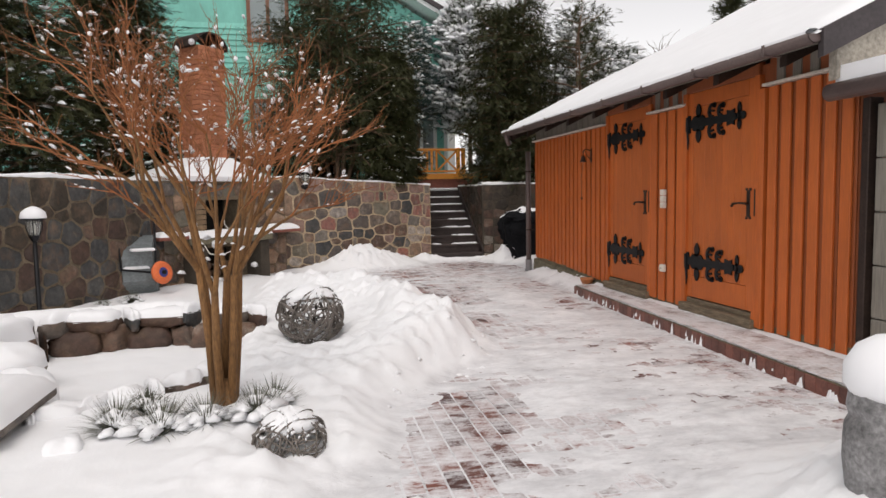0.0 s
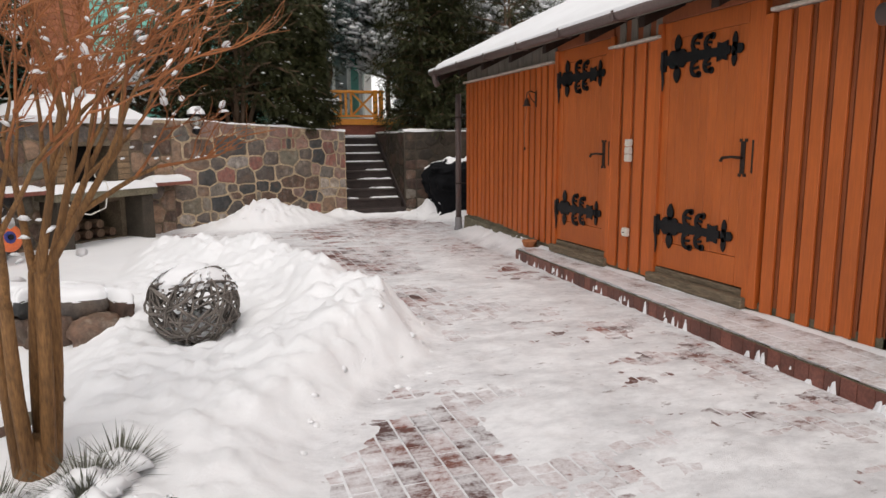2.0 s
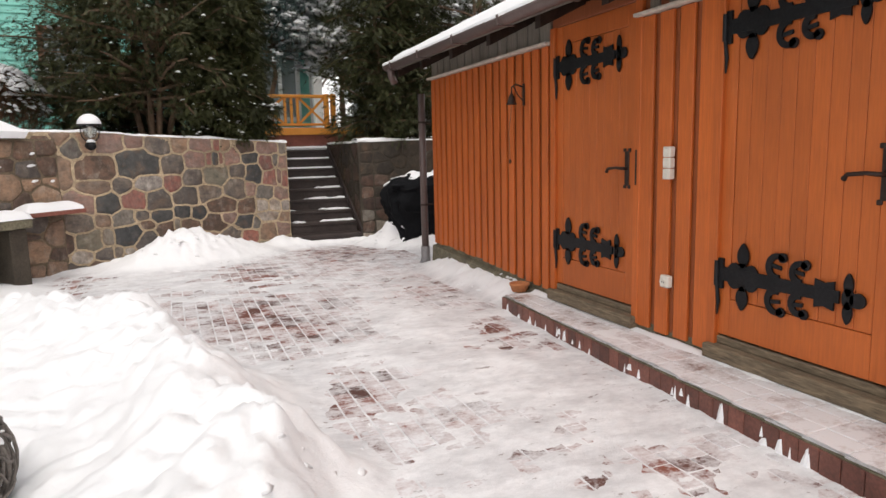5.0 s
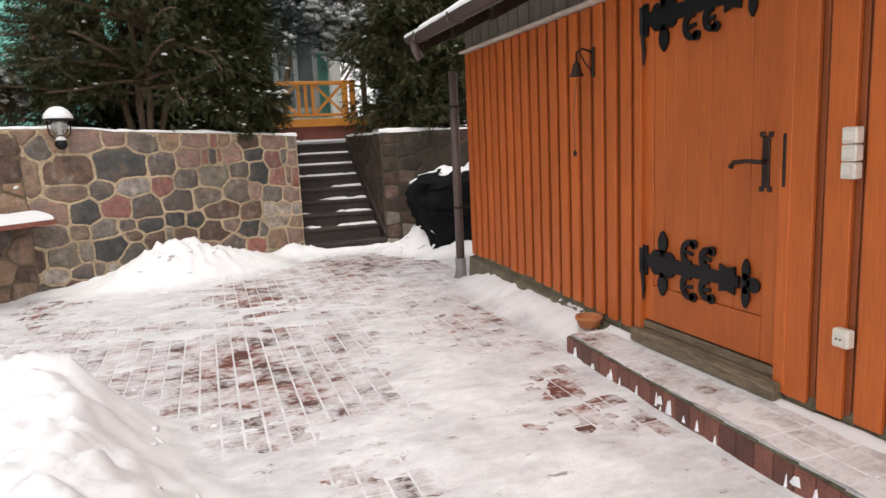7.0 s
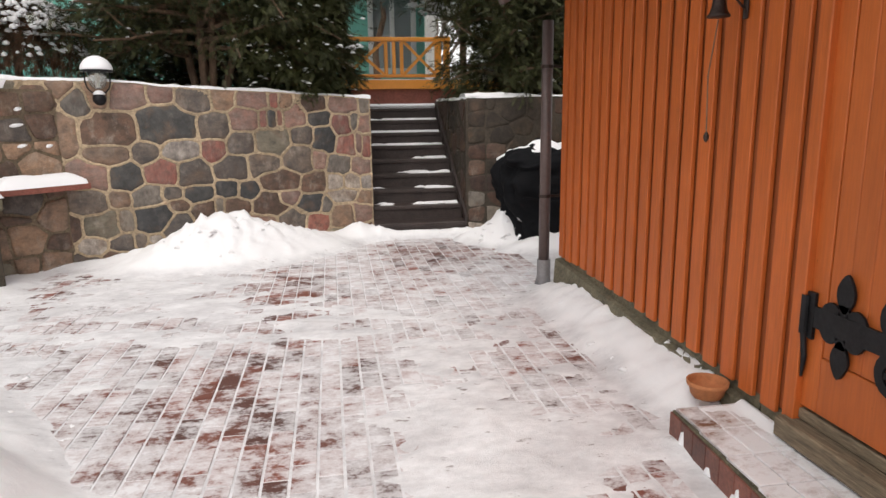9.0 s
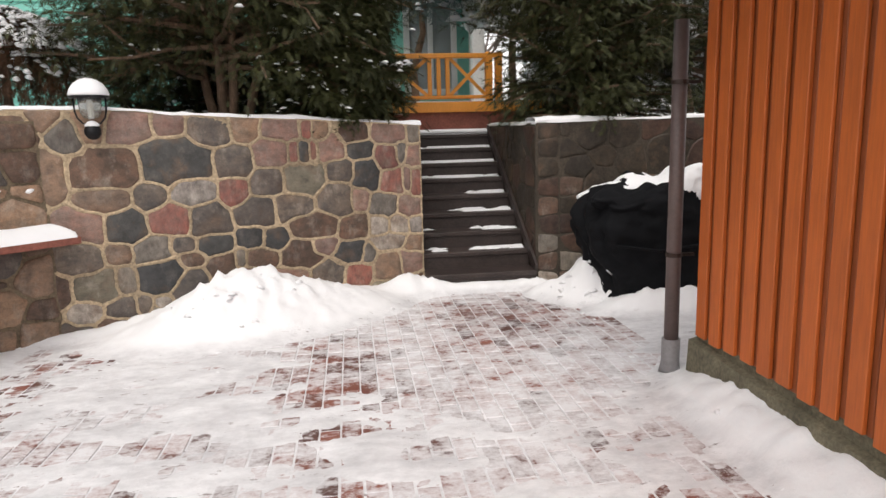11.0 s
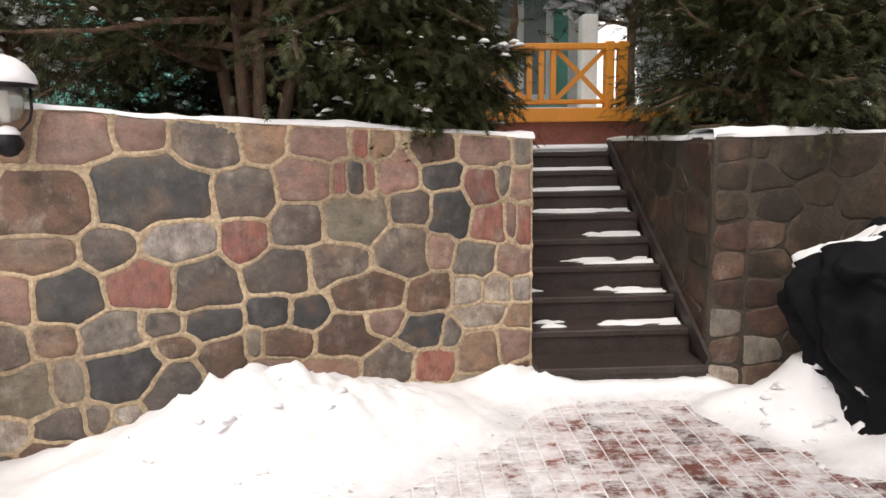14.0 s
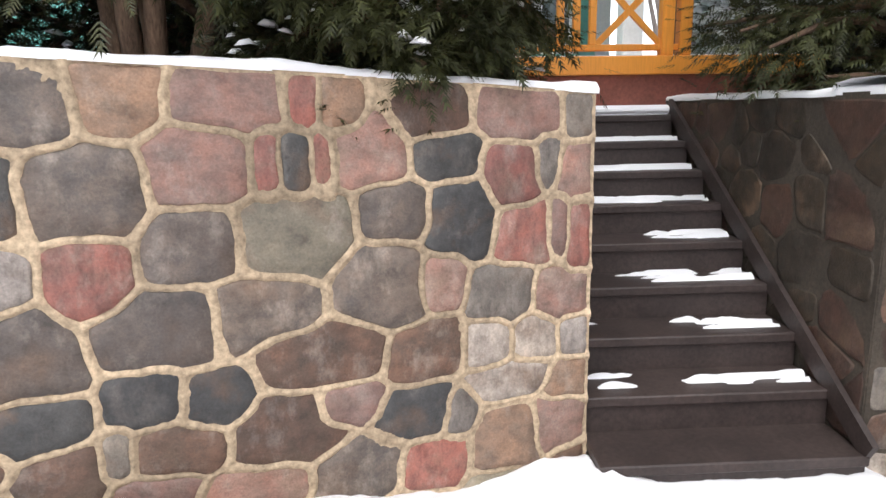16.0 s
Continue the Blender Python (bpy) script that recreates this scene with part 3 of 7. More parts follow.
def rubble_wall(name, label, a, b, top, z0, seeds, thick=0.38, gap=0.011, proud=0.02, mortar=None, each=True, cap=0.045, seed=1):
    """A wall from a to b (plan), stones on its front (the right-hand side going from a to b), snow along its top."""
    rng = np.random.RandomState(seed)
    a, b = Vector(a), Vector(b)
    length = (b - a).length
    d = (b - a) / length
    at = Matrix.Translation((a.x, a.y, 0)) @ Matrix.Rotation(math.atan2(d.y, d.x), 4, "Z")
    root = thing(name, label, "wall", at=at, kind="structure")
    k = 12
    us = np.linspace(0, length, k)
    g = Geo()
    poly = [(u, top(u)) for u in us]
    v = [(u, 0.0, z0) for u in us] + [(u, 0.0, z) for u, z in poly] + [(u, thick, z0) for u in us] + [(u, thick, z) for u, z in poly]
    f = []
    for i in range(k - 1):
        f += [(i, i + 1, k + i + 1, k + i), (2 * k + i + 1, 2 * k + i, 3 * k + i, 3 * k + i + 1), (k + i, k + i + 1, 3 * k + i + 1, 3 * k + i)]
    f += [(0, k, 3 * k, 2 * k), (k - 1, 3 * k - 1, 4 * k - 1, 2 * k - 1)]
    g.add(v, f)
    part("mortar_core", g, mortar or MORTAR, root, "mortar joints of the rubble wall")
    rest = {}
    for (u, z, w, c), poly in zip(seeds, cells([s[:3] for s in seeds], 0.01, length - 0.01, lambda u: top(u) - 0.005, z0)):
        if len(poly) < 3:
            continue
        v, f = stone_mesh(poly, gap, proud * rng.uniform(0.7, 1.3), rng)
        if each:
            part("stone", Geo().add(v, f), STONE[c], root, smooth=True)
        else:
            rest.setdefault(c, Geo()).add(v, f)
    for c, geo in rest.items():
        part("stones", geo, STONE[c], root, smooth=True, kind="stuff")
    if cap:
        snow_strip(root, length, top, thick, cap, seed)
    return root


def snow_strip(root, length, top, thick, cap, seed, out=0.025):
    """Snow lying along a wall's top, uneven and rounded at its edges."""
    n = max(8, int(length / 0.035))
    us = np.linspace(-0.01, length + 0.01, n)
    h = cap * (0.85 + 0.9 * fbm(us, us * 0, 1.6, seed + 40, 4)) + cap * 0.25 * fbm(us, us * 0, 11.0, seed + 41, 2)
    e1 = out * (0.3 + 0.9 * fbm(us, us * 0, 4.0, seed + 42, 3)) - 0.004
    prof = []
    for w, kz in ((0.0, -0.012), (0.0, 0.35), (0.035, 0.85), (0.3, 1.05), (0.7, 1.0), (0.98, 0.7), (1.0, 0.0)):
        y = w * thick - e1 * (w < 0.02)
        prof.append(np.column_stack([us, y, np.array([top(min(max(u, 0), length)) for u in us]) + (h * kz if kz > 0 else h * 0 - 0.004 - e1 * 0.2)]))
    m = len(prof)
    v = np.concatenate(prof)
    q = np.array([(a * n + i, a * n + i + 1, (a + 1) * n + i + 1, (a + 1) * n + i) for a in range(m - 1) for i in range(n - 1)])
    ob = new("snow_cap", bulk_mesh("snow_cap", v, q, SNOW, True))
    ob.parent = root
    return tagged(ob, "snow lying along the top of the wall")


# the main wall's stones, course by course: distance from the stair corner, height, half width, half height, kind
COURSE_A = [(-2.22, 1.61, 0.113, 0.081, 'P'), (-1.91, 1.55, 0.158, 0.116, 'D'), (-1.62, 1.57, 0.111, 0.108, 'T'), (-1.34, 1.56, 0.16, 0.093, 'P'), (-1.11, 1.56, 0.05, 0.075, 'R'), (-0.98, 1.55, 0.059, 0.083, 'T'), (-0.67, 1.51, 0.128, 0.08, 'B'), (-0.31, 1.52, 0.174, 0.091, 'P'), (-0.09, 1.51, 0.066, 0.086, 'G')]
COURSE_B = [(-2.16, 1.33, 0.256, 0.175, 'K'), (-1.74, 1.3, 0.151, 0.129, 'D'), (-1.43, 1.38, 0.138, 0.12, 'P'), (-1.23, 1.38, 0.039, 0.096, 'R'), (-1.14, 1.37, 0.046, 0.1, 'K'), (-1.05, 1.37, 0.032, 0.091, 'R'), (-0.89, 1.39, 0.129, 0.107, 'P'), (-0.61, 1.37, 0.122, 0.082, 'K'), (-0.37, 1.29, 0.104, 0.108, 'R'), (-0.09, 1.3, 0.083, 0.095, 'P'), (-0.2, 1.35, 0.054, 0.094, 'G')]
COURSE_C = [(-2.4, 1.05, 0.101, 0.108, 'D'), (-2.08, 1.08, 0.144, 0.107, 'L'), (-1.75, 1.06, 0.104, 0.119, 'R'), (-1.47, 1.12, 0.132, 0.102, 'D'), (-1.15, 1.13, 0.173, 0.121, 'O'), (-0.81, 1.19, 0.117, 0.096, 'D'), (-0.56, 1.15, 0.133, 0.13, 'K'), (-0.3, 1.07, 0.116, 0.103, 'R'), (-0.16, 1.09, 0.041, 0.097, 'P'), (-0.06, 1.04, 0.049, 0.115, 'R'), (-0.87, 0.93, 0.149, 0.135, 'D'), (-0.64, 0.93, 0.083, 0.093, 'P'), (-0.4, 0.85, 0.123, 0.096, 'G'), (-0.13, 0.81, 0.113, 0.091, 'P')]
COURSE_D = [(-2.29, 0.87, 0.148, 0.112, 'R'), (-1.95, 0.84, 0.141, 0.125, 'D'), (-1.57, 0.88, 0.182, 0.11, 'D'), (-1.27, 0.89, 0.163, 0.108, 'D'), (-1.08, 0.72, 0.195, 0.105, 'B'), (-0.7, 0.67, 0.124, 0.102, 'B'), (-0.46, 0.66, 0.079, 0.097, 'L'), (-0.25, 0.65, 0.083, 0.1, 'L'), (-0.08, 0.64, 0.067, 0.085, 'L')]
COURSE_E = [(-2.2, 0.65, 0.094, 0.058, 'D'), (-1.94, 0.62, 0.119, 0.088, 'K'), (-1.65, 0.67, 0.103, 0.077, 'K'), (-1.42, 0.62, 0.096, 0.087, 'K'), (-1.0, 0.52, 0.116, 0.069, 'P'), (-0.74, 0.44, 0.149, 0.096, 'K'), (-0.58, 0.41, 0.06, 0.09, 'G'), (-0.37, 0.51, 0.171, 0.063, 'L'), (-0.11, 0.45, 0.087, 0.086, 'T')]
COURSE_F = [(-2.42, 0.63, 0.134, 0.101, 'G'), (-2.12, 0.52, 0.091, 0.053, 'B'), (-1.74, 0.49, 0.038, 0.07, 'G'), (-1.55, 0.46, 0.121, 0.072, 'B'), (-1.21, 0.46, 0.162, 0.121, 'B'), (-1.89, 0.41, 0.122, 0.132, 'B'), (-0.98, 0.25, 0.158, 0.111, 'D'), (-0.67, 0.2, 0.128, 0.108, 'R'), (-0.38, 0.21, 0.146, 0.137, 'T'), (-0.14, 0.27, 0.096, 0.122, 'P'), (-0.1, 0.06, 0.079, 0.107, 'B')]
COURSE_G = [(-2.38, 0.41, 0.159, 0.123, 'K'), (-2.14, 0.26, 0.161, 0.143, 'D'), (-1.66, 0.33, 0.125, 0.065, 'P'), (-1.31, 0.27, 0.159, 0.076, 'P'), (-2.54, 0.18, 0.071, 0.091, 'D'), (-2.37, 0.18, 0.064, 0.066, 'L')]
COURSE_H = [(-3.07, 1.7, 0.086, 0.096, 'T'), (-2.95, 1.53, 0.096, 0.107, 'G'), (-2.76, 1.65, 0.099, 0.125, 'T'), (-2.53, 1.6, 0.172, 0.101, 'P'), (-2.71, 1.28, 0.219, 0.138, 'B'), (-3.08, 1.26, 0.095, 0.169, 'T'), (-2.75, 1.05, 0.168, 0.093, 'T'), (-2.92, 0.85, 0.165, 0.139, 'P'), (-2.59, 0.83, 0.139, 0.133, 'K'), (-2.97, 0.63, 0.14, 0.14, 'D'), (-2.66, 0.64, 0.087, 0.076, 'T'), (-2.86, 0.37, 0.152, 0.114, 'O'), (-2.63, 0.4, 0.07, 0.087, 'G'), (-2.65, 0.17, 0.15, 0.098, 'D'), (-2.94, 0.18, 0.101, 0.086, 'L'), (-3.14, 0.39, 0.113, 0.112, 'B')]
COURSE_FOOT = [(-3.05 + 0.33 * i, 0.0 + 0.03 * (i % 3), 0.15, 0.10, "DBGOB"[i % 5]) for i in range(10)]
COURSE_LEFT = [(-3.3 - 0.28 * (i % 3), 0.1 + 0.24 * (i // 3) + 0.08 * (i % 2), 0.14, 0.12, "TBGTBOD"[i % 7]) for i in range(21)]
COURSES = [COURSE_A, COURSE_B, COURSE_C, COURSE_D, COURSE_E, COURSE_F, COURSE_G, COURSE_H, COURSE_FOOT, COURSE_LEFT]
WLEN = 4.0


def main_top(u):
    return float(np.interp(u - WLEN, [-4.0, -3.0, -2.45, -2.2, -1.4, -0.7, 0.0], [1.745, 1.745, 1.735, 1.70, 1.665, 1.63, 1.585]))


def fieldstone_wall(name, label, a, b, top, z0, stones, thick=0.42, seed=4):
    """The main wall: each stone fills its own rounded outline up to its neighbours; sandy mortar lies between, drawn up to a bead along the joints."""
    rng = np.random.RandomState(seed)
    a, b = Vector(a), Vector(b)
    length = (b - a).length
    d = (b - a) / length
    at = Matrix.Translation((a.x, a.y, 0)) @ Matrix.Rotation(math.atan2(d.y, d.x), 4, "Z")
    root = thing(name, label, "wall", at=at, kind="structure")
    S = np.array([q[:4] for q in stones], float)
    S[:, 0] += WLEN

    def fields(U, Z):
        du, dz = (U[..., None] - S[:, 0]) / S[:, 2], (Z[..., None] - S[:, 1]) / S[:, 3]
        return (np.abs(du) ** 3 + np.abs(dz) ** 3) ** (1 / 3)

    # mortar: back body, and a face whose joints stand up in a bead
    us = np.linspace(0, length, 14)
    k = len(us)
    v = [(u, 0.0, z0) for u in us] + [(u, 0.0, top(u)) for u in us] + [(u, thick, z0) for u in us] + [(u, thick, top(u)) for u in us]
    f = []
    for i in range(k - 1):
        f += [(i, i + 1, k + i + 1, k + i), (2 * k + i + 1, 2 * k + i, 3 * k + i, 3 * k + i + 1), (k + i, k + i + 1, 3 * k + i + 1, 3 * k + i)]
    f += [(0, k, 3 * k, 2 * k), (k - 1, 3 * k - 1, 4 * k - 1, 2 * k - 1)]
    part("mortar_core", Geo().add(v, f), MORTAR, root, "sandy mortar of the rubble wall")
    nu, nz = int(length / 0.0085), 200
    U, W = np.meshgrid(np.linspace(0.004, length - 0.002, nu), np.linspace(0, 1, nz))
    T = np.interp(U, us, [top(u) for u in us]) - 0.004
    Zg = z0 + W * (T - z0)
    wu, wz = U + 0.012 * fbm(U, Zg, 7.0, 81, 3), Zg + 0.012 * fbm(U, Zg, 7.0, 82, 3)
    D = fields(wu, wz)
    o = np.argpartition(D, 1, axis=-1)[..., :2]
    d1 = np.take_along_axis(D, o, -1)
    sz = np.minimum(S[o[..., 0], 2:].min(-1), S[o[..., 1], 2:].min(-1))
    off = np.abs(d1[..., 0] - d1[..., 1]) * sz * 0.55
    bead = 0.013 * np.exp(-(off / 0.0085) ** 2) * (0.75 + 0.45 * fbm(U, Zg, 1.3, 83, 2)) + 0.003 * fbm(U, Zg, 22.0, 84, 3)
    ii = np.arange(nu * nz).reshape(nz, nu)
    q = np.stack([ii[:-1, :-1], ii[:-1, 1:], ii[1:, 1:], ii[1:, :-1]], -1).reshape(-1, 4)
    face = new("pointing", bulk_mesh("pointing", np.stack([U, -0.003 - np.maximum(bead, 0), Zg], -1).reshape(-1, 3), q, BEAD, True))
    face.parent = root
    tagged(face, "raised pale mortar pointing", kind="stuff")
    # stones
    n = 40
    ang = np.arange(n) * 2 * math.pi / n
    for i, st in enumerate(stones):
        cu, cz, w, h = S[i]
        ca, sa = np.cos(ang), np.sin(ang)
        lim = 1.42 / ((np.abs(ca) / w) ** 3 + (np.abs(sa) / h) ** 3) ** (1 / 3)
        r = np.linspace(0.05, 1, 48)[None] * lim[:, None]
        PU, PZ = cu + r * ca[:, None], cz + r * sa[:, None]
        PU2, PZ2 = PU + 0.012 * fbm(PU, PZ, 7.0, 81, 3), PZ + 0.012 * fbm(PU, PZ, 7.0, 82, 3)
        D = fields(PU2, PZ2)
        own = D[..., i].copy()
        D[..., i] = 9
        free = (own < D.min(-1)) & (PU < length - 0.006) & (PU > 0.006) & (PZ < np.interp(PU, us, [top(u) for u in us]) - 0.002) & (PZ > z0 + 0.005)
        first = np.where(free.all(1), 48, free.argmin(1))
        if first.min() < 2:
            continue
        rad = r[np.arange(n), first - 1] - np.where(first < 48, 0.0085, 0.003)
        rad = np.maximum(rad * 0.8 + (np.roll(rad, 1) + np.roll(rad, -1)) * 0.1, 0.012) * (1 + rng.uniform(-0.02, 0.02, n))
        proud = 0.011 * rng.uniform(0.7, 1.4)
        tilt = rng.uniform(-0.03, 0.03, 2)
        rings = []
        for k2, dep in ((1.0, -0.02), (0.985, proud * 0.3), (0.93, proud * 0.8), (0.6, proud)):
            pu, pz = rad * k2 * ca, rad * k2 * sa
            dd = dep + (pu * tilt[0] + pz * tilt[1] + rng.uniform(-0.15, 0.15, n) * proud) * (dep > 0)
            rings.append(np.column_stack([cu + pu, -dd, cz + pz]))
        v = np.concatenate(rings + [[[cu, -proud, cz]]])
        fs = [(a2 * n + j, a2 * n + (j + 1) % n, (a2 + 1) * n + (j + 1) % n, (a2 + 1) * n + j) for a2 in range(3) for j in range(n)]
        fs += [(3 * n + j, 3 * n + (j + 1) % n, 4 * n) for j in range(n)]
        part("stone", Geo().add(v, fs), STONE[st[4]], root, smooth=True)
    snow_strip(root, length, top, thick, 0.045, seed)
    return root


A0 = WALL_B - WALL_U * WLEN
fieldstone_wall("wall_stone", "split fieldstone garden wall with sandy mortar joints and snow on top", A0, WALL_B, main_top, -0.06, [q for c in COURSES for q in c])

rngw = np.random.RandomState(8)
# left garden wall, from the hearth towards the camera's start
LEFT_TOP = lambda u: 1.66
L_A, L_B = LEFT_END, HEARTH_L + Vector((0.02, 0.05))
LLEN = (L_B - L_A).length
# dark stones, picked darker still to carry the shade of the conifers
rubble_wall("wall_left", "dark fieldstone garden wall behind the rock bed", L_A, L_B, LEFT_TOP, -0.05,
            scatter_seeds(0, LLEN, LEFT_TOP, -0.05, 0.27, rngw, "MKNKBMNKBK"), 0.4, 0.014, 0.016, MORTAR_BROWN, seed=6)
# right retaining wall and the cheek along the stairs
RIGHT_TOP = lambda u: 1.575 + 0.012 * u
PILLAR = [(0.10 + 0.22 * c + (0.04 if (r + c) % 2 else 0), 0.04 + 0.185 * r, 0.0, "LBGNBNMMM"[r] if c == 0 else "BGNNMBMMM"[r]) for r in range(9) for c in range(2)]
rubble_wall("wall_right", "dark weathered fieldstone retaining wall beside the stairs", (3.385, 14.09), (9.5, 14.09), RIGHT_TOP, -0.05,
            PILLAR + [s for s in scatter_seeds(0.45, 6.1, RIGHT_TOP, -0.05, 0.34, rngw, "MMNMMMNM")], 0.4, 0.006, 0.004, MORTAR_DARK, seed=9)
CHEEK_TOP = lambda u: 1.56 + 0.008 * (2.4 - u)
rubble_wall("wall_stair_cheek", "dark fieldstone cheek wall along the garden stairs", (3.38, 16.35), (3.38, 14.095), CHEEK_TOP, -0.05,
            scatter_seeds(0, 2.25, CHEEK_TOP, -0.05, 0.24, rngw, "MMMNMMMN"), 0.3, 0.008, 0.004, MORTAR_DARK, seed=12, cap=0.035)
rubble_wall("wall_stair_inner", "fieldstone wall flanking the garden stairs", (2.285, 14.24), (2.285, 16.35), lambda u: 1.50, -0.05,
            scatter_seeds(0, 2.1, lambda u: 1.5, -0.05, 0.25, rngw, "BDPGT"), 0.3, 0.012, 0.014, MORTAR, seed=13, cap=0)

# raised garden behind the walls
OFF = Vector((-WALL_U.y, WALL_U.x))
t1, t2 = A0 + OFF * 0.3, WALL_B + OFF * 0.3
g = Geo().prism([(-60, 2), (-5.0, 5.9), (L_B.x - 0.35, L_B.y + 0.3), (t1.x - 0.4, t1.y + 0.35), (t1.x, t1.y), (t2.x - 0.12, t2.y), (2.1, 16.35), (3.55, 16.35), (3.55, 14.2), (60, 14.2), (60, 90), (-60, 90)], -0.3, TERRACE)
part("terrace_ground", g, HAZE_HILL, None, "snow-covered raised garden behind the stone walls", kind="structure")


# ---- stairs ----
def stairs():
    root = thing("garden_stairs", "dark brown wooden garden stairs with patches of snow", "stairs")
    rng = np.random.RandomState(31)
    for i in range(9):
        z, y = 0.165 * (i + 1), 14.0 + 0.27 * i
        part("tread", Geo().box((2.292, y, z - 0.045), (3.368, y + 0.30, z), 0.006), STAIR, root)
        part("riser", Geo().box((2.295, y + 0.022, z - 0.17), (3.366, y + 0.042, z - 0.045), 0.002), STAIR, root)
        # snow left on the tread by passing feet
        if i > 0:
            n, m = 60, 9
            us, vs = np.linspace(2.31, 3.33, n), np.linspace(0, 1, m)
            U, V = np.meshgrid(us, vs)
            depth = 0.22 if i == 8 else 0.17
            keep = 1.3 * fbm(U * 0.8, V * 1.6 + i * 7.3, 3.0, 50 + i, 5) + (0.34 * np.clip((U - 2.72) / 0.25, 0, 1) - 0.20 - 0.12 * (V < 0.35) if i < 8 else 0.6) + 0.07 * (i - 4)
            H = np.clip(keep * 0.10, -0.006, 0.03 if i < 8 else 0.05) * np.clip(np.sin(V * math.pi) * 3, 0, 1) - 0.002
            Yv = y + (0.09 if i < 8 else 0.03) + V * depth
            ii = np.arange(n * m).reshape(m, n)
            q = np.stack([ii[:-1, :-1], ii[:-1, 1:], ii[1:, 1:], ii[1:, :-1]], -1).reshape(-1, 4)
            ob = new("snow_patch", bulk_mesh("snow_patch", np.stack([U, Yv, z + H], -1).reshape(-1, 3), q, SNOW_DRY, True))
            ob.parent = root
    d = Vector((0, 0.27, 0.165)).normalized()
    up = Vector((0, -d.z, d.y))
    p0, p1 = Vector((0, 13.98, 0.20)), Vector((0, 13.98, 0.20)) + d * 2.62
    v = [(x, *(p + up * w).yz) for x in (3.345, 3.372) for p, w in ((p0, -0.07), (p1, -0.07), (p1, 0.025), (p0, 0.025))]
    part("stringer", Geo().add(v, [(0, 1, 2, 3), (7, 6, 5, 4), (0, 4, 5, 1), (1, 5, 6, 2), (2, 6, 7, 3), (3, 7, 4, 0)]), STAIR, root, "dark sloping side board")
    part("landing_snow", Geo().box((2.30, 16.175, 1.485), (3.36, 17.0, 1.55), 0.025), SNOW, root)


stairs()


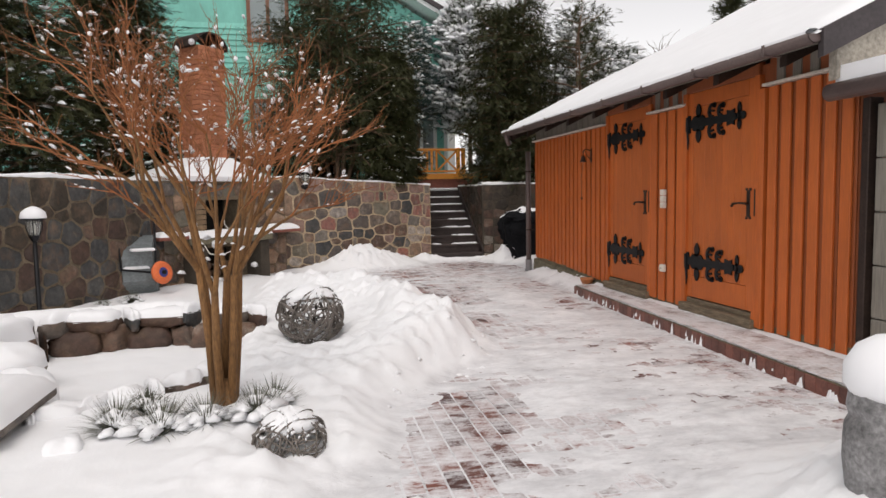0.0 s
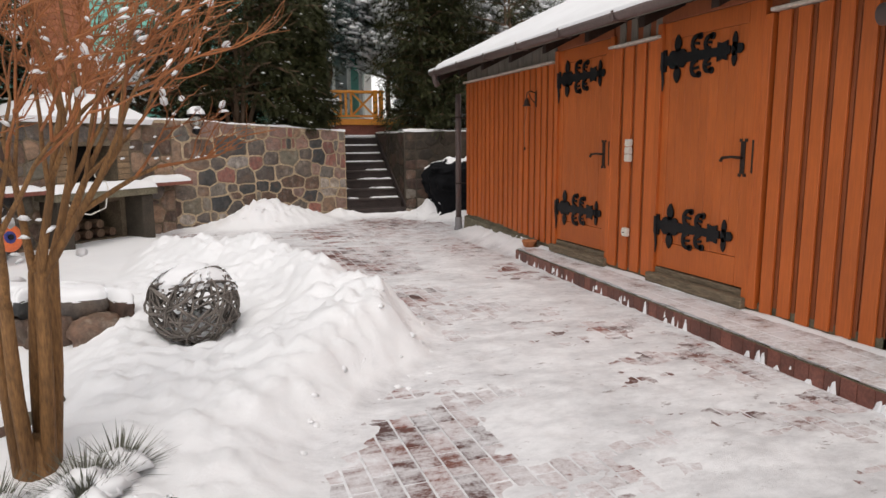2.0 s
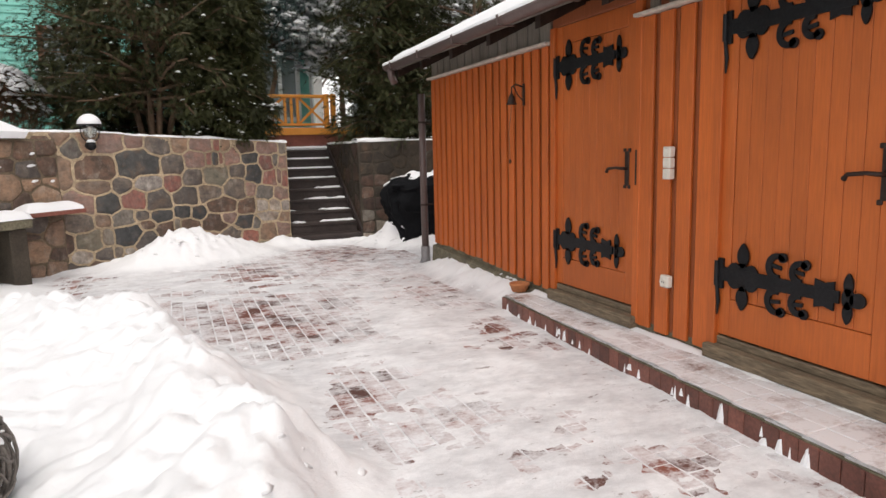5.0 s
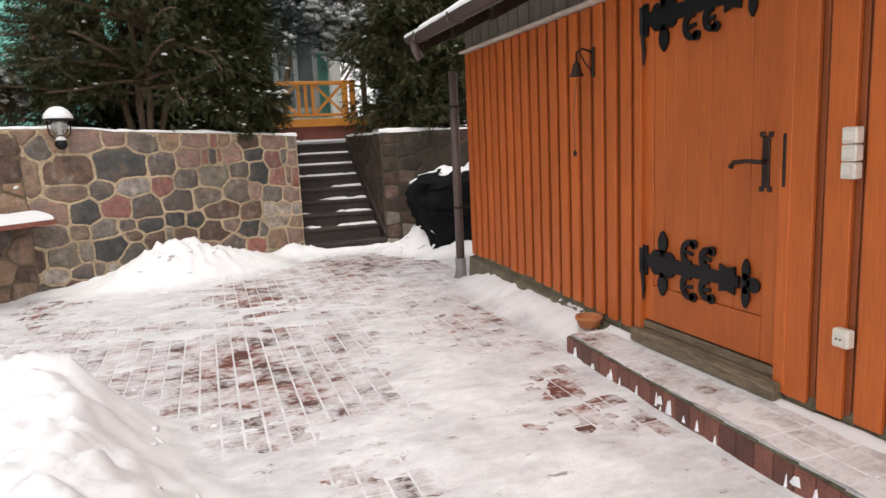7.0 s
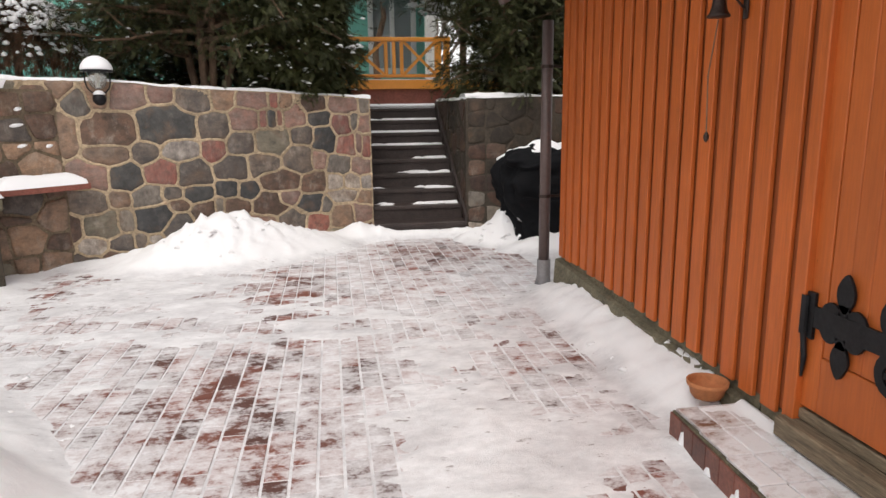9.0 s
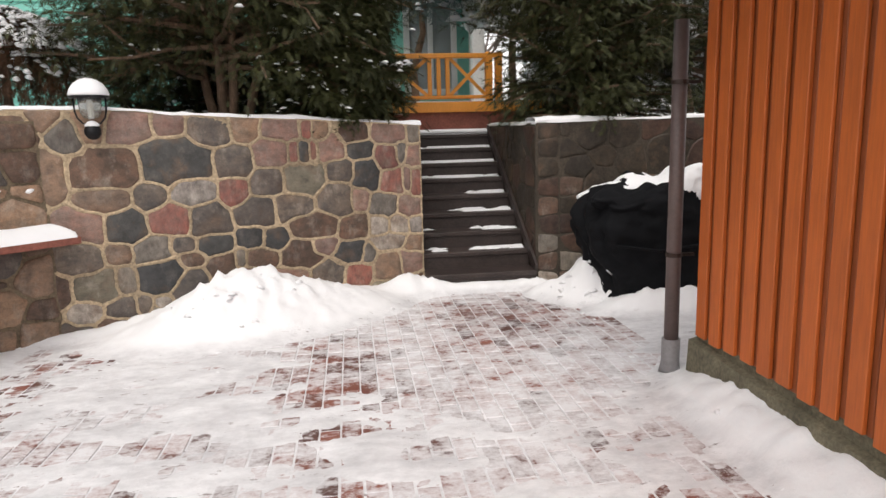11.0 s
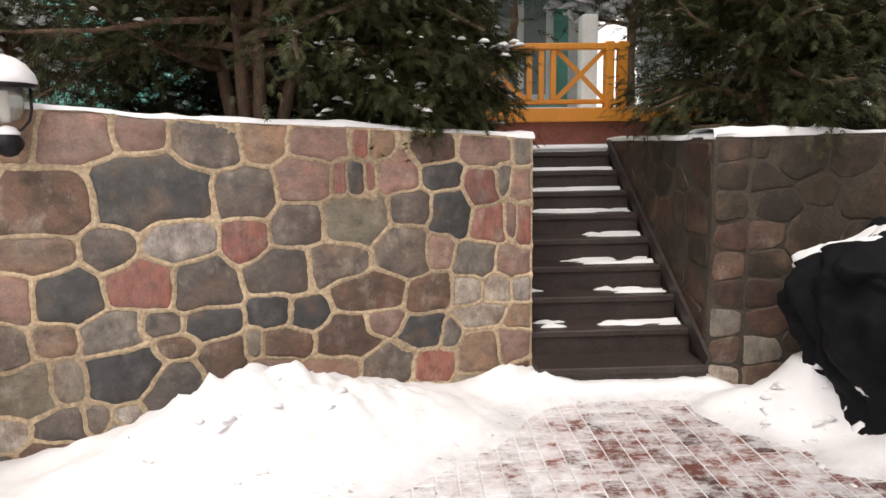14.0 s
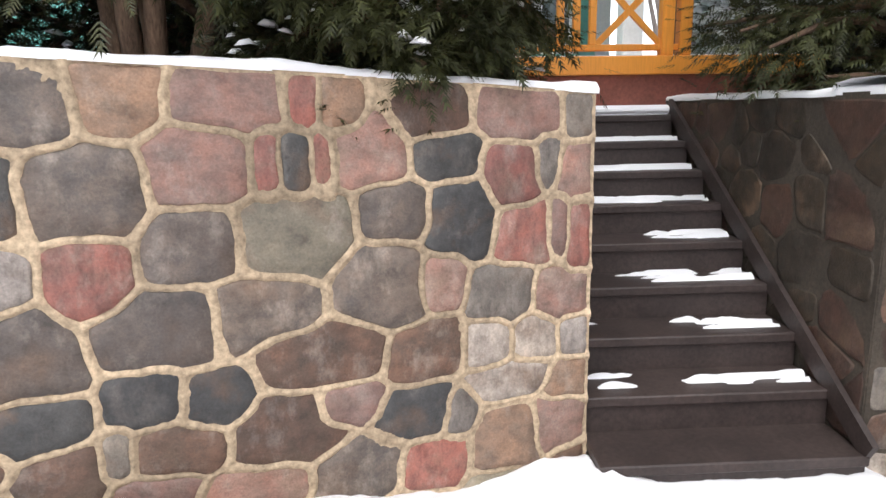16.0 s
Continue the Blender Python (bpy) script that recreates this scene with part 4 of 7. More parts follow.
# ---- shed ----
def shed():
    root = thing("shed", "long orange-painted timber shed with snow on its roof", "shed")
    x, y0, y1 = SHED_X, SHED_Y0, SHED_Y1
    low = lambda y: float(np.interp(y, [4.8, 7.6, 8.6, 8.9, 9.94, 11.42], [0.14, 0.17, 0.19, 0.20, 0.26, 0.30]))
    doors = [(5.74, 6.83), (7.57, 8.63)]
    # core walls with the door openings left free
    g = Geo()
    for a, b in ((y0, 5.74), (6.83, 7.57), (8.63, y1)):
        g.box((x + 0.025, a, 0.10), (x + 0.14, b, 2.44))
    for a, b in doors:
        g.box((x + 0.025, a, 2.36), (x + 0.14, b, 2.44))
        g.box((x + 0.10, a, 0.0), (x + 0.14, b, 2.36))
    g.box((x + 0.14, y0, 0.0), (x + 8.2, y0 + 0.14, 2.44))
    g.box((x + 0.14, y1 - 0.14, 0.0), (x + 8.2, y1, 2.44))
    g.box((x + 8.2, y0, 0.0), (x + 8.34, y1, 2.44))
    part("wall_core", g, ORANGE_DULL, root)
    part("foundation", Geo().add([(xx, yy, zz) for yy, zt in ((8.86, 0.13), (y1 + 0.02, 0.25)) for xx, zz in ((x - 0.045, -0.05), (x + 0.10, -0.05), (x + 0.10, zt + 0.03), (x - 0.03, zt))], [(0, 1, 2, 3), (7, 6, 5, 4), (0, 4, 5, 1), (1, 5, 6, 2), (2, 6, 7, 3), (3, 7, 4, 0)]).box((x + 0.012, 8.86, 0.1), (x + 0.12, y1 - 0.01, 0.36)).box((x + 0.005, y0, -0.05), (x + 0.12, 8.85, 0.2), 0.01), CONCRETE, root, "mossy concrete foundation strip")
    # upright boards with open joints
    rng = np.random.RandomState(77)
    for a, b, n in ((y0 + 0.01, 5.61, 6), (6.84, 7.56, 4), (8.70, y1 - 0.005, 18)):
        w = (b - a) / n
        for i in range(n):
            c = a + w * i
            # under-boards wear the darker orange copy, standing in for shade between the battens
            part("under_board", Geo().box((x + 0.006 + rng.uniform(-0.002, 0.002), c + 0.003, low(c) + rng.uniform(-0.012, 0.012)), (x + 0.024, c + w - 0.003, 2.236), 0.003), GROOVE_SHADE, root)
            part("batten_board", Geo().box((x - 0.020 + rng.uniform(-0.003, 0.003), c + min(0.175 * w, 0.028), low(c) + rng.uniform(-0.015, 0.01)), (x + 0.003, c + w - min(0.175 * w, 0.028), 2.232), 0.004), ORANGE, root)
        part("drip_strip", Geo().box((x - 0.065, a - 0.01, 2.238), (x + 0.02, b + 0.01, 2.262), 0.004), BATTEN, root, "pale wooden drip strip")
        m = max(1, round((b - a) / 0.2))
        w = (b - a) / m
        for i in range(m):
            c = a + w * i
            part("frieze_board", Geo().box((x - 0.004, c + 0.004, 2.264), (x + 0.022, c + w * 0.52, 2.47), 0.003), GREY_WOOD, root, "bare grey frieze board")
            part("frieze_board", Geo().box((x + 0.004, c + w * 0.54, 2.264), (x + 0.024, c + w - 0.002, 2.47), 0.003), ORANGE_DULL if a < 8 else GREY_WOOD, root)
    for a, b in doors:
        part("lintel", Geo().box((x - 0.012, a - 0.01, 2.355), (x + 0.06, b + 0.01, 2.47), 0.005), ORANGE_DULL, root)
        part("sill", Geo().box((x - 0.07, a - 0.03, 0.13), (x + 0.10, b + 0.03, 0.215), 0.008).box((x + 0.0, a - 0.01, 0.215), (x + 0.09, b + 0.01, 0.262), 0.006), SILL_WOOD, root, "weathered wooden door sill")
        if a < 6:
            part("batten_board", Geo().box((x - 0.032, 5.625, low(5.6)), (x + 0.024, 5.69, 2.232), 0.005), ORANGE, root)
        for c in (a, b):
            part("jamb", Geo().box((x - 0.026, c - 0.045 if c == a else c - 0.02, low(c)), (x + 0.05, c + 0.02 if c == a else c + 0.045, 2.355), 0.004), ORANGE, root)
    # roof: two slopes, rafters under the eave, gutter, thick snow
    s, t = 0.478, 0.0
    ex, ez, rx = 3.16, 2.40, 7.75
    rz = ez + s * (rx - ex)
    ya, yb = y0 - 0.12, y1 + 0.16
    def slope(dz0, dz1, x0, x1, a, b):
        v = []
        for px in (x0, x1):
            for yy in (a, b):
                for dz in (dz0, dz1):
                    zz = ez + s * (min(px, 2 * rx - px) - ex)
                    v.append((px, yy, zz + dz))
        return v, [(0, 1, 3, 2), (4, 6, 7, 5), (0, 4, 5, 1), (2, 3, 7, 6), (1, 5, 7, 3), (0, 2, 6, 4)]
    part("roof_slope", Geo().add(*slope(-0.03, 0.02, ex, rx, ya, yb)), ROOF_DARK, root)
    part("roof_slope", Geo().add(*slope(-0.03, 0.02, rx, 2 * rx - ex, ya, yb)), ROOF_DARK, root)
    part("verge", Geo().add(*slope(-0.14, 0.05, ex - 0.02, rx, ya - 0.05, ya)), ROOF_DARK, root, "dark roof verge")
    part("verge", Geo().add(*slope(-0.10, 0.04, ex - 0.02, rx, yb, yb + 0.03)), ROOF_DARK, root)
    part("barge_board", Geo().add(*slope(-0.36, -0.145, ex + 0.15, rx, ya + 0.02, ya + 0.09)), CONCRETE_PALE, root, "pale weathered barge board")
    for a in (y0, y1 - 0.14):
        part("gable", Geo().add([(x, a, 2.42), (2 * rx - x, a, 2.42), (rx, a, rz - 0.1), (x, a + 0.14, 2.42), (2 * rx - x, a + 0.14, 2.42), (rx, a + 0.14, rz - 0.1)],
                                [(0, 1, 2), (5, 4, 3), (0, 3, 4, 1), (1, 4, 5, 2), (2, 5, 3, 0)]), CONCRETE_PALE, root)
    for i in range(9):
        c = y0 + 0.25 + i * 0.82
        g = Geo()
        g.add(*slope(-0.15, -0.035, ex + 0.04, x + 0.3, c, c + 0.075))
        part("rafter", g, IRON_BROWN, root)
    part("eave_board", Geo().add(*slope(-0.055, -0.032, ex + 0.01, x + 0.05, ya, yb)), GREY_WOOD, root)
    # half-round gutter
    def gutter(r, xx, zz, a, b, mat, nm, lab=""):
        v, f = [], []
        for yy in (a, b):
            for rr in (r, r - 0.006):
                for k in range(9):
                    w = math.pi * (1 + k / 8)
                    v.append((xx + rr * math.cos(w), yy, zz + rr * math.sin(w)))
        for k in range(8):
            f += [(k, 18 + k, 19 + k, k + 1), (9 + k, 10 + k, 28 + k, 27 + k), (k, k + 1, 10 + k, 9 + k), (18 + k, 27 + k, 28 + k, 19 + k)]
        f += [(0, 9, 27, 18), (8, 26, 35, 17)]
        geo = Geo().add(v, f)
        for yy in (a, b):
            ring = [(xx + r * math.cos(math.pi * (1 + k / 8)), yy, zz + r * math.sin(math.pi * (1 + k / 8))) for k in range(9)]
            geo.add(ring + [(p[0], p[1] + 0.004, p[2]) for p in ring], [tuple(range(9)), tuple(range(9, 18))[::-1]])
        return part(nm, geo, mat, root, lab, True)
    gutter(0.062, 3.10, 2.405, ya - 0.02, yb - 0.02, BROWN_PVC, "gutter", "brown half-round gutter")
    for i in range(8):
        c = ya + 0.4 + i * 0.9
        part("gutter_bracket", Geo().box((3.03, c, 2.338), (3.18, c + 0.03, 2.346), 0.002).box((3.028, c, 2.34), (3.036, c + 0.03, 2.42), 0.002), BROWN_PVC, root)
    # downpipe at the far corner with its shoe
    dx, dy = 3.505, 11.53
    pipe = part("downpipe", Geo().tube([(dx, dy, 2.09), (dx, dy, 0.19)], 0.043, 14), BROWN_PVC, root, "brown downpipe", True)
    part("outlet", Geo().tube([(3.10, 11.44, 2.36), (3.105, 11.44, 2.28), (3.15, 11.45, 2.20)], [0.042, 0.04, 0.042], 14), BROWN_PVC, root, "short bent gutter outlet", True)
    part("shoe", Geo().tube([(dx, dy, 0.23), (dx, dy, 0.09), (dx - 0.01, dy - 0.01, 0.02)], [0.055, 0.055, 0.066], 14), GREY_PVC, pipe, "grey pipe shoe", True)
    for zz in (0.75, 1.75):
        part("pipe_clip", Geo().tube([(dx, dy, zz - 0.012), (dx, dy, zz + 0.012)], 0.049, 14).box((dx, dy - 0.02, zz - 0.01), (dx + 0.12, dy + 0.0, zz + 0.01), 0.002), IRON_BROWN, pipe)
    # snow on the roof
    n, m = 90, 60
    U, V = np.meshgrid(np.linspace(0, 1, n), np.linspace(0, 1, m))
    PX, PY = ex - 0.05 + V * (rx - ex + 0.1), ya - 0.03 + U * (yb - ya + 0.08)
    base = ez + s * (PX - ex) + 0.022
    thick = 0.115 + 0.03 * fbm(PX, PY, 0.7, 60, 3) + 0.01 * fbm(PX, PY, 3.0, 61, 3)
    edge = np.minimum(np.minimum(U, 1 - U) * (yb - ya) / 0.10, np.minimum(V * (rx - ex) / 0.10, 2))
    thick = thick * np.sqrt(np.clip(edge, 0.02, 1))
    slip = np.clip((0.30 - (PX - ex)) / 0.30, 0, 1) * np.clip((PY - 8.0) / -3.0, 0, 1)
    Z = base + thick * (1 - 0.45 * slip)
    ii = np.arange(n * m).reshape(m, n)
    q = np.stack([ii[:-1, :-1], ii[:-1, 1:], ii[1:, 1:], ii[1:, :-1]], -1).reshape(-1, 4)
    ob = new("roof_snow", bulk_mesh("roof_snow", np.stack([PX, PY, Z], -1).reshape(-1, 3), q, SNOW, True))
    ob.parent = root
    tagged(ob, "smooth layer of snow on the shed roof")
    g = Geo()
    v, f = slope(0.02, 0.14, rx, 2 * rx - ex + 0.05, ya, yb)
    part("roof_snow", g.add(v, f), SNOW, root)
    # snow lip in the gutter
    us = np.linspace(ya, yb - 0.03, 120)
    prof = []
    for w, h in ((-0.06, 0.0), (-0.065, 0.025), (-0.03, 0.05), (0.02, 0.055), (0.09, 0.03)):
        prof.append(np.column_stack([3.10 + w + 0.006 * fbm(us, us * 0 + w, 2.0, 63, 3), us, 2.402 + h * (1 + 0.5 * fbm(us, us * 0, 1.2, 64, 4))]))
    k = len(us)
    q = np.array([(a * k + i, a * k + i + 1, (a + 1) * k + i + 1, (a + 1) * k + i) for a in range(4) for i in range(k - 1)])
    ob = new("gutter_snow", bulk_mesh("gutter_snow", np.concatenate(prof), q, SNOW, True))
    ob.parent = root
    return root


shed()


# ---- door leaves with strap hinges ----
def strap(root_part, y, z, length, name="strap_hinge"):
    """Forged strap with quatrefoil, paired scrolls and a trefoil tip; it runs from the hinge side at y towards -y."""
    x = SHED_X - 0.004
    g = Geo()

    def plate(pts, t=0.007):
        k = len(pts)
        v = [(x - t, y - u * length, z + w * length) for u, w in pts] + [(x + 0.004, y - u * length, z + w * length) for u, w in pts]
        f = [tuple(range(k))[::-1], tuple(range(k, 2 * k))] + [(i, (i + 1) % k, k + (i + 1) % k, k + i) for i in range(k)]
        g.add(v, f)

    def disc(u, w, ru, rw, point=0.0):
        pts = []
        for k in range(20):
            a = 2 * math.pi * k / 20
            pts.append((u + ru * math.cos(a), w + rw * math.sin(a) * (1 + point * abs(math.sin(a)) ** 6)))
        plate(pts, 0.007)

    plate([(0.0, -0.045), (0.25, -0.045), (0.85, -0.034), (0.85, 0.034), (0.25, 0.045), (0.0, 0.045)], 0.008)
    plate([(-0.01, -0.10), (0.035, -0.10), (0.035, 0.10), (-0.01, 0.10)], 0.009)
    disc(0.125, 0.0, 0.062, 0.085)
    disc(0.255, 0.0, 0.062, 0.085)
    for s in (1, -1):
        disc(0.19, s * 0.135, 0.046, 0.06, 0.35)
        plate([(0.16, 0), (0.22, 0), (0.215, s * 0.09), (0.165, s * 0.09)])
    disc(0.90, 0.0, 0.035, 0.06)
    disc(0.955, 0.0, 0.045, 0.042)
    for s in (1, -1):
        disc(0.90, s * 0.075, 0.028, 0.05, 0.3)
        plate([(0.70, 0), (0.82, 0), (0.82, s * 0.082), (0.76, s * 0.066), (0.70, s * 0.082)])
        for c, r in ((0.42, 0.068), (0.575, 0.056)):
            pts_o, pts_i = [], []
            for k in range(13):
                a = math.pi * (-0.15 + 1.35 * k / 12)
                w = 0.048 * (1 - 0.3 * k / 12)
                cu, cw = c + 0.028, s * (0.035 + r)
                pts_o.append((cu - (r + w * 0.5) * math.sin(a + 0.2) * 0.95, cw - s * (r + w * 0.5) * math.cos(a + 0.2)))
                pts_i.append((cu - (r - w * 0.5) * math.sin(a + 0.2) * 0.95, cw - s * (r - w * 0.5) * math.cos(a + 0.2)))
            for k in range(12):
                plate([pts_o[k], pts_o[k + 1], pts_i[k + 1], pts_i[k]])
            disc(c + 0.062, s * (0.045 + 1.75 * r), 0.03, 0.03)
            plate([(c - 0.01, s * (0.03 + r)), (c + 0.055, s * (0.022 + r)), (c + 0.055, s * (0.045 + r)), (c - 0.01, s * (0.055 + r))])
    # pintle and its hanging tail
    g.tube([(x - 0.012, y + 0.012, z - 0.075), (x - 0.012, y + 0.012, z + 0.075)], 0.016, 10)
    g.tube([(x - 0.012, y + 0.010, z - 0.07), (x - 0.008, y - 0.002, z - 0.17), (x - 0.008, y + 0.004, z - 0.25)], [0.012, 0.011, 0.005], 8)
    return part(name, g, IRON, root_part, "black wrought-iron strap hinge")


def door(name, y0, y1, z0, z1, handle_y, label):
    root = thing(name, label, "door", "shed doors", kind="structure")
    x = SHED_X
    rng = np.random.RandomState(int(y0 * 10))
    leaf = part("leaf", Geo().box((x + 0.03, y0 + 0.012, z0), (x + 0.055, y1 - 0.012, z1)), ORANGE_DOOR, root)
    fw = 0.13
    part("stile", Geo().box((x + 0.004, y0 + 0.012, z0), (x + 0.03, y0 + fw, z1), 0.003), ORANGE_DOOR, root)
    part("stile", Geo().box((x + 0.004, y1 - 0.10, z0), (x + 0.03, y1 - 0.012, z1), 0.003), ORANGE_DOOR, root)
    part("rail", Geo().box((x + 0.004, y0 + fw + 0.002, z1 - 0.14), (x + 0.03, y1 - 0.102, z1), 0.003), ORANGE_DOOR, root)
    part("rail", Geo().box((x + 0.004, y0 + fw + 0.002, z0), (x + 0.03, y1 - 0.102, z0 + 0.22), 0.003), ORANGE_DOOR, root)
    n = 9
    w = (y1 - 0.104 - y0 - fw) / n
    for i in range(n):
        c = y0 + fw + 0.002 + i * w
        part("plank", Geo().box((x + 0.008 + rng.uniform(0, 0.002), c + 0.0012, z0 + 0.223), (x + 0.03, c + w - 0.0012, z1 - 0.143), 0.0035), ORANGE_DOOR, root)
    strap(root, y1 - 0.03, z1 - 0.31, 0.9)
    strap(root, y1 - 0.03, z0 + 0.37, 0.9)
    # handle: scrolled plate with a lever, and the keeper beside it
    hz = 1.235
    h = part("handle_plate", Geo().box((x - 0.006, handle_y - 0.022, hz - 0.11), (x + 0.006, handle_y + 0.022, hz + 0.13), 0.003)
             .box((x - 0.006, handle_y - 0.04, hz + 0.125), (x + 0.006, handle_y - 0.012, hz + 0.15), 0.004).box((x - 0.006, handle_y + 0.012, hz + 0.125), (x + 0.006, handle_y + 0.04, hz + 0.15), 0.004)
             .box((x - 0.006, handle_y - 0.038, hz - 0.13), (x + 0.006, handle_y - 0.010, hz - 0.105), 0.004).box((x - 0.006, handle_y + 0.010, hz - 0.13), (x + 0.006, handle_y + 0.038, hz - 0.105), 0.004), IRON_BROWN, root, "dark iron handle plate")
    part("lever", Geo().tube([(x, handle_y, hz + 0.01), (x - 0.05, handle_y + 0.002, hz + 0.012), (x - 0.055, handle_y + 0.06, hz + 0.016), (x - 0.052, handle_y + 0.15, hz + 0.008), (x - 0.05, handle_y + 0.17, hz - 0.015)],
                             [0.012, 0.011, 0.010, 0.011, 0.014], 10), IRON_BROWN, h, smooth=True)
    part("keeper", Geo().box((x - 0.03, y0 - 0.018, hz - 0.10), (x - 0.024, y0 + 0.0, hz + 0.14), 0.002), IRON_BROWN, root)
    return root


door("door_1", 5.74, 6.83, 0.275, 2.352, 5.85, "orange plank shed door with black strap hinges, closed")
door("door_2", 7.57, 8.63, 0.275, 2.352, 7.69, "orange plank shed door with black strap hinges, closed")


# ---- tiled platform along the shed ----
def platform():
    root = thing("platform_step", "low step faced with red-brown tiles along the shed", "step", kind="structure")
    f0, f1 = Vector((3.27, 8.97)), Vector((2.99, 3.7))
    g = Geo().prism([(f1.x, f1.y), (3.60, f1.y), (3.60, 8.97), (f0.x, f0.y)], -0.05, 0.112)
    part("bed", g, CONCRETE, root)
    d = (f1 - f0)
    length = d.length
    d.normalize()
    n = int(length / 0.104)
    k = length / n
    ang = math.atan2(d.y, d.x)
    for i in range(n):
        c = f0 + d * (k * i)
        m = Matrix.Translation((c.x, c.y, 0)) @ Matrix.Rotation(ang, 4, "Z")
        part("front_tile", Geo().box((0.002, -0.012, -0.02), (k - 0.002, -0.002, 0.108), 0.002, m), STEP_TILE, root)
    tw = 0.21
    for j in range(int(length / tw)):
        y1 = 8.965 - j * tw
        xf = f0.x + (f1.x - f0.x) * (8.97 - y1 + tw / 2) / 5.27
        for i in range(3):
            xa = xf + 0.012 + i * (3.58 - xf) / 3
            part("top_tile", Geo().box((xa + 0.003, y1 - tw + 0.003, 0.10), (xa + (3.58 - xf) / 3 - 0.003, y1 - 0.003, 0.124), 0.003), PLATFORM_TILE, root)
    # thin snow against the sill and on the joints
    nx, ny = 26, 150
    U, V = np.meshgrid(np.linspace(0, 1, nx), np.linspace(0, 1, ny))
    PY = 3.72 + V * 5.22
    xf = f0.x + (f1.x - f0.x) * (8.97 - PY) / 5.27
    PX = xf + 0.0 + U * (3.60 - xf)
    H = 0.022 * fbm(PX, PY, 1.6, 71, 4) + 0.012 * fbm(PX, PY, 7, 72, 3) - 0.007 + 0.035 * np.clip((U - 0.78) / 0.2, 0, 1) * (PY > 4.5) + 0.02 * np.clip((0.05 - U) / 0.05, 0, 1)
    H = np.clip(H, -0.012, 0.06) * np.clip((1.0 - U) / 0.05, 0, 1)
    ii = np.arange(nx * ny).reshape(ny, nx)
    q = np.stack([ii[:-1, :-1], ii[:-1, 1:], ii[1:, 1:], ii[1:, :-1]], -1).reshape(-1, 4)
    rng = np.random.RandomState(4)
    g = Geo()
    for _ in range(42):
        c = f0 + d * rng.uniform(0.1, length - 0.1)
        m = Matrix.Translation((c.x, c.y, 0)) @ Matrix.Rotation(ang, 4, "Z")
        w, h = rng.uniform(0.006, 0.03), rng.uniform(0.02, 0.08)
        zb = rng.choice([0.0, rng.uniform(0.0, 0.04)])
        g.add([tuple(m @ Vector(p)) for p in ((-w, -0.012, zb), (w, -0.012, zb), (w * rng.uniform(0.1, 0.8), -0.012, zb + h), (-w * 0.3, -0.012, zb + h * 0.8), (-w * 0.2, -0.022, zb), (w * 0.3, -0.02, zb + h * 0.4))], [(0, 4, 3), (4, 1, 5), (4, 5, 3), (5, 1, 2), (5, 2, 3), (0, 1, 4)])
    part("snow_splash", g, SNOW_DRY, root, "snow stuck to the front tiles", kind="stuff")
    ob = new("snow_patch", bulk_mesh("snow_patch", np.stack([PX, PY, 0.122 + H], -1).reshape(-1, 3), q, SNOW_DRY, True))
    ob.parent = root


platform()


# ---- lean-to beside the shed ----
def lean_to():
    root = thing("garage_annex", "low grey annex with a snowy lean-to roof beside the shed", "garage")
    x = 3.64
    part("post", Geo().box((x - 0.05, 4.56, -0.05), (x + 0.07, 4.625, 2.0), 0.006), IRON_BROWN, root, "dark brown corner post")
    part("wall", Geo().box((x + 0.12, -3.0, -0.05), (x + 0.3, 4.48, 2.0)).box((x + 0.3, -3.0, -0.05), (x + 5, -2.8, 2.0)), CONCRETE_PALE, root)
    for i in range(5):
        part("door_panel", Geo().box((x + 0.0, 1.6, 0.06 + i * 0.38), (x + 0.12, 4.55, 0.06 + i * 0.38 + 0.372), 0.008), GREY_WOOD, root, "grey garage door panel")
    g = Geo()
    for a, b, mat, nm in ((0.0, 0.05, ROOF_DARK, "roof"), (0.05, 0.16, SNOW, "roof_snow")):
        part(nm, Geo().prism([(3.34, -3.2), (9.5, -3.2), (9.5, 4.60), (3.34, 4.60)], [2.05 + a, 2.9 + a, 2.9 + a, 2.05 + a], [2.05 + b, 2.9 + b, 2.9 + b, 2.05 + b]), mat, root)
    part("gutter", Geo().tube([(3.31, -3.2, 2.03), (3.31, 4.62, 2.03)], 0.06, 14), BROWN_PVC, root, smooth=True)


lean_to()


# ---- outdoor hearth in the corner of the walls ----
def face_stones(root, x0, x1, z0, z1, y, size, colours, seed, gap=0.011, proud=0.016):
    """Joined rubble facing on one upright face of the hearth."""
    rng = np.random.RandomState(seed)
    seeds = scatter_seeds(x0, x1, lambda u: z1, z0, size, rng, colours)
    for (u, z, w, c), poly in zip(seeds, cells([s[:3] for s in seeds], x0 + 0.004, x1 - 0.004, lambda u: z1, z0)):
        if len(poly) < 3:
            continue
        v, f = stone_mesh(poly, gap, proud, rng, 0.01)
        v[:, 1] += y
        part("stone", Geo().add(v, f), STONE[c], root, smooth=True)


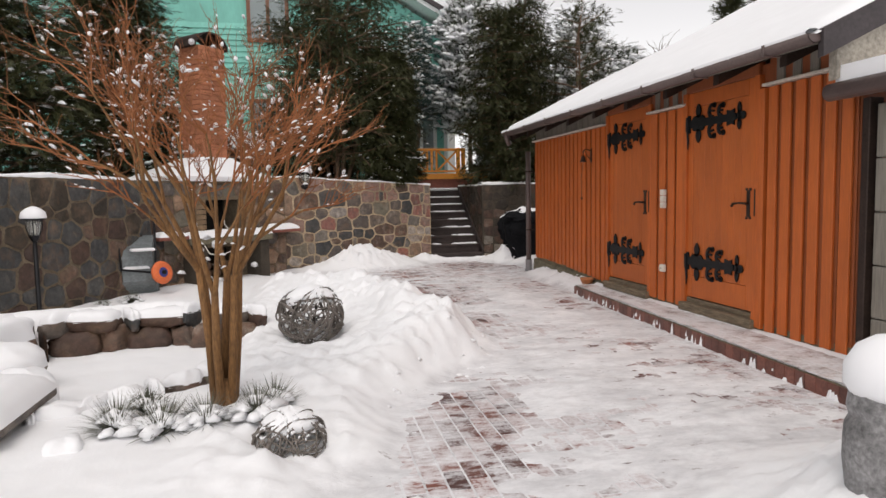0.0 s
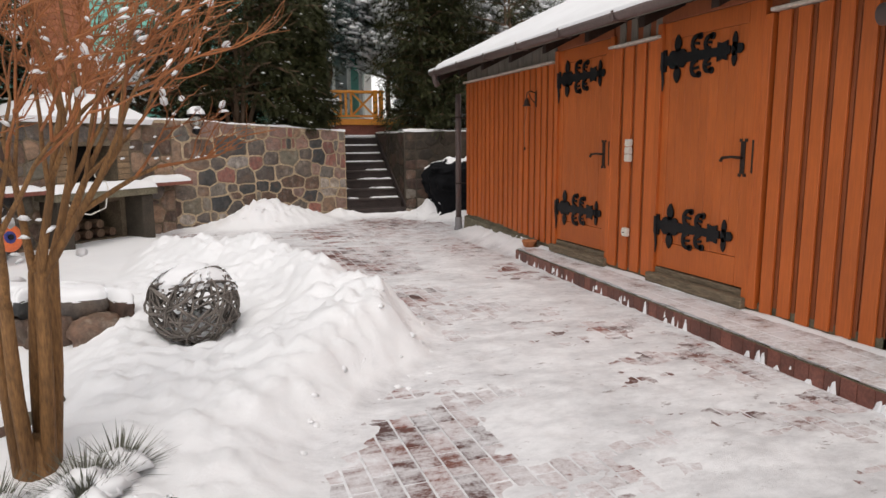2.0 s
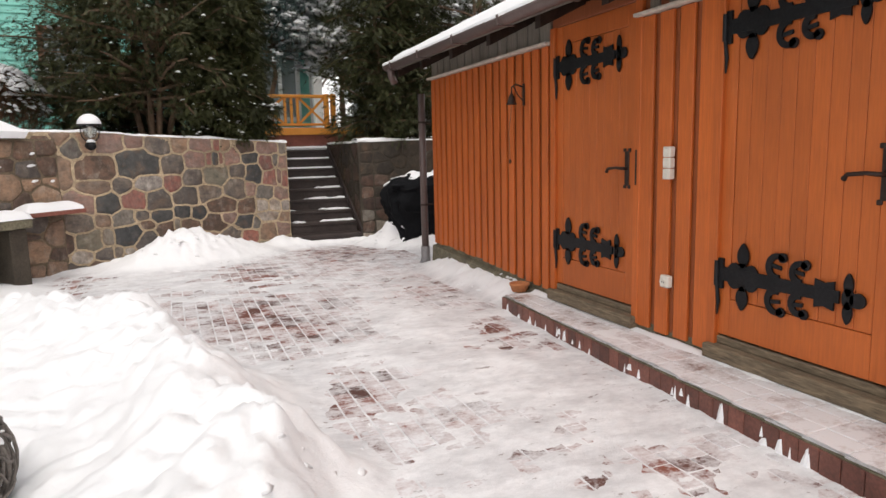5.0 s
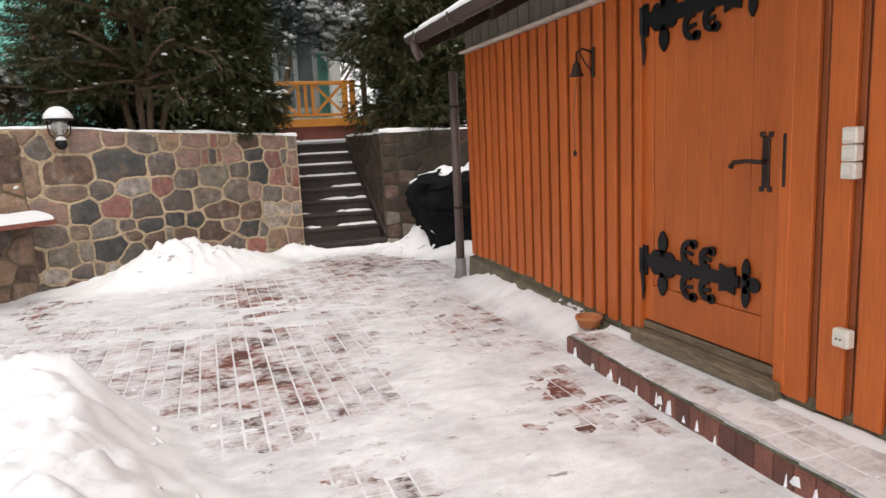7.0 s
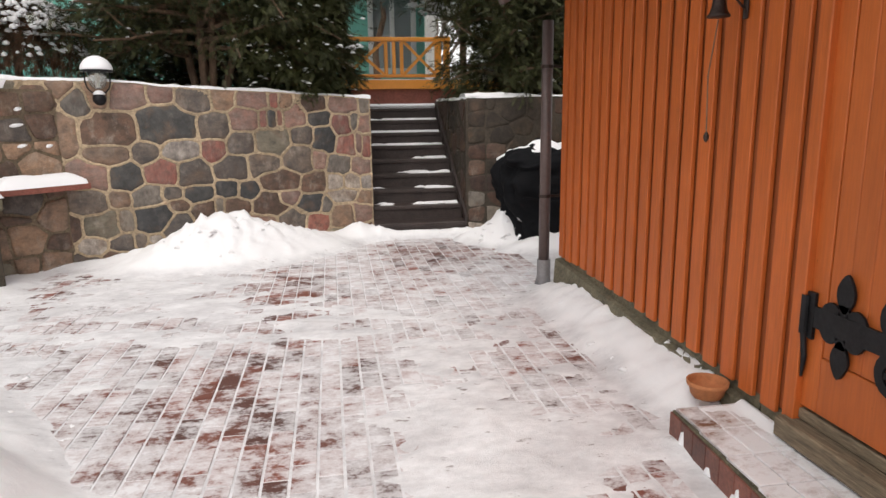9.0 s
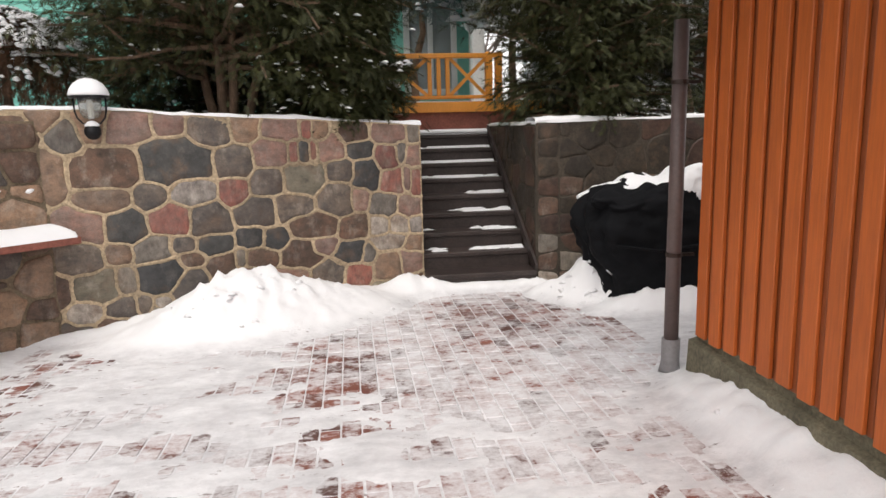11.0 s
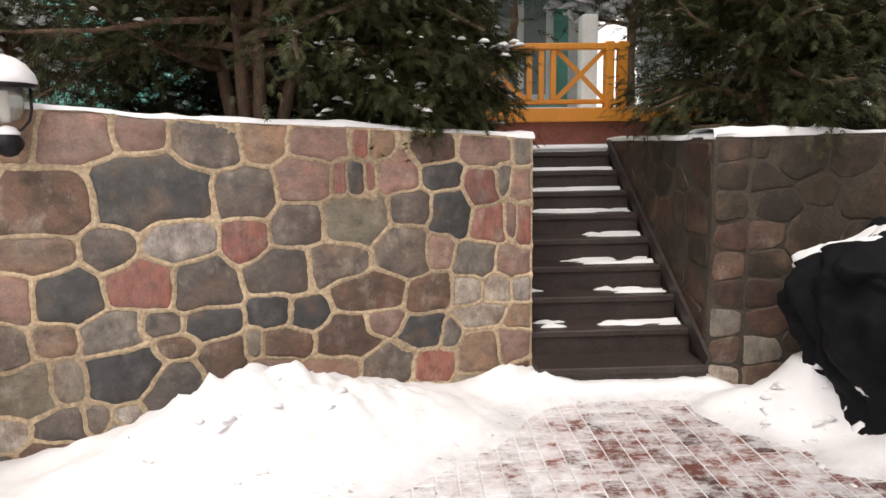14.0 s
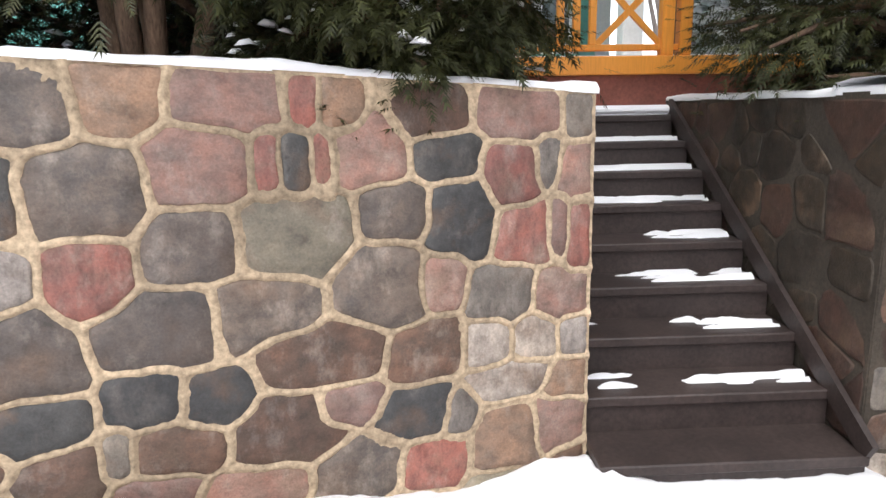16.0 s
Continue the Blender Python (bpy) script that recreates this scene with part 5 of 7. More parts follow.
def drape(root, x0, x1, y0, y1, z, h, seed, name="snow_cap", n=40, m=14):
    """A rounded pad of snow on a flat top."""
    U, V = np.meshgrid(np.linspace(0, 1, n), np.linspace(0, 1, m))
    PX, PY = x0 + U * (x1 - x0), y0 + V * (y1 - y0)
    e = np.minimum(np.minimum(U, 1 - U) * (x1 - x0), np.minimum(V, 1 - V) * (y1 - y0)) / (h * 1.1)
    H = h * np.sqrt(np.clip(e, 0, 1)) * (1 + 0.3 * fbm(PX, PY, 2.0, seed, 3)) - 0.004
    ii = np.arange(n * m).reshape(m, n)
    q = np.stack([ii[:-1, :-1], ii[:-1, 1:], ii[1:, 1:], ii[1:, :-1]], -1).reshape(-1, 4)
    ob = new(name, bulk_mesh(name, np.stack([PX, PY, z + H], -1).reshape(-1, 3), q, SNOW, True))
    if root is not None:
        ob.parent = root
    return ob


def hearth():
    d = (HEARTH_R - HEARTH_L)
    length = d.length
    at = Matrix.Translation((HEARTH_L.x, HEARTH_L.y, 0)) @ Matrix.Rotation(math.atan2(d.y, d.x), 4, "Z")
    root = thing("outdoor_hearth", "fieldstone outdoor fireplace with snowy counters and terracotta chimney", "fireplace", at=at)
    g = Geo()
    for a, b, z0, z1 in ((0.0, 0.75, -0.05, 1.66), (1.55, length, -0.05, 1.66), (0.75, 1.55, 1.36, 1.66), (0.75, 1.55, 0.58, 0.74), (0.75, 1.55, -0.05, 0.08)):
        g.box((a, 0.0, z0), (b, 0.5, z1))
    g.box((0.0, 0.5, -0.05), (length, 0.62, 1.66))
    part("masonry", g, MORTAR_BROWN, root, "weathered mortar and masonry")
    part("lining", Geo().box((0.76, 0.455, 0.75), (1.54, 0.49, 1.355)).box((0.752, 0.02, 0.742), (1.548, 0.49, 0.752)).box((0.752, 0.44, 0.09), (1.548, 0.49, 0.57)), SOOT, root, "sooty hearth lining")
    face_stones(root, 0.0, 0.6, -0.04, 1.65, 0.0, 0.24, "TBBOD", 5)
    face_stones(root, 1.78, length - 0.02, -0.04, 1.65, 0.0, 0.25, "BTOBTD", 6)
    face_stones(root, 0.6, 1.78, 1.40, 1.65, 0.0, 0.2, "DBBO", 7)
    rng = np.random.RandomState(3)
    for a in (0.62, 1.56):
        for i in range(7):
            part("brick", Geo().box((a + rng.uniform(-0.006, 0.006), -0.02, 0.80 + i * 0.083), (a + 0.19, 0.10, 0.80 + i * 0.083 + 0.072), 0.006), JAMB_BRICK, root)
    part("counter_slab", Geo().box((0.28, -0.42, 0.67), (1.86, 0.03, 0.775), 0.012), CONCRETE, root, "grey concrete counter slab")
    part("wing_shelf", Geo().box((1.88, -0.30, 0.765), (length + 0.06, 0.0, 0.82), 0.006), PORCH_BASE, root, "red-brown shelf board")
    part("wing_shelf", Geo().box((-0.25, -0.30, 0.765), (0.26, 0.0, 0.82), 0.006), PORCH_BASE, root, "red-brown shelf board")
    for a in (0.34, 1.62):
        part("counter_pier", Geo().box((a, -0.36, -0.05), (a + 0.2, 0.0, 0.67), 0.012), MORTAR_DARK, root)
    drape(root, 0.27, 1.88, -0.43, -0.0, 0.775, 0.11, 3)
    drape(root, 1.90, length + 0.05, -0.30, 0.0, 0.82, 0.10, 4)
    drape(root, -0.24, 0.25, -0.30, 0.0, 0.82, 0.09, 5)
    # crumbs of snow on the ledges of the rubble beside the opening
    for wx, wy, wz, w in ((-1.175, 12.594, 1.60, 0.10), (-0.885, 12.894, 1.34, 0.12), (-0.865, 12.915, 1.48, 0.07), (-0.867, 12.913, 1.16, 0.09), (-0.71, 13.077, 1.15, 0.06), (-1.161, 12.608, 1.33, 0.08), (-1.284, 12.48, 1.17, 0.09)):
        p = at.inverted() @ Vector((wx, wy, wz))
        part("ledge_snow", Geo().tube([(p.x - w / 2, -0.012, wz), (p.x - w / 5, -0.02, wz + 0.006), (p.x + w / 5, -0.018, wz + 0.012), (p.x + w / 2, -0.01, wz + 0.016)], [0.006, 0.018, 0.014, 0.005], 8), SNOW, root, "crumbs of snow on a stone ledge", True)
    # hood roof and chimney
    cx, cy = 1.20, 0.42
    v = [(0.15, -0.12, 1.66), (2.1, -0.12, 1.66), (2.1, 0.95, 1.66), (0.15, 0.95, 1.66), (cx - 0.27, cy - 0.27, 1.99), (cx + 0.27, cy - 0.27, 1.99), (cx + 0.27, cy + 0.27, 1.99), (cx - 0.27, cy + 0.27, 1.99)]
    f = [(3, 2, 1, 0), (4, 5, 6, 7), (0, 1, 5, 4), (1, 2, 6, 5), (2, 3, 7, 6), (3, 0, 4, 7)]
    part("hood", Geo().add(v, f), ROOF_DARK, root, "dark hood roof")
    c = np.array((1.2, 0.42, 1.66))
    vs = [tuple(c + (np.array(p) - c) * (1.03, 1.05, 1.0) + (0, 0, 0.075)) for p in v] + v[:4]
    part("hood_snow", Geo().add(vs, f + [(0, 8, 9, 1), (1, 9, 10, 2), (2, 10, 11, 3), (3, 11, 8, 0)]), SNOW, root, "snow on the hood roof")
    stack = part("chimney", Geo().box((cx - 0.245, cy - 0.245, 1.9), (cx + 0.245, cy + 0.245, 3.86)), CHIMNEY, root, "terracotta brick chimney")
    for i in range(21):
        z = 2.2 + i * 0.08
        for s in range(4):
            for k in range(2):
                o = (0.0 if i % 2 else -0.06) + k * 0.25
                lo, hi = max(-0.258, -0.258 + o), min(0.258, -0.258 + o + 0.243)
                q = [(cx + lo, cy - 0.262, z), (cx + hi, cy - 0.24, z + 0.07)] if s == 0 else [(cx + 0.24, cy + lo, z), (cx + 0.262, cy + hi, z + 0.07)] if s == 1 else \
                    [(cx + lo, cy + 0.24, z), (cx + hi, cy + 0.262, z + 0.07)] if s == 2 else [(cx - 0.262, cy + lo, z), (cx - 0.24, cy + hi, z + 0.07)]
                part("brick", Geo().box(*q, 0.004), CHIMNEY, stack)
    arc = []
    for k in range(13):
        a = math.pi * k / 12
        arc.append((cx - 0.33 * math.cos(a), 3.86 + 0.25 * math.sin(a)))
    g, v = Geo(), []
    for xa, za in arc:
        for yy, kk in ((cy - 0.28, 0), (cy + 0.28, 0), (cy + 0.28, 1), (cy - 0.28, 1)):
            v.append((xa + (cx - xa) * 0.05 * kk, yy, za - 0.025 * kk))
    g.add(v, [(4 * a + b, 4 * a + (b + 1) % 4, 4 * a + 4 + (b + 1) % 4, 4 * a + 4 + b) for a in range(12) for b in range(4)] + [(0, 1, 2, 3), (51, 50, 49, 48)])
    part("cowl", g, IRON_BROWN, root, "dark arched metal chimney cowl")
    # stored firewood and the white cable over the counter
    rng = np.random.RandomState(9)
    for i in range(7):
        xx, zz = 0.86 + 0.19 * (i % 4), 0.15 + 0.13 * (i // 4)
        log = thing("firewood_log", "split dark firewood log stored under the hearth", "firewood", "hearth firewood")
        part("log_body", Geo().tube([at @ Vector((xx, 0.05, zz)), at @ Vector((xx + rng.uniform(-0.03, 0.03), 0.40, zz))], 0.062, 9), BARK, log)
    hose = tagged(new("garden_cable", Geo().tube([at @ Vector(p) for p in ((1.15, -0.02, 1.12), (1.14, -0.05, 0.95), (1.16, -0.10, 0.885), (1.1, -0.3, 0.89), (1.02, -0.44, 0.80), (0.95, -0.45, 0.55), (0.72, -0.45, 0.48), (0.5, -0.445, 0.53), (0.42, -0.44, 0.66))], 0.009, 6).mesh("garden_cable", CABLE, True)),
                  "thin white cable hanging over the hearth counter", "cable")


hearth()


# ---- house behind the trees ----
def house():
    root = thing("house", "turquoise timber-clad house with white trim and snowy gable roof", "house")
    x0, x1, y, z0, eave = -9.0, 3.85, 19.4, TERRACE, 5.95
    part("wall", Geo().box((x0, y + 0.03, z0 - 0.1), (x1, y + 0.3, eave)).add([(x0, y + 0.03, eave), (x1, y + 0.03, eave), (-2.6, y + 0.03, 9.7), (x0, y + 0.3, eave), (x1, y + 0.3, eave), (-2.6, y + 0.3, 9.7)], [(0, 1, 2), (5, 4, 3), (1, 4, 5, 2), (2, 5, 3, 0)])
         .box((x0, y + 0.3, z0 - 0.1), (x0 + 0.3, y + 10, eave)).box((x1 - 0.3, y + 0.3, z0 - 0.1), (x1, y + 10, eave)).box((x0, y + 10, z0 - 0.1), (x1, y + 10.3, eave)), GREEN, root)
    n = 30
    for i in range(n):
        z = z0 + 0.12 + i * 0.148
        part("siding_board", Geo().add([(x0, y + 0.028, z + 0.15), (x0, y - 0.002, z), (x0, y + 0.03, z), (x1, y + 0.028, z + 0.15), (x1, y - 0.002, z), (x1, y + 0.03, z)], [(0, 2, 1), (3, 4, 5), (0, 1, 4, 3), (1, 2, 5, 4)]), GREEN, root)
    part("corner_board", Geo().box((x1 - 0.14, y - 0.03, z0), (x1 + 0.02, y + 0.0, eave + 0.2), 0.006), WHITE_PAINT, root, "white corner board")

    def window(xc, zc, w, h, mat):
        fr = part("window", Geo().box((xc - w / 2, y - 0.05, zc - h / 2), (xc - w / 2 + 0.1, y + 0.0, zc + h / 2), 0.006).box((xc + w / 2 - 0.1, y - 0.05, zc - h / 2), (xc + w / 2, y + 0.0, zc + h / 2), 0.006)
                  .box((xc - w / 2 + 0.1, y - 0.05, zc + h / 2 - 0.1), (xc + w / 2 - 0.1, y + 0.0, zc + h / 2), 0.006).box((xc - w / 2 + 0.1, y - 0.05, zc - h / 2), (xc + w / 2 - 0.1, y + 0.0, zc - h / 2 + 0.1), 0.006)
                  .box((xc - 0.045, y - 0.045, zc - h / 2 + 0.1), (xc + 0.045, y - 0.005, zc + h / 2 - 0.1), 0.005), mat, root, "framed window")
        part("pane", Geo().box((xc - w / 2 + 0.1, y - 0.03, zc - h / 2 + 0.1), (xc - 0.045, y - 0.022, zc + h / 2 - 0.1)), PANE, fr)
        part("pane", Geo().box((xc + 0.045, y - 0.03, zc - h / 2 + 0.1), (xc + w / 2 - 0.1, y - 0.022, zc + h / 2 - 0.1)), PANE, fr)
        part("curtain", Geo().box((xc - w / 2 + 0.09, y - 0.012, zc - h / 2 + 0.09), (xc + w / 2 - 0.09, y - 0.008, zc + h / 2 - 0.09)), CURTAIN, fr)

    window(-1.07, 6.25, 1.1, 1.4, BROWN_FRAME)
    window(-1.07, 3.35, 1.1, 1.4, BROWN_FRAME)
    window(3.05, 3.1, 0.9, 1.9, WHITE_PAINT)
    window(-5.0, 3.35, 1.2, 1.4, WHITE_PAINT)
    for sgn, xe in ((1, 4.55), (-1, -9.75)):
        s = (9.75 - 5.75) / (abs(xe + 2.6))
        zr, ze = 9.78, 5.9
        for dz0, dz1, ya, yb, mat, nm in ((-0.16, -0.04, y - 0.62, y + 10.8, WHITE_PAINT, "soffit"), (-0.04, 0.1, y - 0.68, y + 10.8, ROOF_DARK, "roof"), (0.1, 0.24, y - 0.6, y + 10.7, SNOW, "roof_snow")):
            v = [(-2.6, ya, zr + dz0), (xe, ya, ze + dz0), (xe, yb, ze + dz0), (-2.6, yb, zr + dz0), (-2.6, ya, zr + dz1), (xe, ya, ze + dz1), (xe, yb, ze + dz1), (-2.6, yb, zr + dz1)]
            part(nm, Geo().add(v, [(0, 1, 2, 3), (7, 6, 5, 4), (0, 4, 5, 1), (1, 5, 6, 2), (2, 6, 7, 3), (3, 7, 4, 0)]), mat, root)
    return root


house()


def porch():
    root = thing("porch", "orange varnished timber porch with crossed railing on a red-brown base", "porch")
    y, z = 16.62, TERRACE
    part("base_wall", Geo().box((1.6, y, z - 0.1), (4.6, y + 0.2, 1.775), 0.01).box((1.6, y + 0.2, z - 0.1), (1.8, 19.35, 1.775)), PORCH_BASE, root, "red-brown porch base")
    part("fascia", Geo().box((1.56, y - 0.06, 1.77), (4.64, y + 0.16, 1.90), 0.008), PORCH, root)
    part("deck", Geo().box((1.6, y + 0.16, 1.80), (4.6, 19.38, 1.90)), SILL_WOOD, root)
    part("deck_snow", Geo().box((1.65, y + 0.2, 1.90), (4.55, 19.3, 1.925), 0.01), SNOW, root)
    part("top_rail", Geo().box((2.0, y - 0.02, 2.455), (3.66, y + 0.07, 2.515), 0.008), PORCH, root)
    part("bottom_rail", Geo().box((2.05, y, 1.94), (3.62, y + 0.05, 1.985), 0.006), PORCH, root)

    def bar(xa, za, xb, zb, w, back=0.0):
        d = Vector((xb - xa, 0, zb - za))
        p = Vector((-d.z, 0, d.x)).normalized() * w / 2
        pts = [Vector((xa, 0, za)) - p, Vector((xb, 0, zb)) - p, Vector((xb, 0, zb)) + p, Vector((xa, 0, za)) + p]
        v = [(q.x, y + 0.008 + back, q.z) for q in pts] + [(q.x, y + 0.038 + back, q.z) for q in pts]
        return Geo().add(v, [(0, 1, 2, 3), (7, 6, 5, 4), (0, 4, 5, 1), (1, 5, 6, 2), (2, 6, 7, 3), (3, 7, 4, 0)])

    for xa in (2.05, 3.47, 3.60):
        part("post", Geo().box((xa - 0.045, y - 0.025, 1.90), (xa + 0.045, y + 0.075, 2.53), 0.008), PORCH, root)
    for xa in (2.69, 2.808, 2.925):
        part("baluster", Geo().box((xa - 0.026, y, 1.985), (xa + 0.026, y + 0.05, 2.455), 0.005), PORCH, root)
    for a, b in ((2.11, 2.66), (2.955, 3.43)):
        part("cross_bar", bar(a, 1.985, b, 2.455, 0.045), PORCH, root)
        part("cross_bar", bar(a, 2.455, b, 1.985, 0.040, 0.006), PORCH, root)
    for yy in (17.3, 18.0, 18.7):
        part("post", Geo().box((2.01, yy, 1.90), (2.09, yy + 0.08, 2.51), 0.006), PORCH, root)
    part("side_rail", Geo().box((2.02, y + 0.1, 2.455), (2.09, 19.3, 2.51), 0.006), PORCH, root)
    part("column", Geo().box((3.42, 17.5, 1.90), (3.60, 17.68, 2.95), 0.012), WHITE_PAINT, root, "white porch column")


porch()


# ---- lamps ----
def lantern(root, m, r=0.085, h=0.19, snow=0.09, seed=0):
    """Clear glass lantern with a domed cap under snow; m: pose of its foot."""
    g = Geo().lathe([(r * 0.55, 0.0), (r * 0.62, 0.015), (r * 0.6, 0.03)], m=m, sides=16)
    part("lamp_foot", g, IRON, root, smooth=True)
    glass = part("glass", Geo().lathe([(r * 0.55, 0.03), (r * 0.75, h * 0.4), (r * 0.9, h * 0.85), (r * 0.9, h), (r * 0.86, h), (r * 0.86, h * 0.85), (r * 0.71, h * 0.42), (r * 0.5, 0.034)], m=m, sides=20), GLASS, root, "clear lantern glass", True)
    glass.visible_shadow = False
    part("bulb", Geo().lathe([(0.012, 0.03), (0.014, 0.06), (0.02, 0.09), (0.02, 0.14), (0.012, 0.155), (0.002, 0.16)], m=m, sides=12), WHITE_PLASTIC, root, "white lamp bulb", True)
    for k in range(3):
        a = math.pi / 4 + math.pi * 2 / 3 * k
        part("cage_bar", Geo().tube([m @ Vector((r * 0.6 * math.cos(a), r * 0.6 * math.sin(a), 0.02)), m @ Vector((r * 1.05 * math.cos(a), r * 1.05 * math.sin(a), h * 0.5)), m @ Vector((r * 1.05 * math.cos(a), r * 1.05 * math.sin(a), h))], 0.006, 6), IRON, root)
    part("cap", Geo().lathe([(r * 1.5, h), (r * 1.52, h + 0.012), (r * 1.3, h + 0.04), (r * 0.8, h + 0.075), (0.02, h + 0.095)], m=m, sides=24), IRON, root, "dark domed lamp cap", True)
    part("snow_cap", Geo().lathe([(r * 1.5, h + 0.012), (r * 1.53, h + 0.03), (r * 1.4, h + 0.06 + snow * 0.35), (r * 0.95, h + 0.07 + snow * 0.75), (r * 0.4, h + 0.08 + snow), (0.004, h + 0.085 + snow * 1.02)], m=m, sides=24), SNOW, root, "cap of snow", True)


def wall_lamp():
    p = WALL_B - WALL_U * 2.755
    out = Vector((WALL_U.y, -WALL_U.x, 0)) * 0.13
    side = Vector((WALL_U.x, WALL_U.y, 0))
    c = Vector((p.x, p.y, 1.575)) + out
    root = thing("wall_lamp", "black cage lantern with a snow cap fixed to the stone wall", "lamp")
    at = Matrix.Translation(c)
    part("wall_mount", Geo().lathe([(0.01, -0.06), (0.035, -0.05), (0.056, -0.02), (0.058, 0.01), (0.045, 0.042), (0.02, 0.055)], sides=22, m=at)
         .tube([c, c - out * 0.55, c - out * 1.05], [0.03, 0.035, 0.05], 14), IRON, root, "round black wall mount", True)
    part("mount_snow", Geo().lathe([(0.05, 0.038), (0.052, 0.05), (0.03, 0.072), (0.004, 0.08)], sides=16, m=at), SNOW, root, smooth=True)
    for s in (1, -1):
        pts = [c + side * 0.02 * s + Vector((0, 0, 0.045)), c + side * 0.06 * s + Vector((0, 0, 0.062)), c + side * 0.092 * s + Vector((0, 0, 0.10)), c + side * 0.104 * s + Vector((0, 0, 0.15)), c + side * 0.106 * s + Vector((0, 0, 0.245))]
        part("cage_bar", Geo().tube(pts, 0.0065, 8), IRON, root, smooth=True)
    glass = part("glass", Geo().lathe([(0.02, 0.09), (0.055, 0.105), (0.073, 0.14), (0.079, 0.19), (0.08, 0.243), (0.077, 0.243), (0.076, 0.19), (0.07, 0.142), (0.053, 0.109), (0.018, 0.094)], sides=28, m=at), GLASS, root, "clear lantern glass", True)
    glass.visible_shadow = False
    part("bulb", Geo().lathe([(0.012, 0.10), (0.02, 0.115), (0.021, 0.2), (0.019, 0.243)], sides=14, m=at), WHITE_PLASTIC, root, "white lamp tube", True)
    part("cap", Geo().lathe([(0.06, 0.243), (0.134, 0.241), (0.137, 0.255), (0.12, 0.285), (0.06, 0.33), (0.01, 0.345)], sides=30, m=at), IRON, root, "dark lamp cap rim", True)
    part("snow_cap", Geo().lathe([(0.133, 0.254), (0.139, 0.27), (0.128, 0.305), (0.1, 0.345), (0.062, 0.372), (0.03, 0.383), (0.003, 0.386)], sides=30, m=at), SNOW, root, "domed cap of snow", True)


wall_lamp()


def post_lamp(x, y, z0, z1, label, snow=0.06, r=0.085):
    root = thing("post_lamp", label, "lamp", "garden post lamps")
    part("post", Geo().tube([(x, y, z0 - 0.02), (x, y, z0 + 0.05), (x, y, z0 + 0.09), (x, y, z1)], [0.05, 0.05, 0.026, 0.022], 12).lathe([(0.022, 0), (0.045, 0.03), (0.03, 0.06)], (x, y, z1 - 0.04), 14), IRON, root, "black lamp post", True)
    lantern(root, Matrix.Translation((x, y, z1)), r, 0.2, snow)


post_lamp(-3.18, 8.55, 0.05, 0.98, "black post lamp before the dark garden wall")
post_lamp(2.10, 15.45, TERRACE, 1.93, "snow-capped post lamp at the head of the stairs", 0.08)
post_lamp(3.85, 15.2, TERRACE, 1.72, "grey post lamp half hidden by the conifer", 0.03)


# ---- small fittings on the shed ----
def bell():
    x, y, z = SHED_X - 0.03, 9.15, 1.80
    root = thing("door_bell", "small dark bronze hand bell on a scrolled bracket with pull cord", "bell")
    part("bracket", Geo().box((x - 0.004, y - 0.05, z - 0.02), (x + 0.008, y - 0.02, z + 0.17), 0.003).tube([(x - 0.004, y - 0.035, z + 0.14), (x - 0.07, y - 0.02, z + 0.165), (x - 0.10, y, z + 0.14), (x - 0.10, y, z + 0.11)], 0.007, 8)
         .tube([(x - 0.004, y - 0.035, z + 0.02), (x - 0.05, y - 0.025, z + 0.07), (x - 0.09, y - 0.015, z + 0.15)], 0.005, 8), IRON_BROWN, root, smooth=True)
    part("bell_body", Geo().lathe([(0.046, -0.01), (0.048, -0.004), (0.037, 0.01), (0.03, 0.035), (0.026, 0.06), (0.014, 0.076), (0.007, 0.09), (0.007, 0.115)], (x - 0.10, y, z), 20), IRON_BROWN, root, smooth=True)
    cord = part("cord", Geo().tube([(x - 0.10, y, z - 0.02), (x - 0.13, y, z - 0.25), (x - 0.12, y, z - 0.5)], 0.003, 6), BARK, root, "thin brown pull cord")
    part("knot", Geo().lathe([(0.003, -0.03), (0.012, -0.015), (0.012, 0.0), (0.003, 0.015)], (x - 0.12, y, z - 0.5), 10), IRON_BROWN, cord)


bell()


def switches():
    x, y = SHED_X - 0.022, 7.215
    root = thing("light_switch", "stack of three ivory surface-mounted outdoor switches", "switch")
    for k in range(3):
        z = 1.185 + k * 0.070
        s = part("switch_unit", Geo().box((x - 0.045, y - 0.034, z), (x, y + 0.034, z + 0.066), 0.006), WHITE_PLASTIC, root)
        part("rocker", Geo().box((x - 0.052, y - 0.022, z + 0.012), (x - 0.045, y + 0.022, z + 0.054), 0.003), WHITE_PLASTIC, s)
    so = thing("power_socket", "ivory surface-mounted outdoor power socket", "socket")
    b = part("socket_body", Geo().box((x - 0.045, y - 0.04, 0.485), (x, y + 0.038, 0.565), 0.008), WHITE_PLASTIC, so)
    part("socket_ring", Geo().lathe([(0.026, 0.0), (0.028, 0.006), (0.02, 0.007), (0.018, 0.002)], sides=20, m=Matrix.Translation((x - 0.045, y, 0.523)) @ Matrix.Rotation(radians(-90), 4, "Y")), WHITE_PLASTIC, b)
    for s in (-1, 1):
        part("contact_hole", Geo().lathe([(0.004, 0.0), (0.004, 0.005)], sides=10, m=Matrix.Translation((x - 0.046, y + s * 0.009, 0.523)) @ Matrix.Rotation(radians(-90), 4, "Y")), IRON, b)


switches()


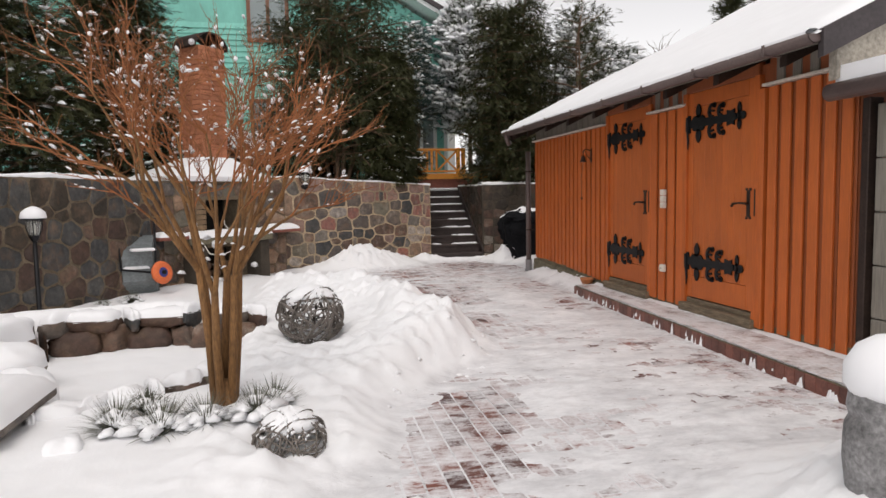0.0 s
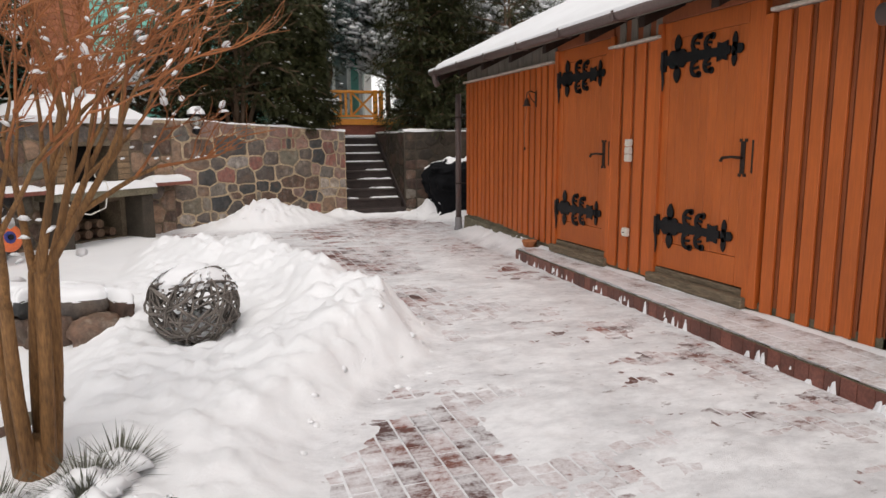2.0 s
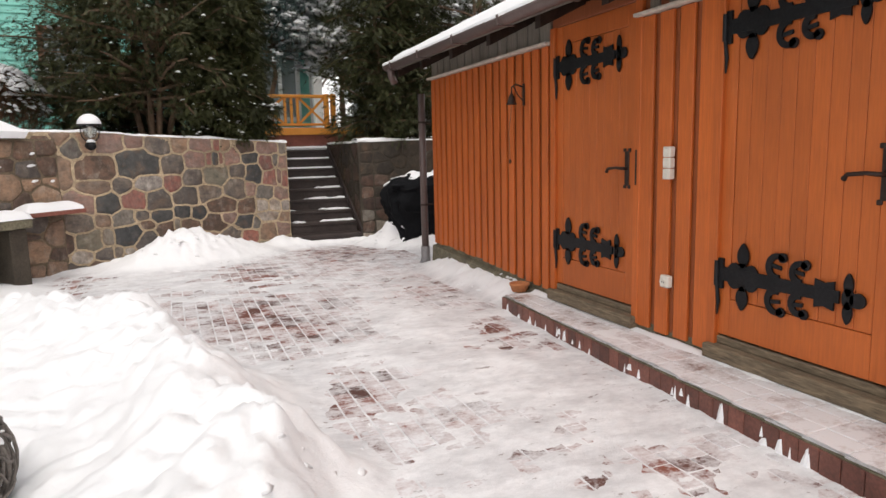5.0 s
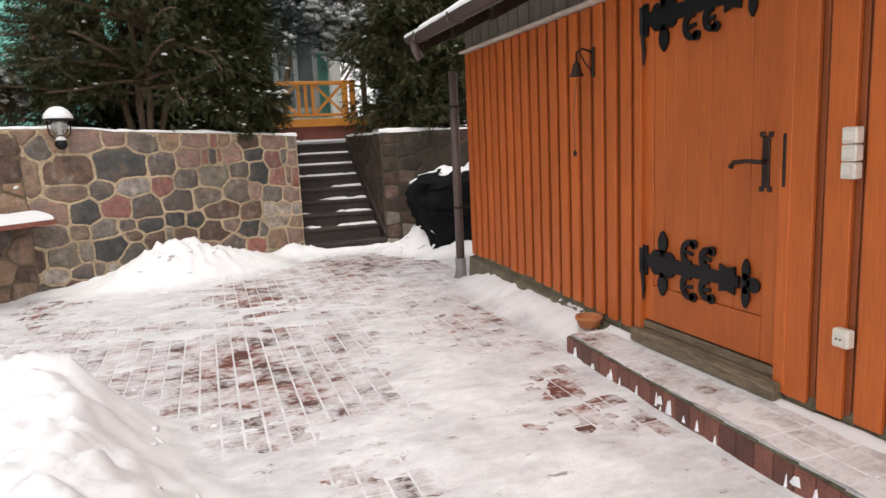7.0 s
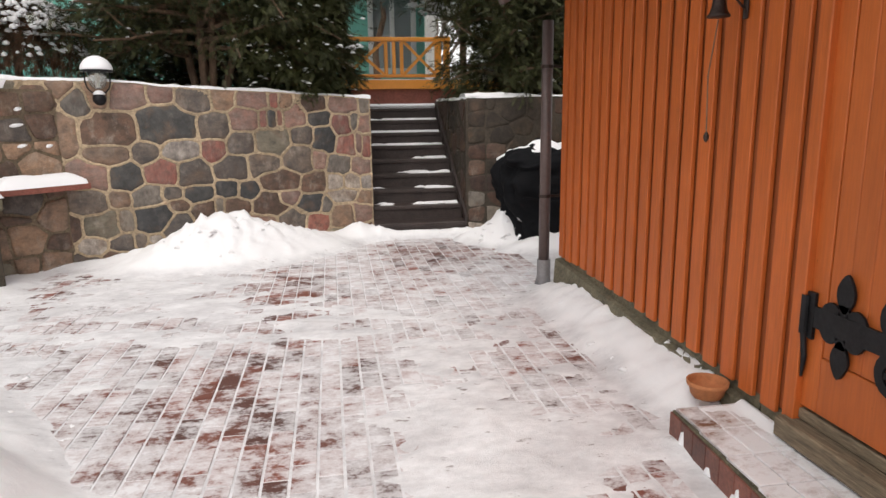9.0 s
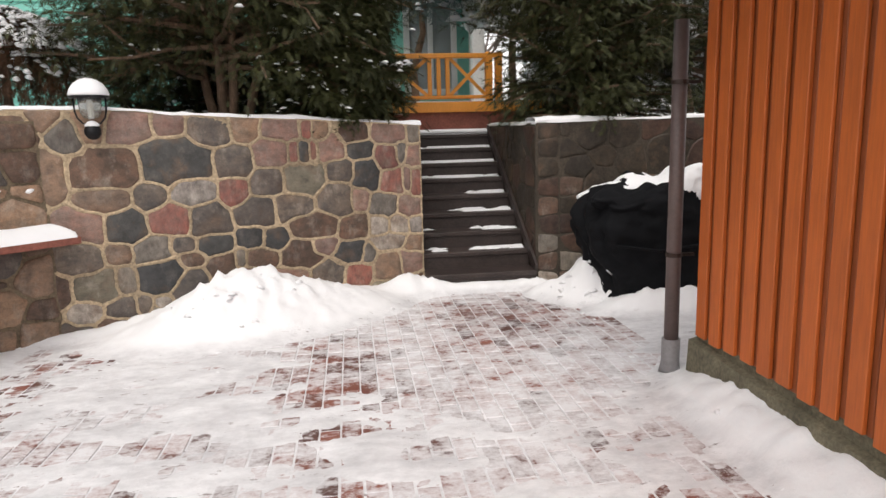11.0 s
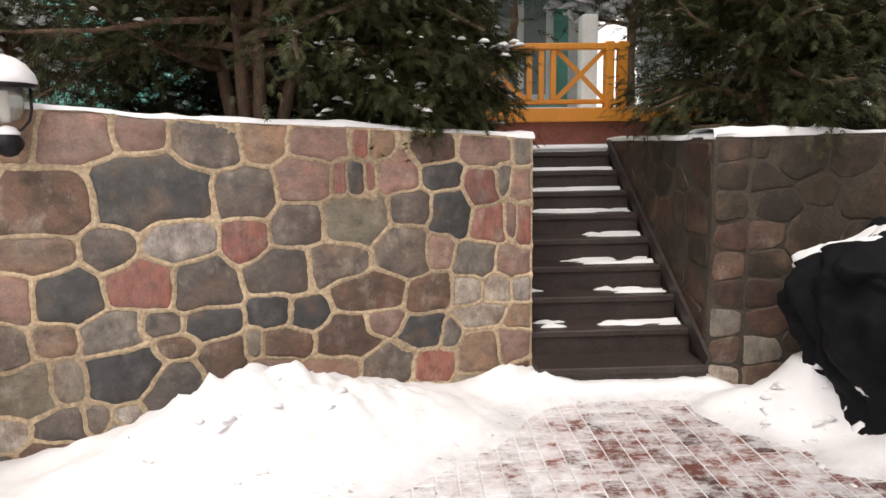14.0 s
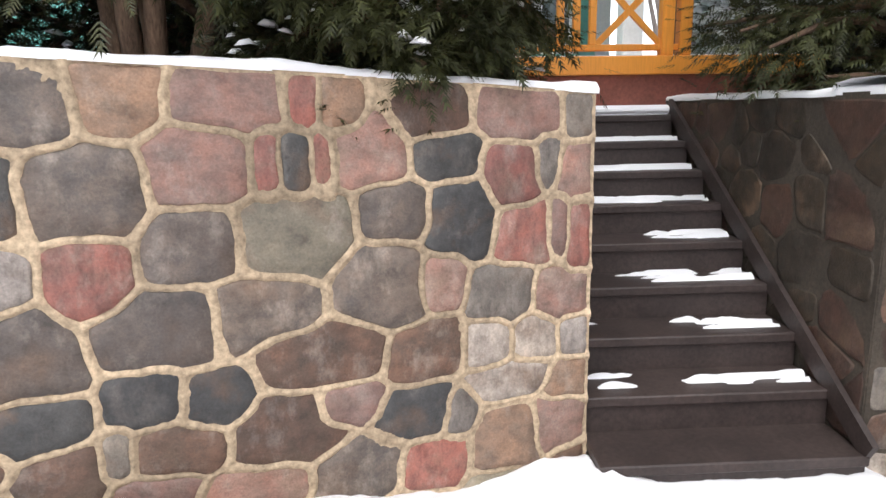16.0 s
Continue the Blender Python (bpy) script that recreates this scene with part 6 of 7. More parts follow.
def pot():
    root = thing("flower_pot", "low round terracotta plant pot at the end of the step", "pot")
    part("pot_body", Geo().lathe([(0.062, 0.0), (0.072, 0.014), (0.084, 0.055), (0.091, 0.058), (0.093, 0.078), (0.085, 0.08), (0.08, 0.06), (0.065, 0.024), (0.02, 0.02)], (3.485, 9.06, 0.12), 28), TERRACOTTA, root, smooth=True)


pot()


# ---- covered barbecue beside the stairs ----
def barbecue():
    root = thing("covered_grill", "barbecue under a black tarpaulin cover with snow in its folds", "grill")
    n, m = 150, 90
    A, B = np.meshgrid(np.linspace(0, 2 * math.pi, n), np.linspace(0, 1, m))
    ca, sa = np.cos(A), np.sin(A)
    q = 3.2
    rad = (np.abs(ca) ** q + np.abs(sa) ** q) ** (-1 / q)
    top = np.clip((B - 0.62) / 0.38, 0, 1)
    shrink = np.sqrt(np.clip(1 - top ** 2, 0, 1)) * (1 + 0.08 * np.sin(B * 3))
    crease = np.abs(np.sin(A * 5 + 4 * B + 3 * fbm(A, B * 3, 1.5, 90, 3)))
    fold = (0.12 * crease - 0.06) * (1 - 0.6 * top) * (0.3 + B) + 0.14 * fbm(A * 1.5, B * 4, 1.6, 91, 4)
    rx, ry = 0.62, 0.36
    tuck = 0.80 + 0.22 * np.clip(B / 0.55, 0, 1)
    PX = 4.27 + rx * rad * ca * shrink * (1 + fold) * tuck
    PY = 13.38 + ry * rad * sa * shrink * (1 + fold)
    hump = 1.02 + 0.16 * np.clip((PX - 3.6), 0, 1) + 0.22 * fbm(PX, PY, 2.4, 92, 3)
    PZ = np.where(B < 0.62, B / 0.62 * 0.82, 0.82 + (hump - 0.82) * np.sin(top * math.pi / 2)) + 0.03 * fold
    P = np.stack([PX, PY, PZ], -1)
    ii = np.arange(n * m).reshape(m, n)
    quads = np.stack([ii[:-1, :-1], ii[:-1, 1:], ii[1:, 1:], ii[1:, :-1]], -1).reshape(-1, 4)
    ob = new("cover", bulk_mesh("cover", P.reshape(-1, 3), quads, TARP, True))
    ob.parent = root
    # snow resting where the cover is flat enough
    keep = np.clip(top * 1.15 - 0.50 + 1.6 * fbm(PX, PY * 1.5 + PZ, 2.2, 93, 4), 0, 1)
    S = P.copy()
    S[..., 2] += keep * 0.055 - 0.02 * (1 - np.clip(keep * 8, 0, 1))
    S[..., :2] = np.array([4.25, 13.38]) + (S[..., :2] - np.array([4.25, 13.38])) * (1 - 0.03 * (1 - np.clip(keep * 8, 0, 1)))[..., None]
    S[..., :2] += (S[..., :2] - np.array([4.25, 13.38])) * 0.03 * np.clip(keep * 4, 0, 1)[..., None]
    quads = quads[keep.reshape(-1)[quads].max(1) > 0.01]
    ob = new("snow_patch", bulk_mesh("snow_patch", S.reshape(-1, 3), quads, SNOW, True))
    ob.parent = root
    part("cover_strap", Geo().tube([(3.75, 12.98, 0.55), (4.1, 12.94, 0.5), (4.6, 12.97, 0.54)], 0.012, 6), TARP, root)


barbecue()


# ---- wheelbarrow tipped up against the hearth ----
def wheelbarrow():
    at = Matrix.Translation((-2.66, 10.62, 0.02)) @ Matrix.Rotation(radians(24), 4, "Z")
    root = thing("wheelbarrow", "grey metal wheelbarrow with an orange wheel standing tipped up", "wheelbarrow", at=at)
    tilt = Matrix.Rotation(radians(-12), 4, "X")
    lo = [(-0.30, 0.0, 0.0), (0.30, 0.0, 0.0), (0.30, 0.0, 0.86), (-0.30, 0.0, 0.86)]
    hi = [(-0.20, -0.24, 0.18), (0.20, -0.24, 0.18), (0.20, -0.26, 0.62), (-0.20, -0.26, 0.62)]
    v = [tilt @ Vector(p) for p in lo + hi]
    inner = [tilt @ (Vector(p) * 0.97 + Vector((0, 0.012, 0.012))) for p in lo + hi]
    f = [(4, 5, 6, 7), (0, 1, 5, 4), (1, 2, 6, 5), (2, 3, 7, 6), (3, 0, 4, 7)]
    tray = part("tray", Geo().add([tuple(p) for p in v + inner], f + [tuple(i + 8 for i in q[::-1]) for q in f] + [(0, 8, 9, 1), (1, 9, 10, 2), (2, 10, 11, 3), (3, 11, 8, 0)]), ZINC, root, "grey metal tray")
    part("tray_rim", Geo().tube([tilt @ Vector(p) for p in lo + lo[:1]], 0.012, 8), ZINC, tray)
    wheel = part("wheel", Geo().lathe([(0.03, -0.06), (0.03, 0.06)], sides=14, m=tilt @ Matrix.Translation((0.27, -0.42, 0.26)) @ Matrix.Rotation(radians(90), 4, "X") @ Matrix.Rotation(radians(25), 4, "Y")), IRON, root)
    wm = Matrix.Translation((0.27, -0.42, 0.26)) @ Matrix.Rotation(radians(90), 4, "X") @ Matrix.Rotation(radians(25), 4, "Y")
    part("tyre", Geo().lathe([(0.10, -0.045), (0.15, -0.055), (0.195, -0.04), (0.21, 0.0), (0.195, 0.04), (0.15, 0.055), (0.10, 0.045)], sides=28, m=tilt @ wm @ Matrix.Scale(0.78, 4)), TYRE_ORANGE, wheel, "orange tyre", True)
    part("rim", Geo().lathe([(0.03, -0.05), (0.08, -0.052), (0.105, -0.035), (0.105, 0.035), (0.08, 0.052), (0.03, 0.05)], sides=24, m=tilt @ wm @ Matrix.Scale(0.78, 4)), RIM_BLUE, wheel, "dark blue rim", True)
    for s in (-1, 1):
        part("frame_tube", Geo().tube([tilt @ Vector(p) for p in ((0.27 + 0.07 * s, -0.42, 0.26), (0.22 * s, -0.30, 0.35), (0.24 * s, -0.32, 0.7), (0.30 * s, -0.12, 1.08))], 0.016, 8), IRON, root, "dark steel frame tube", True)
    part("snow_patch", Geo().box((-0.1, -0.3, 0.645), (0.22, -0.14, 0.685), 0.018), SNOW, root)
    drape(root, -0.2, 0.16, -0.2, -0.04, 0.40, 0.05, 8, "snow_patch", 16, 10)


wheelbarrow()


# ---- woven willow balls ----
def willow_ball(x, y, z, r, seed, cap):
    root = thing("willow_ball", "grey woven willow garden ball with a cap of snow", "garden ball", "willow balls")
    rng = np.random.RandomState(seed)
    g = Geo()
    snows = []
    for i in range(74):
        ax = Vector(rng.normal(size=3)).normalized()
        a = ax.orthogonal().normalized()
        b = ax.cross(a)
        off = rng.uniform(-0.75, 0.75)
        rr = math.sqrt(1 - off * off)
        start, arc = rng.uniform(0, 6.28), rng.uniform(2.2, 5.5)
        k = 16
        pts = []
        wob = rng.uniform(0.9, 1.06)
        for j in range(k):
            t = start + arc * j / (k - 1)
            p = (ax * off + (a * math.cos(t) + b * math.sin(t)) * rr) * r * (wob + 0.03 * math.sin(3 * t))
            p.z = max(p.z * 0.92, -r * 0.88)
            pts.append((x + p.x, y + p.y, z + p.z))
        g.tube(pts, r * rng.uniform(0.017, 0.031), 5)
        snows += [(p, Vector(pts[j + 1]) - Vector(p)) for j, p in enumerate(pts[:-1]) if p[2] > z + r * rng.uniform(0.25, 0.9)]
    part("weave", g, WICKER, root, "grey interlaced willow rods", True)
    k = len(snows)
    ob = new("weave_snow", scatter("weave_snow", BLOB_V, BLOB_F, np.array([p for p, d in snows]) + (0, 0, 0.004), np.array([d for p, d in snows]), np.tile((0.02, 0.01, 1.0), (k, 1)), r * rng.uniform(0.08, 0.2, k), SNOW, True))
    ob.parent = root
    tagged(ob, "crumbs of snow lying on the rods", kind="stuff")
    n, m = 40, 18
    A, B = np.meshgrid(np.linspace(0, 2 * math.pi, n), np.linspace(0, 1, m))
    lim = 0.98 + cap * (0.25 * fbm(np.cos(A) * 1.5, np.sin(A) * 1.5, 1.3, seed + 5, 4))
    th = B * lim
    R = r * (1.0 + 0.07 * np.clip(1 - B * 1.05, 0, 1) ** 0.6 * cap + 0.02 * fbm(A * 2, B * 5, 1.5, seed, 3) - 0.12 * np.clip((B - 0.82) / 0.18, 0, 1))
    P = np.stack([x + R * np.sin(th) * np.cos(A), y + R * np.sin(th) * np.sin(A), z + 0.95 * R * np.cos(th)], -1)
    ii = np.arange(n * m).reshape(m, n)
    q = np.stack([ii[:-1, :-1], ii[1:, :-1], ii[1:, 1:], ii[:-1, 1:]], -1).reshape(-1, 4)
    ob = new("snow_cap", bulk_mesh("snow_cap", P.reshape(-1, 3), q, SNOW, True))
    ob.parent = root


willow_ball(-0.27, 6.55, 0.31, 0.29, 3, 0.7)
willow_ball(-0.41, 4.03, 0.10, 0.185, 7, 0.9)


# ---- rocks of the garden bed ----
def rock(x, y, z, sx, sy, sz, seed, col, snow=0.06, group="bed rocks", label="rounded fieldstone edging the garden bed, topped with snow"):
    root = thing("garden_rock", label, "rock", group)
    n, m = 26, 14
    A, B = np.meshgrid(np.linspace(0, 2 * math.pi, n + 1)[:-1], np.linspace(0, math.pi, m))
    q = 4.5
    rad = (np.abs(np.cos(A)) ** q + np.abs(np.sin(A)) ** q) ** (-1 / q)
    w = np.sin(B) ** 0.5
    bumpy = 1 + 0.3 * fbm(np.cos(A) * w * 2, np.sin(A) * w * 2 + B, 1.2, seed, 3)
    turn = seed * 1.7
    lx, ly = sx * rad * np.cos(A) * w * bumpy, sy * rad * np.sin(A) * w * bumpy
    P = np.stack([x + lx * math.cos(turn) - ly * math.sin(turn) * 0.6, y + ly * math.cos(turn) * 0 + ly + lx * math.sin(turn) * 0.15, z + sz * (0.5 + 0.5 * np.cos(B) * bumpy)], -1)
    ii = np.arange(n * m).reshape(m, n)
    jj = np.roll(ii, -1, 1)
    quads = np.stack([ii[:-1], ii[1:], jj[1:], jj[:-1]], -1).reshape(-1, 4)
    ob = new("rock_body", bulk_mesh("rock_body", P.reshape(-1, 3), quads, STONE[col], True))
    ob.parent = root
    if snow:
        k = 6
        S = P[:k].copy()
        c = np.array([x, y, 0])
        grow = np.linspace(0, 1, k)[:, None]
        S[..., 2] += snow * np.sqrt(np.clip(1.02 - grow ** 2, 0, 1)) * (1 + 0.3 * fbm(S[..., 0], S[..., 1], 3, seed, 2)) - 0.012 * (grow > 0.98)
        S[..., :2] = c[:2] + (S[..., :2] - c[:2]) * (1.0 + 0.05 * (grow[..., None] < 0.9))
        i2 = np.arange(n * k).reshape(k, n)
        j2 = np.roll(i2, -1, 1)
        ob = new("snow_cap", bulk_mesh("snow_cap", S.reshape(-1, 3), np.stack([i2[:-1], i2[1:], j2[1:], j2[:-1]], -1).reshape(-1, 4), SNOW, True))
        ob.parent = root


rr = random.Random(5)
for i in range(8):
    t = i / 7
    x, y = -2.85 + 1.95 * t, 6.75 + 0.35 * math.sin(t * 2.6)
    rock(x, y, -0.05, rr.uniform(0.17, 0.24), 0.14, rr.uniform(0.24, 0.3), i, rr.choice("NBDBN"), 0.0)
    rock(x + 0.12, y + 0.04, 0.18, rr.uniform(0.15, 0.22), 0.13, rr.uniform(0.16, 0.21), i + 20, rr.choice("BNNDK"), 0.025)
for i, (x, y, s) in enumerate(((-2.75, 6.45, 0.30), (-2.50, 5.75, 0.36), (-2.08, 5.22, 0.27))):
    rock(x, y, -0.04, s, s * 0.85, 0.40 - 0.08 * i, 40 + i, "BOB"[i], 0.10, label="large fieldstone boulder capped with thick snow")
for i in range(7):
    t = i / 6
    rock(-1.85 + 0.85 * t, 4.60 + 0.85 * t ** 1.4, 0.0, 0.14, 0.10, 0.20, 60 + i, "OBOBDBO"[i], 0.015)
rock(-1.50, 4.10, 0.05, 0.09, 0.085, 0.11, 74, "G", 0.045, label="small round stone under a snow cap")


def slab():
    root = thing("stone_bench", "dark stone slab bench with thick snow on it", "bench")
    part("slab", Geo().box((-2.75, 4.10, 0.20), (-1.80, 4.92, 0.26), 0.012), STONE["D"], root, "dark flat stone slab")
    part("support", Geo().box((-2.6, 4.22, -0.05), (-2.0, 4.8, 0.20), 0.02), STONE["B"], root)
    drape(root, -2.76, -1.79, 4.09, 4.93, 0.26, 0.12, 14)


slab()


def figure():
    """Weathered cast-stone garden figure, a plain rounded shape, half buried in snow."""
    x, y = 1.74, 2.53
    g = Geo().lathe([(0.133, -0.050), (0.156, 0.328), (0.148, 0.398), (0.133, 0.461), (0.117, 0.492), (0.133, 0.531), (0.133, 0.578), (0.125, 0.632), (0.078, 0.679), (0.016, 0.695)], (x, y, 0.05), 22)
    v = np.concatenate(g.v)
    v[:, 0] += 0.03 * fbm(v[:, 2] * 6, v[:, 1] * 6, 1.0, 5, 3)
    v[:, 1] += 0.05 * fbm(v[:, 0] * 6, v[:, 2] * 6, 1.0, 6, 3)
    g.v = [v]
    ob = part("garden_statue", g, STATUE, None, "weathered grey cast-stone garden statue in the snow", True)
    ob["category"] = "statue"
    cap = Geo().lathe([(0.133, 0.570), (0.156, 0.609), (0.156, 0.679), (0.117, 0.749), (0.062, 0.784), (0.008, 0.796)], (x, y, 0.05), 26)
    tagged(part("statue_snow_cap", cap, SNOW, None, "round cap of snow on the statue", True), category="snow")


figure()


# ---- plants ----
def spray(kind):
    """A twig end: flat feathery fan for thuja, drooping brush for spruce, upright tuft of needles for pine."""
    rng = np.random.RandomState(2)
    v, f = [], []

    def leaf(p, d, w, length, lift):
        d = np.array(d) / np.linalg.norm(d)
        s = np.cross(d, (0, 0, 1.0)) if abs(d[2]) < 0.9 else np.array((1.0, 0, 0))
        s = s / np.linalg.norm(s) * w
        k = len(v)
        p = np.array(p, float)
        v.extend([p - s * 0.5, p + s * 0.5, p + d * length + (0, 0, lift)])
        f.append((k, k + 1, k + 2))

    if kind == "thuja":
        for i in range(5):
            t = 0.15 + 0.17 * i
            for s in (1, -1):
                leaf((t, 0, -0.12 * t * t), (0.8, 0.75 * s * (1 - 0.4 * t), rng.uniform(-0.25, 0.15)), 0.075, 0.42 * (1 - 0.35 * t), rng.uniform(-0.12, 0.04))
        leaf((0.7, 0, -0.08), (1, 0, -0.2), 0.1, 0.35, -0.05)
    elif kind == "pine":
        for i in range(13):
            a, e = rng.uniform(0, 6.28), rng.uniform(0.25, 1.25)
            leaf((0.25 * (i % 3), 0, 0), (math.cos(e) + 0.35, math.cos(a) * math.sin(e), math.sin(a) * math.sin(e)), 0.055, rng.uniform(0.5, 0.8), 0.0)
    else:
        for i in range(12):
            t = i / 12
            a = rng.uniform(0, 6.28)
            leaf((t * 0.8, 0, 0), (0.55, 0.8 * math.cos(a), 0.7 * math.sin(a)), 0.05, 0.30, 0.0)
    return np.array(v), np.array(f)


SPRAYS = {k: spray(k) for k in ("thuja", "pine", "spruce")}


def limb_path(p, d, length, k, rng, droop, wander=0.12):
    pts = [Vector(p)]
    d = Vector(d).normalized()
    for i in range(k):
        d = (d + Vector(rng.normal(size=3)) * wander + Vector((0, 0, -droop))).normalized()
        pts.append(pts[-1] + d * length / k)
    return pts


def conifer(name, label, x, y, z0, height, radius, seed, kind, mat, limbs=90, per=46, low=0.12, stems=1, size=0.26, snow=0.12, shape=0.75, droop=0.03, rise=0.25, bare=0.0, spread=0.25, trunk_r=0.07, waist=9.0):
    """Trunk, limbs and a crown of many sprays that follow the limbs; bare: inner part of each limb with no foliage."""
    rng = np.random.RandomState(seed)
    root = thing(name, label, "tree", "garden conifers")
    trunk, wood = Geo(), Geo()
    pos, axis, ups, sz = [], [], [], []
    lines = []
    for s in range(stems):
        a = 6.28 * s / max(1, stems) + rng.uniform(0, 1)
        lean = spread * (0.25 if stems == 1 else 1.0)
        top = Vector((x + math.cos(a) * lean * (stems > 1) * 1.6, y + math.sin(a) * lean * (stems > 1), z0 + height * rng.uniform(0.88, 1.0)))
        foot = Vector((x + math.cos(a) * 0.10 * (stems > 1), y + math.sin(a) * 0.10 * (stems > 1), z0 - 0.1))
        k = 8
        pts = [foot.lerp(top, i / k) + Vector((rng.normal() * 0.04, rng.normal() * 0.04, 0)) * (i > 0) + Vector((math.cos(a), math.sin(a), 0)) * 0.12 * math.sin(i / k * 3.1) * (stems > 1) for i in range(k + 1)]
        trunk.tube(pts, [trunk_r * (1 - 0.85 * i / k) for i in range(k + 1)], 9)
        lines.append(pts)
    for i in range(limbs):
        pts = lines[i % len(lines)]
        t = low + (1 - low) * (i + rng.uniform(0, 1)) / limbs
        j = min(int(t * 8), 7)
        p = pts[j].lerp(pts[j + 1], t * 8 - j)
        a = i * 2.4 + rng.uniform(-0.5, 0.5)
        prof = (1 - ((t - low) / (1 - low)) ** 1.25) ** shape if t > low + 0.08 else 0.8 + 0.2 * (t - low) / 0.08
        length = radius * (0.12 + 0.88 * prof) * rng.uniform(0.72, 1.12)
        if p.z < z0 + 0.8:
            length = min(max(length, waist * 0.75) if waist < 1 else length, waist)
        lp = limb_path(p, (math.cos(a), math.sin(a), rise + 0.5 * t * rise + rng.uniform(-0.12, 0.12)), length, 5, rng, droop)
        wood.tube(lp, [0.022 * (0.4 + prof) * (1 - 0.8 * q / 5) + 0.003 for q in range(6)], 5, False)
        n = max(4, int(per * (0.3 + length / radius)))
        for _ in range(n):
            s = bare + (1 - bare) * rng.uniform(0, 1) ** 0.7
            q = min(int(s * 5), 4)
            c = lp[q].lerp(lp[q + 1], s * 5 - q)
            d = (lp[q + 1] - lp[q]).normalized()
            off = Vector(rng.normal(size=3)) * (0.10 + 0.10 * s) * radius * 0.55
            off.z *= 0.7
            if (c + off).z < z0 + (0.10 if math.hypot((c + off).x - x, (c + off).y - y) < 0.42 else 0.0) or (c + off).z < z0 + 0.8 and math.hypot((c + off).x - x, (c + off).y - y) > waist:
                continue
            pos.append(c + off)
            axis.append(d + Vector(rng.normal(size=3)) * 0.55 + off.normalized() * 0.5 + Vector((0, 0, 0.35 if kind == "pine" else -0.15)))
            ups.append((rng.normal() * 0.35, rng.normal() * 0.35, 1.0))
            sz.append(size * rng.uniform(0.6, 1.25))
    part("trunk", trunk, BARK, root, "brown bare trunk", True)
    part("branchwork", wood, BARK, root, kind="stuff")
    tv, tf = SPRAYS[kind]
    ob = new("crown", scatter("crown", tv, tf, pos, axis, ups, sz, mat))
    ob.parent = root
    tagged(ob, "dense evergreen foliage", kind="stuff")
    if snow:
        pos = np.array(pos)
        r = np.hypot(pos[:, 0] - x, pos[:, 1] - y) / radius
        pick = np.where((rng.uniform(size=len(pos)) < snow * (0.35 + r)))[0]
        sp = pos[pick] + np.column_stack([rng.normal(size=(len(pick), 2)) * 0.03, np.full(len(pick), 0.35 * size)])
        ax = np.array(axis)[pick] * (1, 1, 0.25)
        ob = new("crown_snow", scatter("crown_snow", BLOB_V, BLOB_F, sp, ax, np.tile((0.05, 0.02, 1.0), (len(pick), 1)), rng.uniform(0.06, 0.20, len(pick)) * (size / 0.24) * (2.1 if kind == "pine" else 1.0), SNOW, True))
        ob.parent = root
        tagged(ob, "lumps of snow on the branch tips", kind="stuff")
    return root


Z = TERRACE
conifer("thuja_tree", "dark green many-stemmed thuja with bare lower trunks behind the wall", 0.45, 14.85, Z, 4.4, 1.7, 1, "thuja", THUJA, 230, 165, 0.16, 5, 0.125, 0.008, 0.5, 0.06, 0.22, 0.25, 0.5, 0.05)
conifer("thuja_tree", "dark green thuja hanging over the corner of the stone wall", 1.56, 14.5, Z, 3.3, 0.40, 2, "thuja", THUJA, 290, 110, 0.02, 2, 0.125, 0.015, 0.3, 0.10, -0.08, 0.3, 0.08, 0.035, 0.72)
conifer("juniper_bush", "low dark juniper behind the thuja trunks", -0.55, 16.0, Z, 1.5, 0.75, 21, "thuja", THUJA, 70, 60, 0.0, 2, 0.16, 0.05, 0.4, 0.0, 0.3, 0.0)
conifer("juniper_bush", "low dark juniper behind the thuja trunks", 0.45, 16.3, Z, 1.3, 0.7, 22, "thuja", THUJA, 70, 60, 0.0, 2, 0.16, 0.05, 0.4, 0.0, 0.3, 0.0)
conifer("thuja_tree", "very dark thuja behind the retaining wall", 4.35, 15.1, Z, 4.4, 1.05, 3, "thuja", THUJA, 190, 150, 0.02, 2, 0.14, 0.003, 0.5, 0.05, 0.12, 0.1, 0.25, 0.06)
conifer("juniper_tree", "loose dark conifer with sky showing between its branches", 6.0, 15.8, Z, 4.6, 1.25, 4, "thuja", THUJA, 75, 36, 0.10, 3, 0.26, 0.10, 0.5, 0.05, 0.3, 0.3, 0.6, 0.06)
conifer("pine_tree", "dense pine dotted with lumps of snow", 4.15, 18.0, Z, 4.9, 1.25, 5, "pine", PINE, 150, 62, 0.30, 1, 0.20, 0.8, 0.5, 0.0, 0.55, 0.1)
conifer("pine_tree", "dense pine dotted with lumps of snow", 5.7, 18.6, Z, 5.1, 1.45, 6, "pine", PINE, 160, 66, 0.03, 1, 0.21, 0.8, 0.5, 0.0, 0.55, 0.1)
conifer("pine_tree", "dense pine dotted with lumps of snow", 7.4, 18.2, Z, 4.5, 1.4, 7, "pine", PINE, 140, 60, 0.03, 1, 0.21, 0.8, 0.5, 0.0, 0.55, 0.1)
conifer("pine_tree", "dense pine dotted with lumps of snow", 9.2, 19.5, Z, 4.2, 1.4, 17, "pine", PINE, 110, 50, 0.03, 1, 0.22, 0.8, 0.5, 0.0, 0.55, 0.1)
conifer("spruce_tree", "blue-green spruce heavy with snow beside the house", 2.75, 18.3, Z, 4.3, 1.0, 8, "spruce", BLUE_SPRUCE, 90, 50, 0.46, 1, 0.26, 0.5, 0.7, 0.02, 0.1, 0.1)
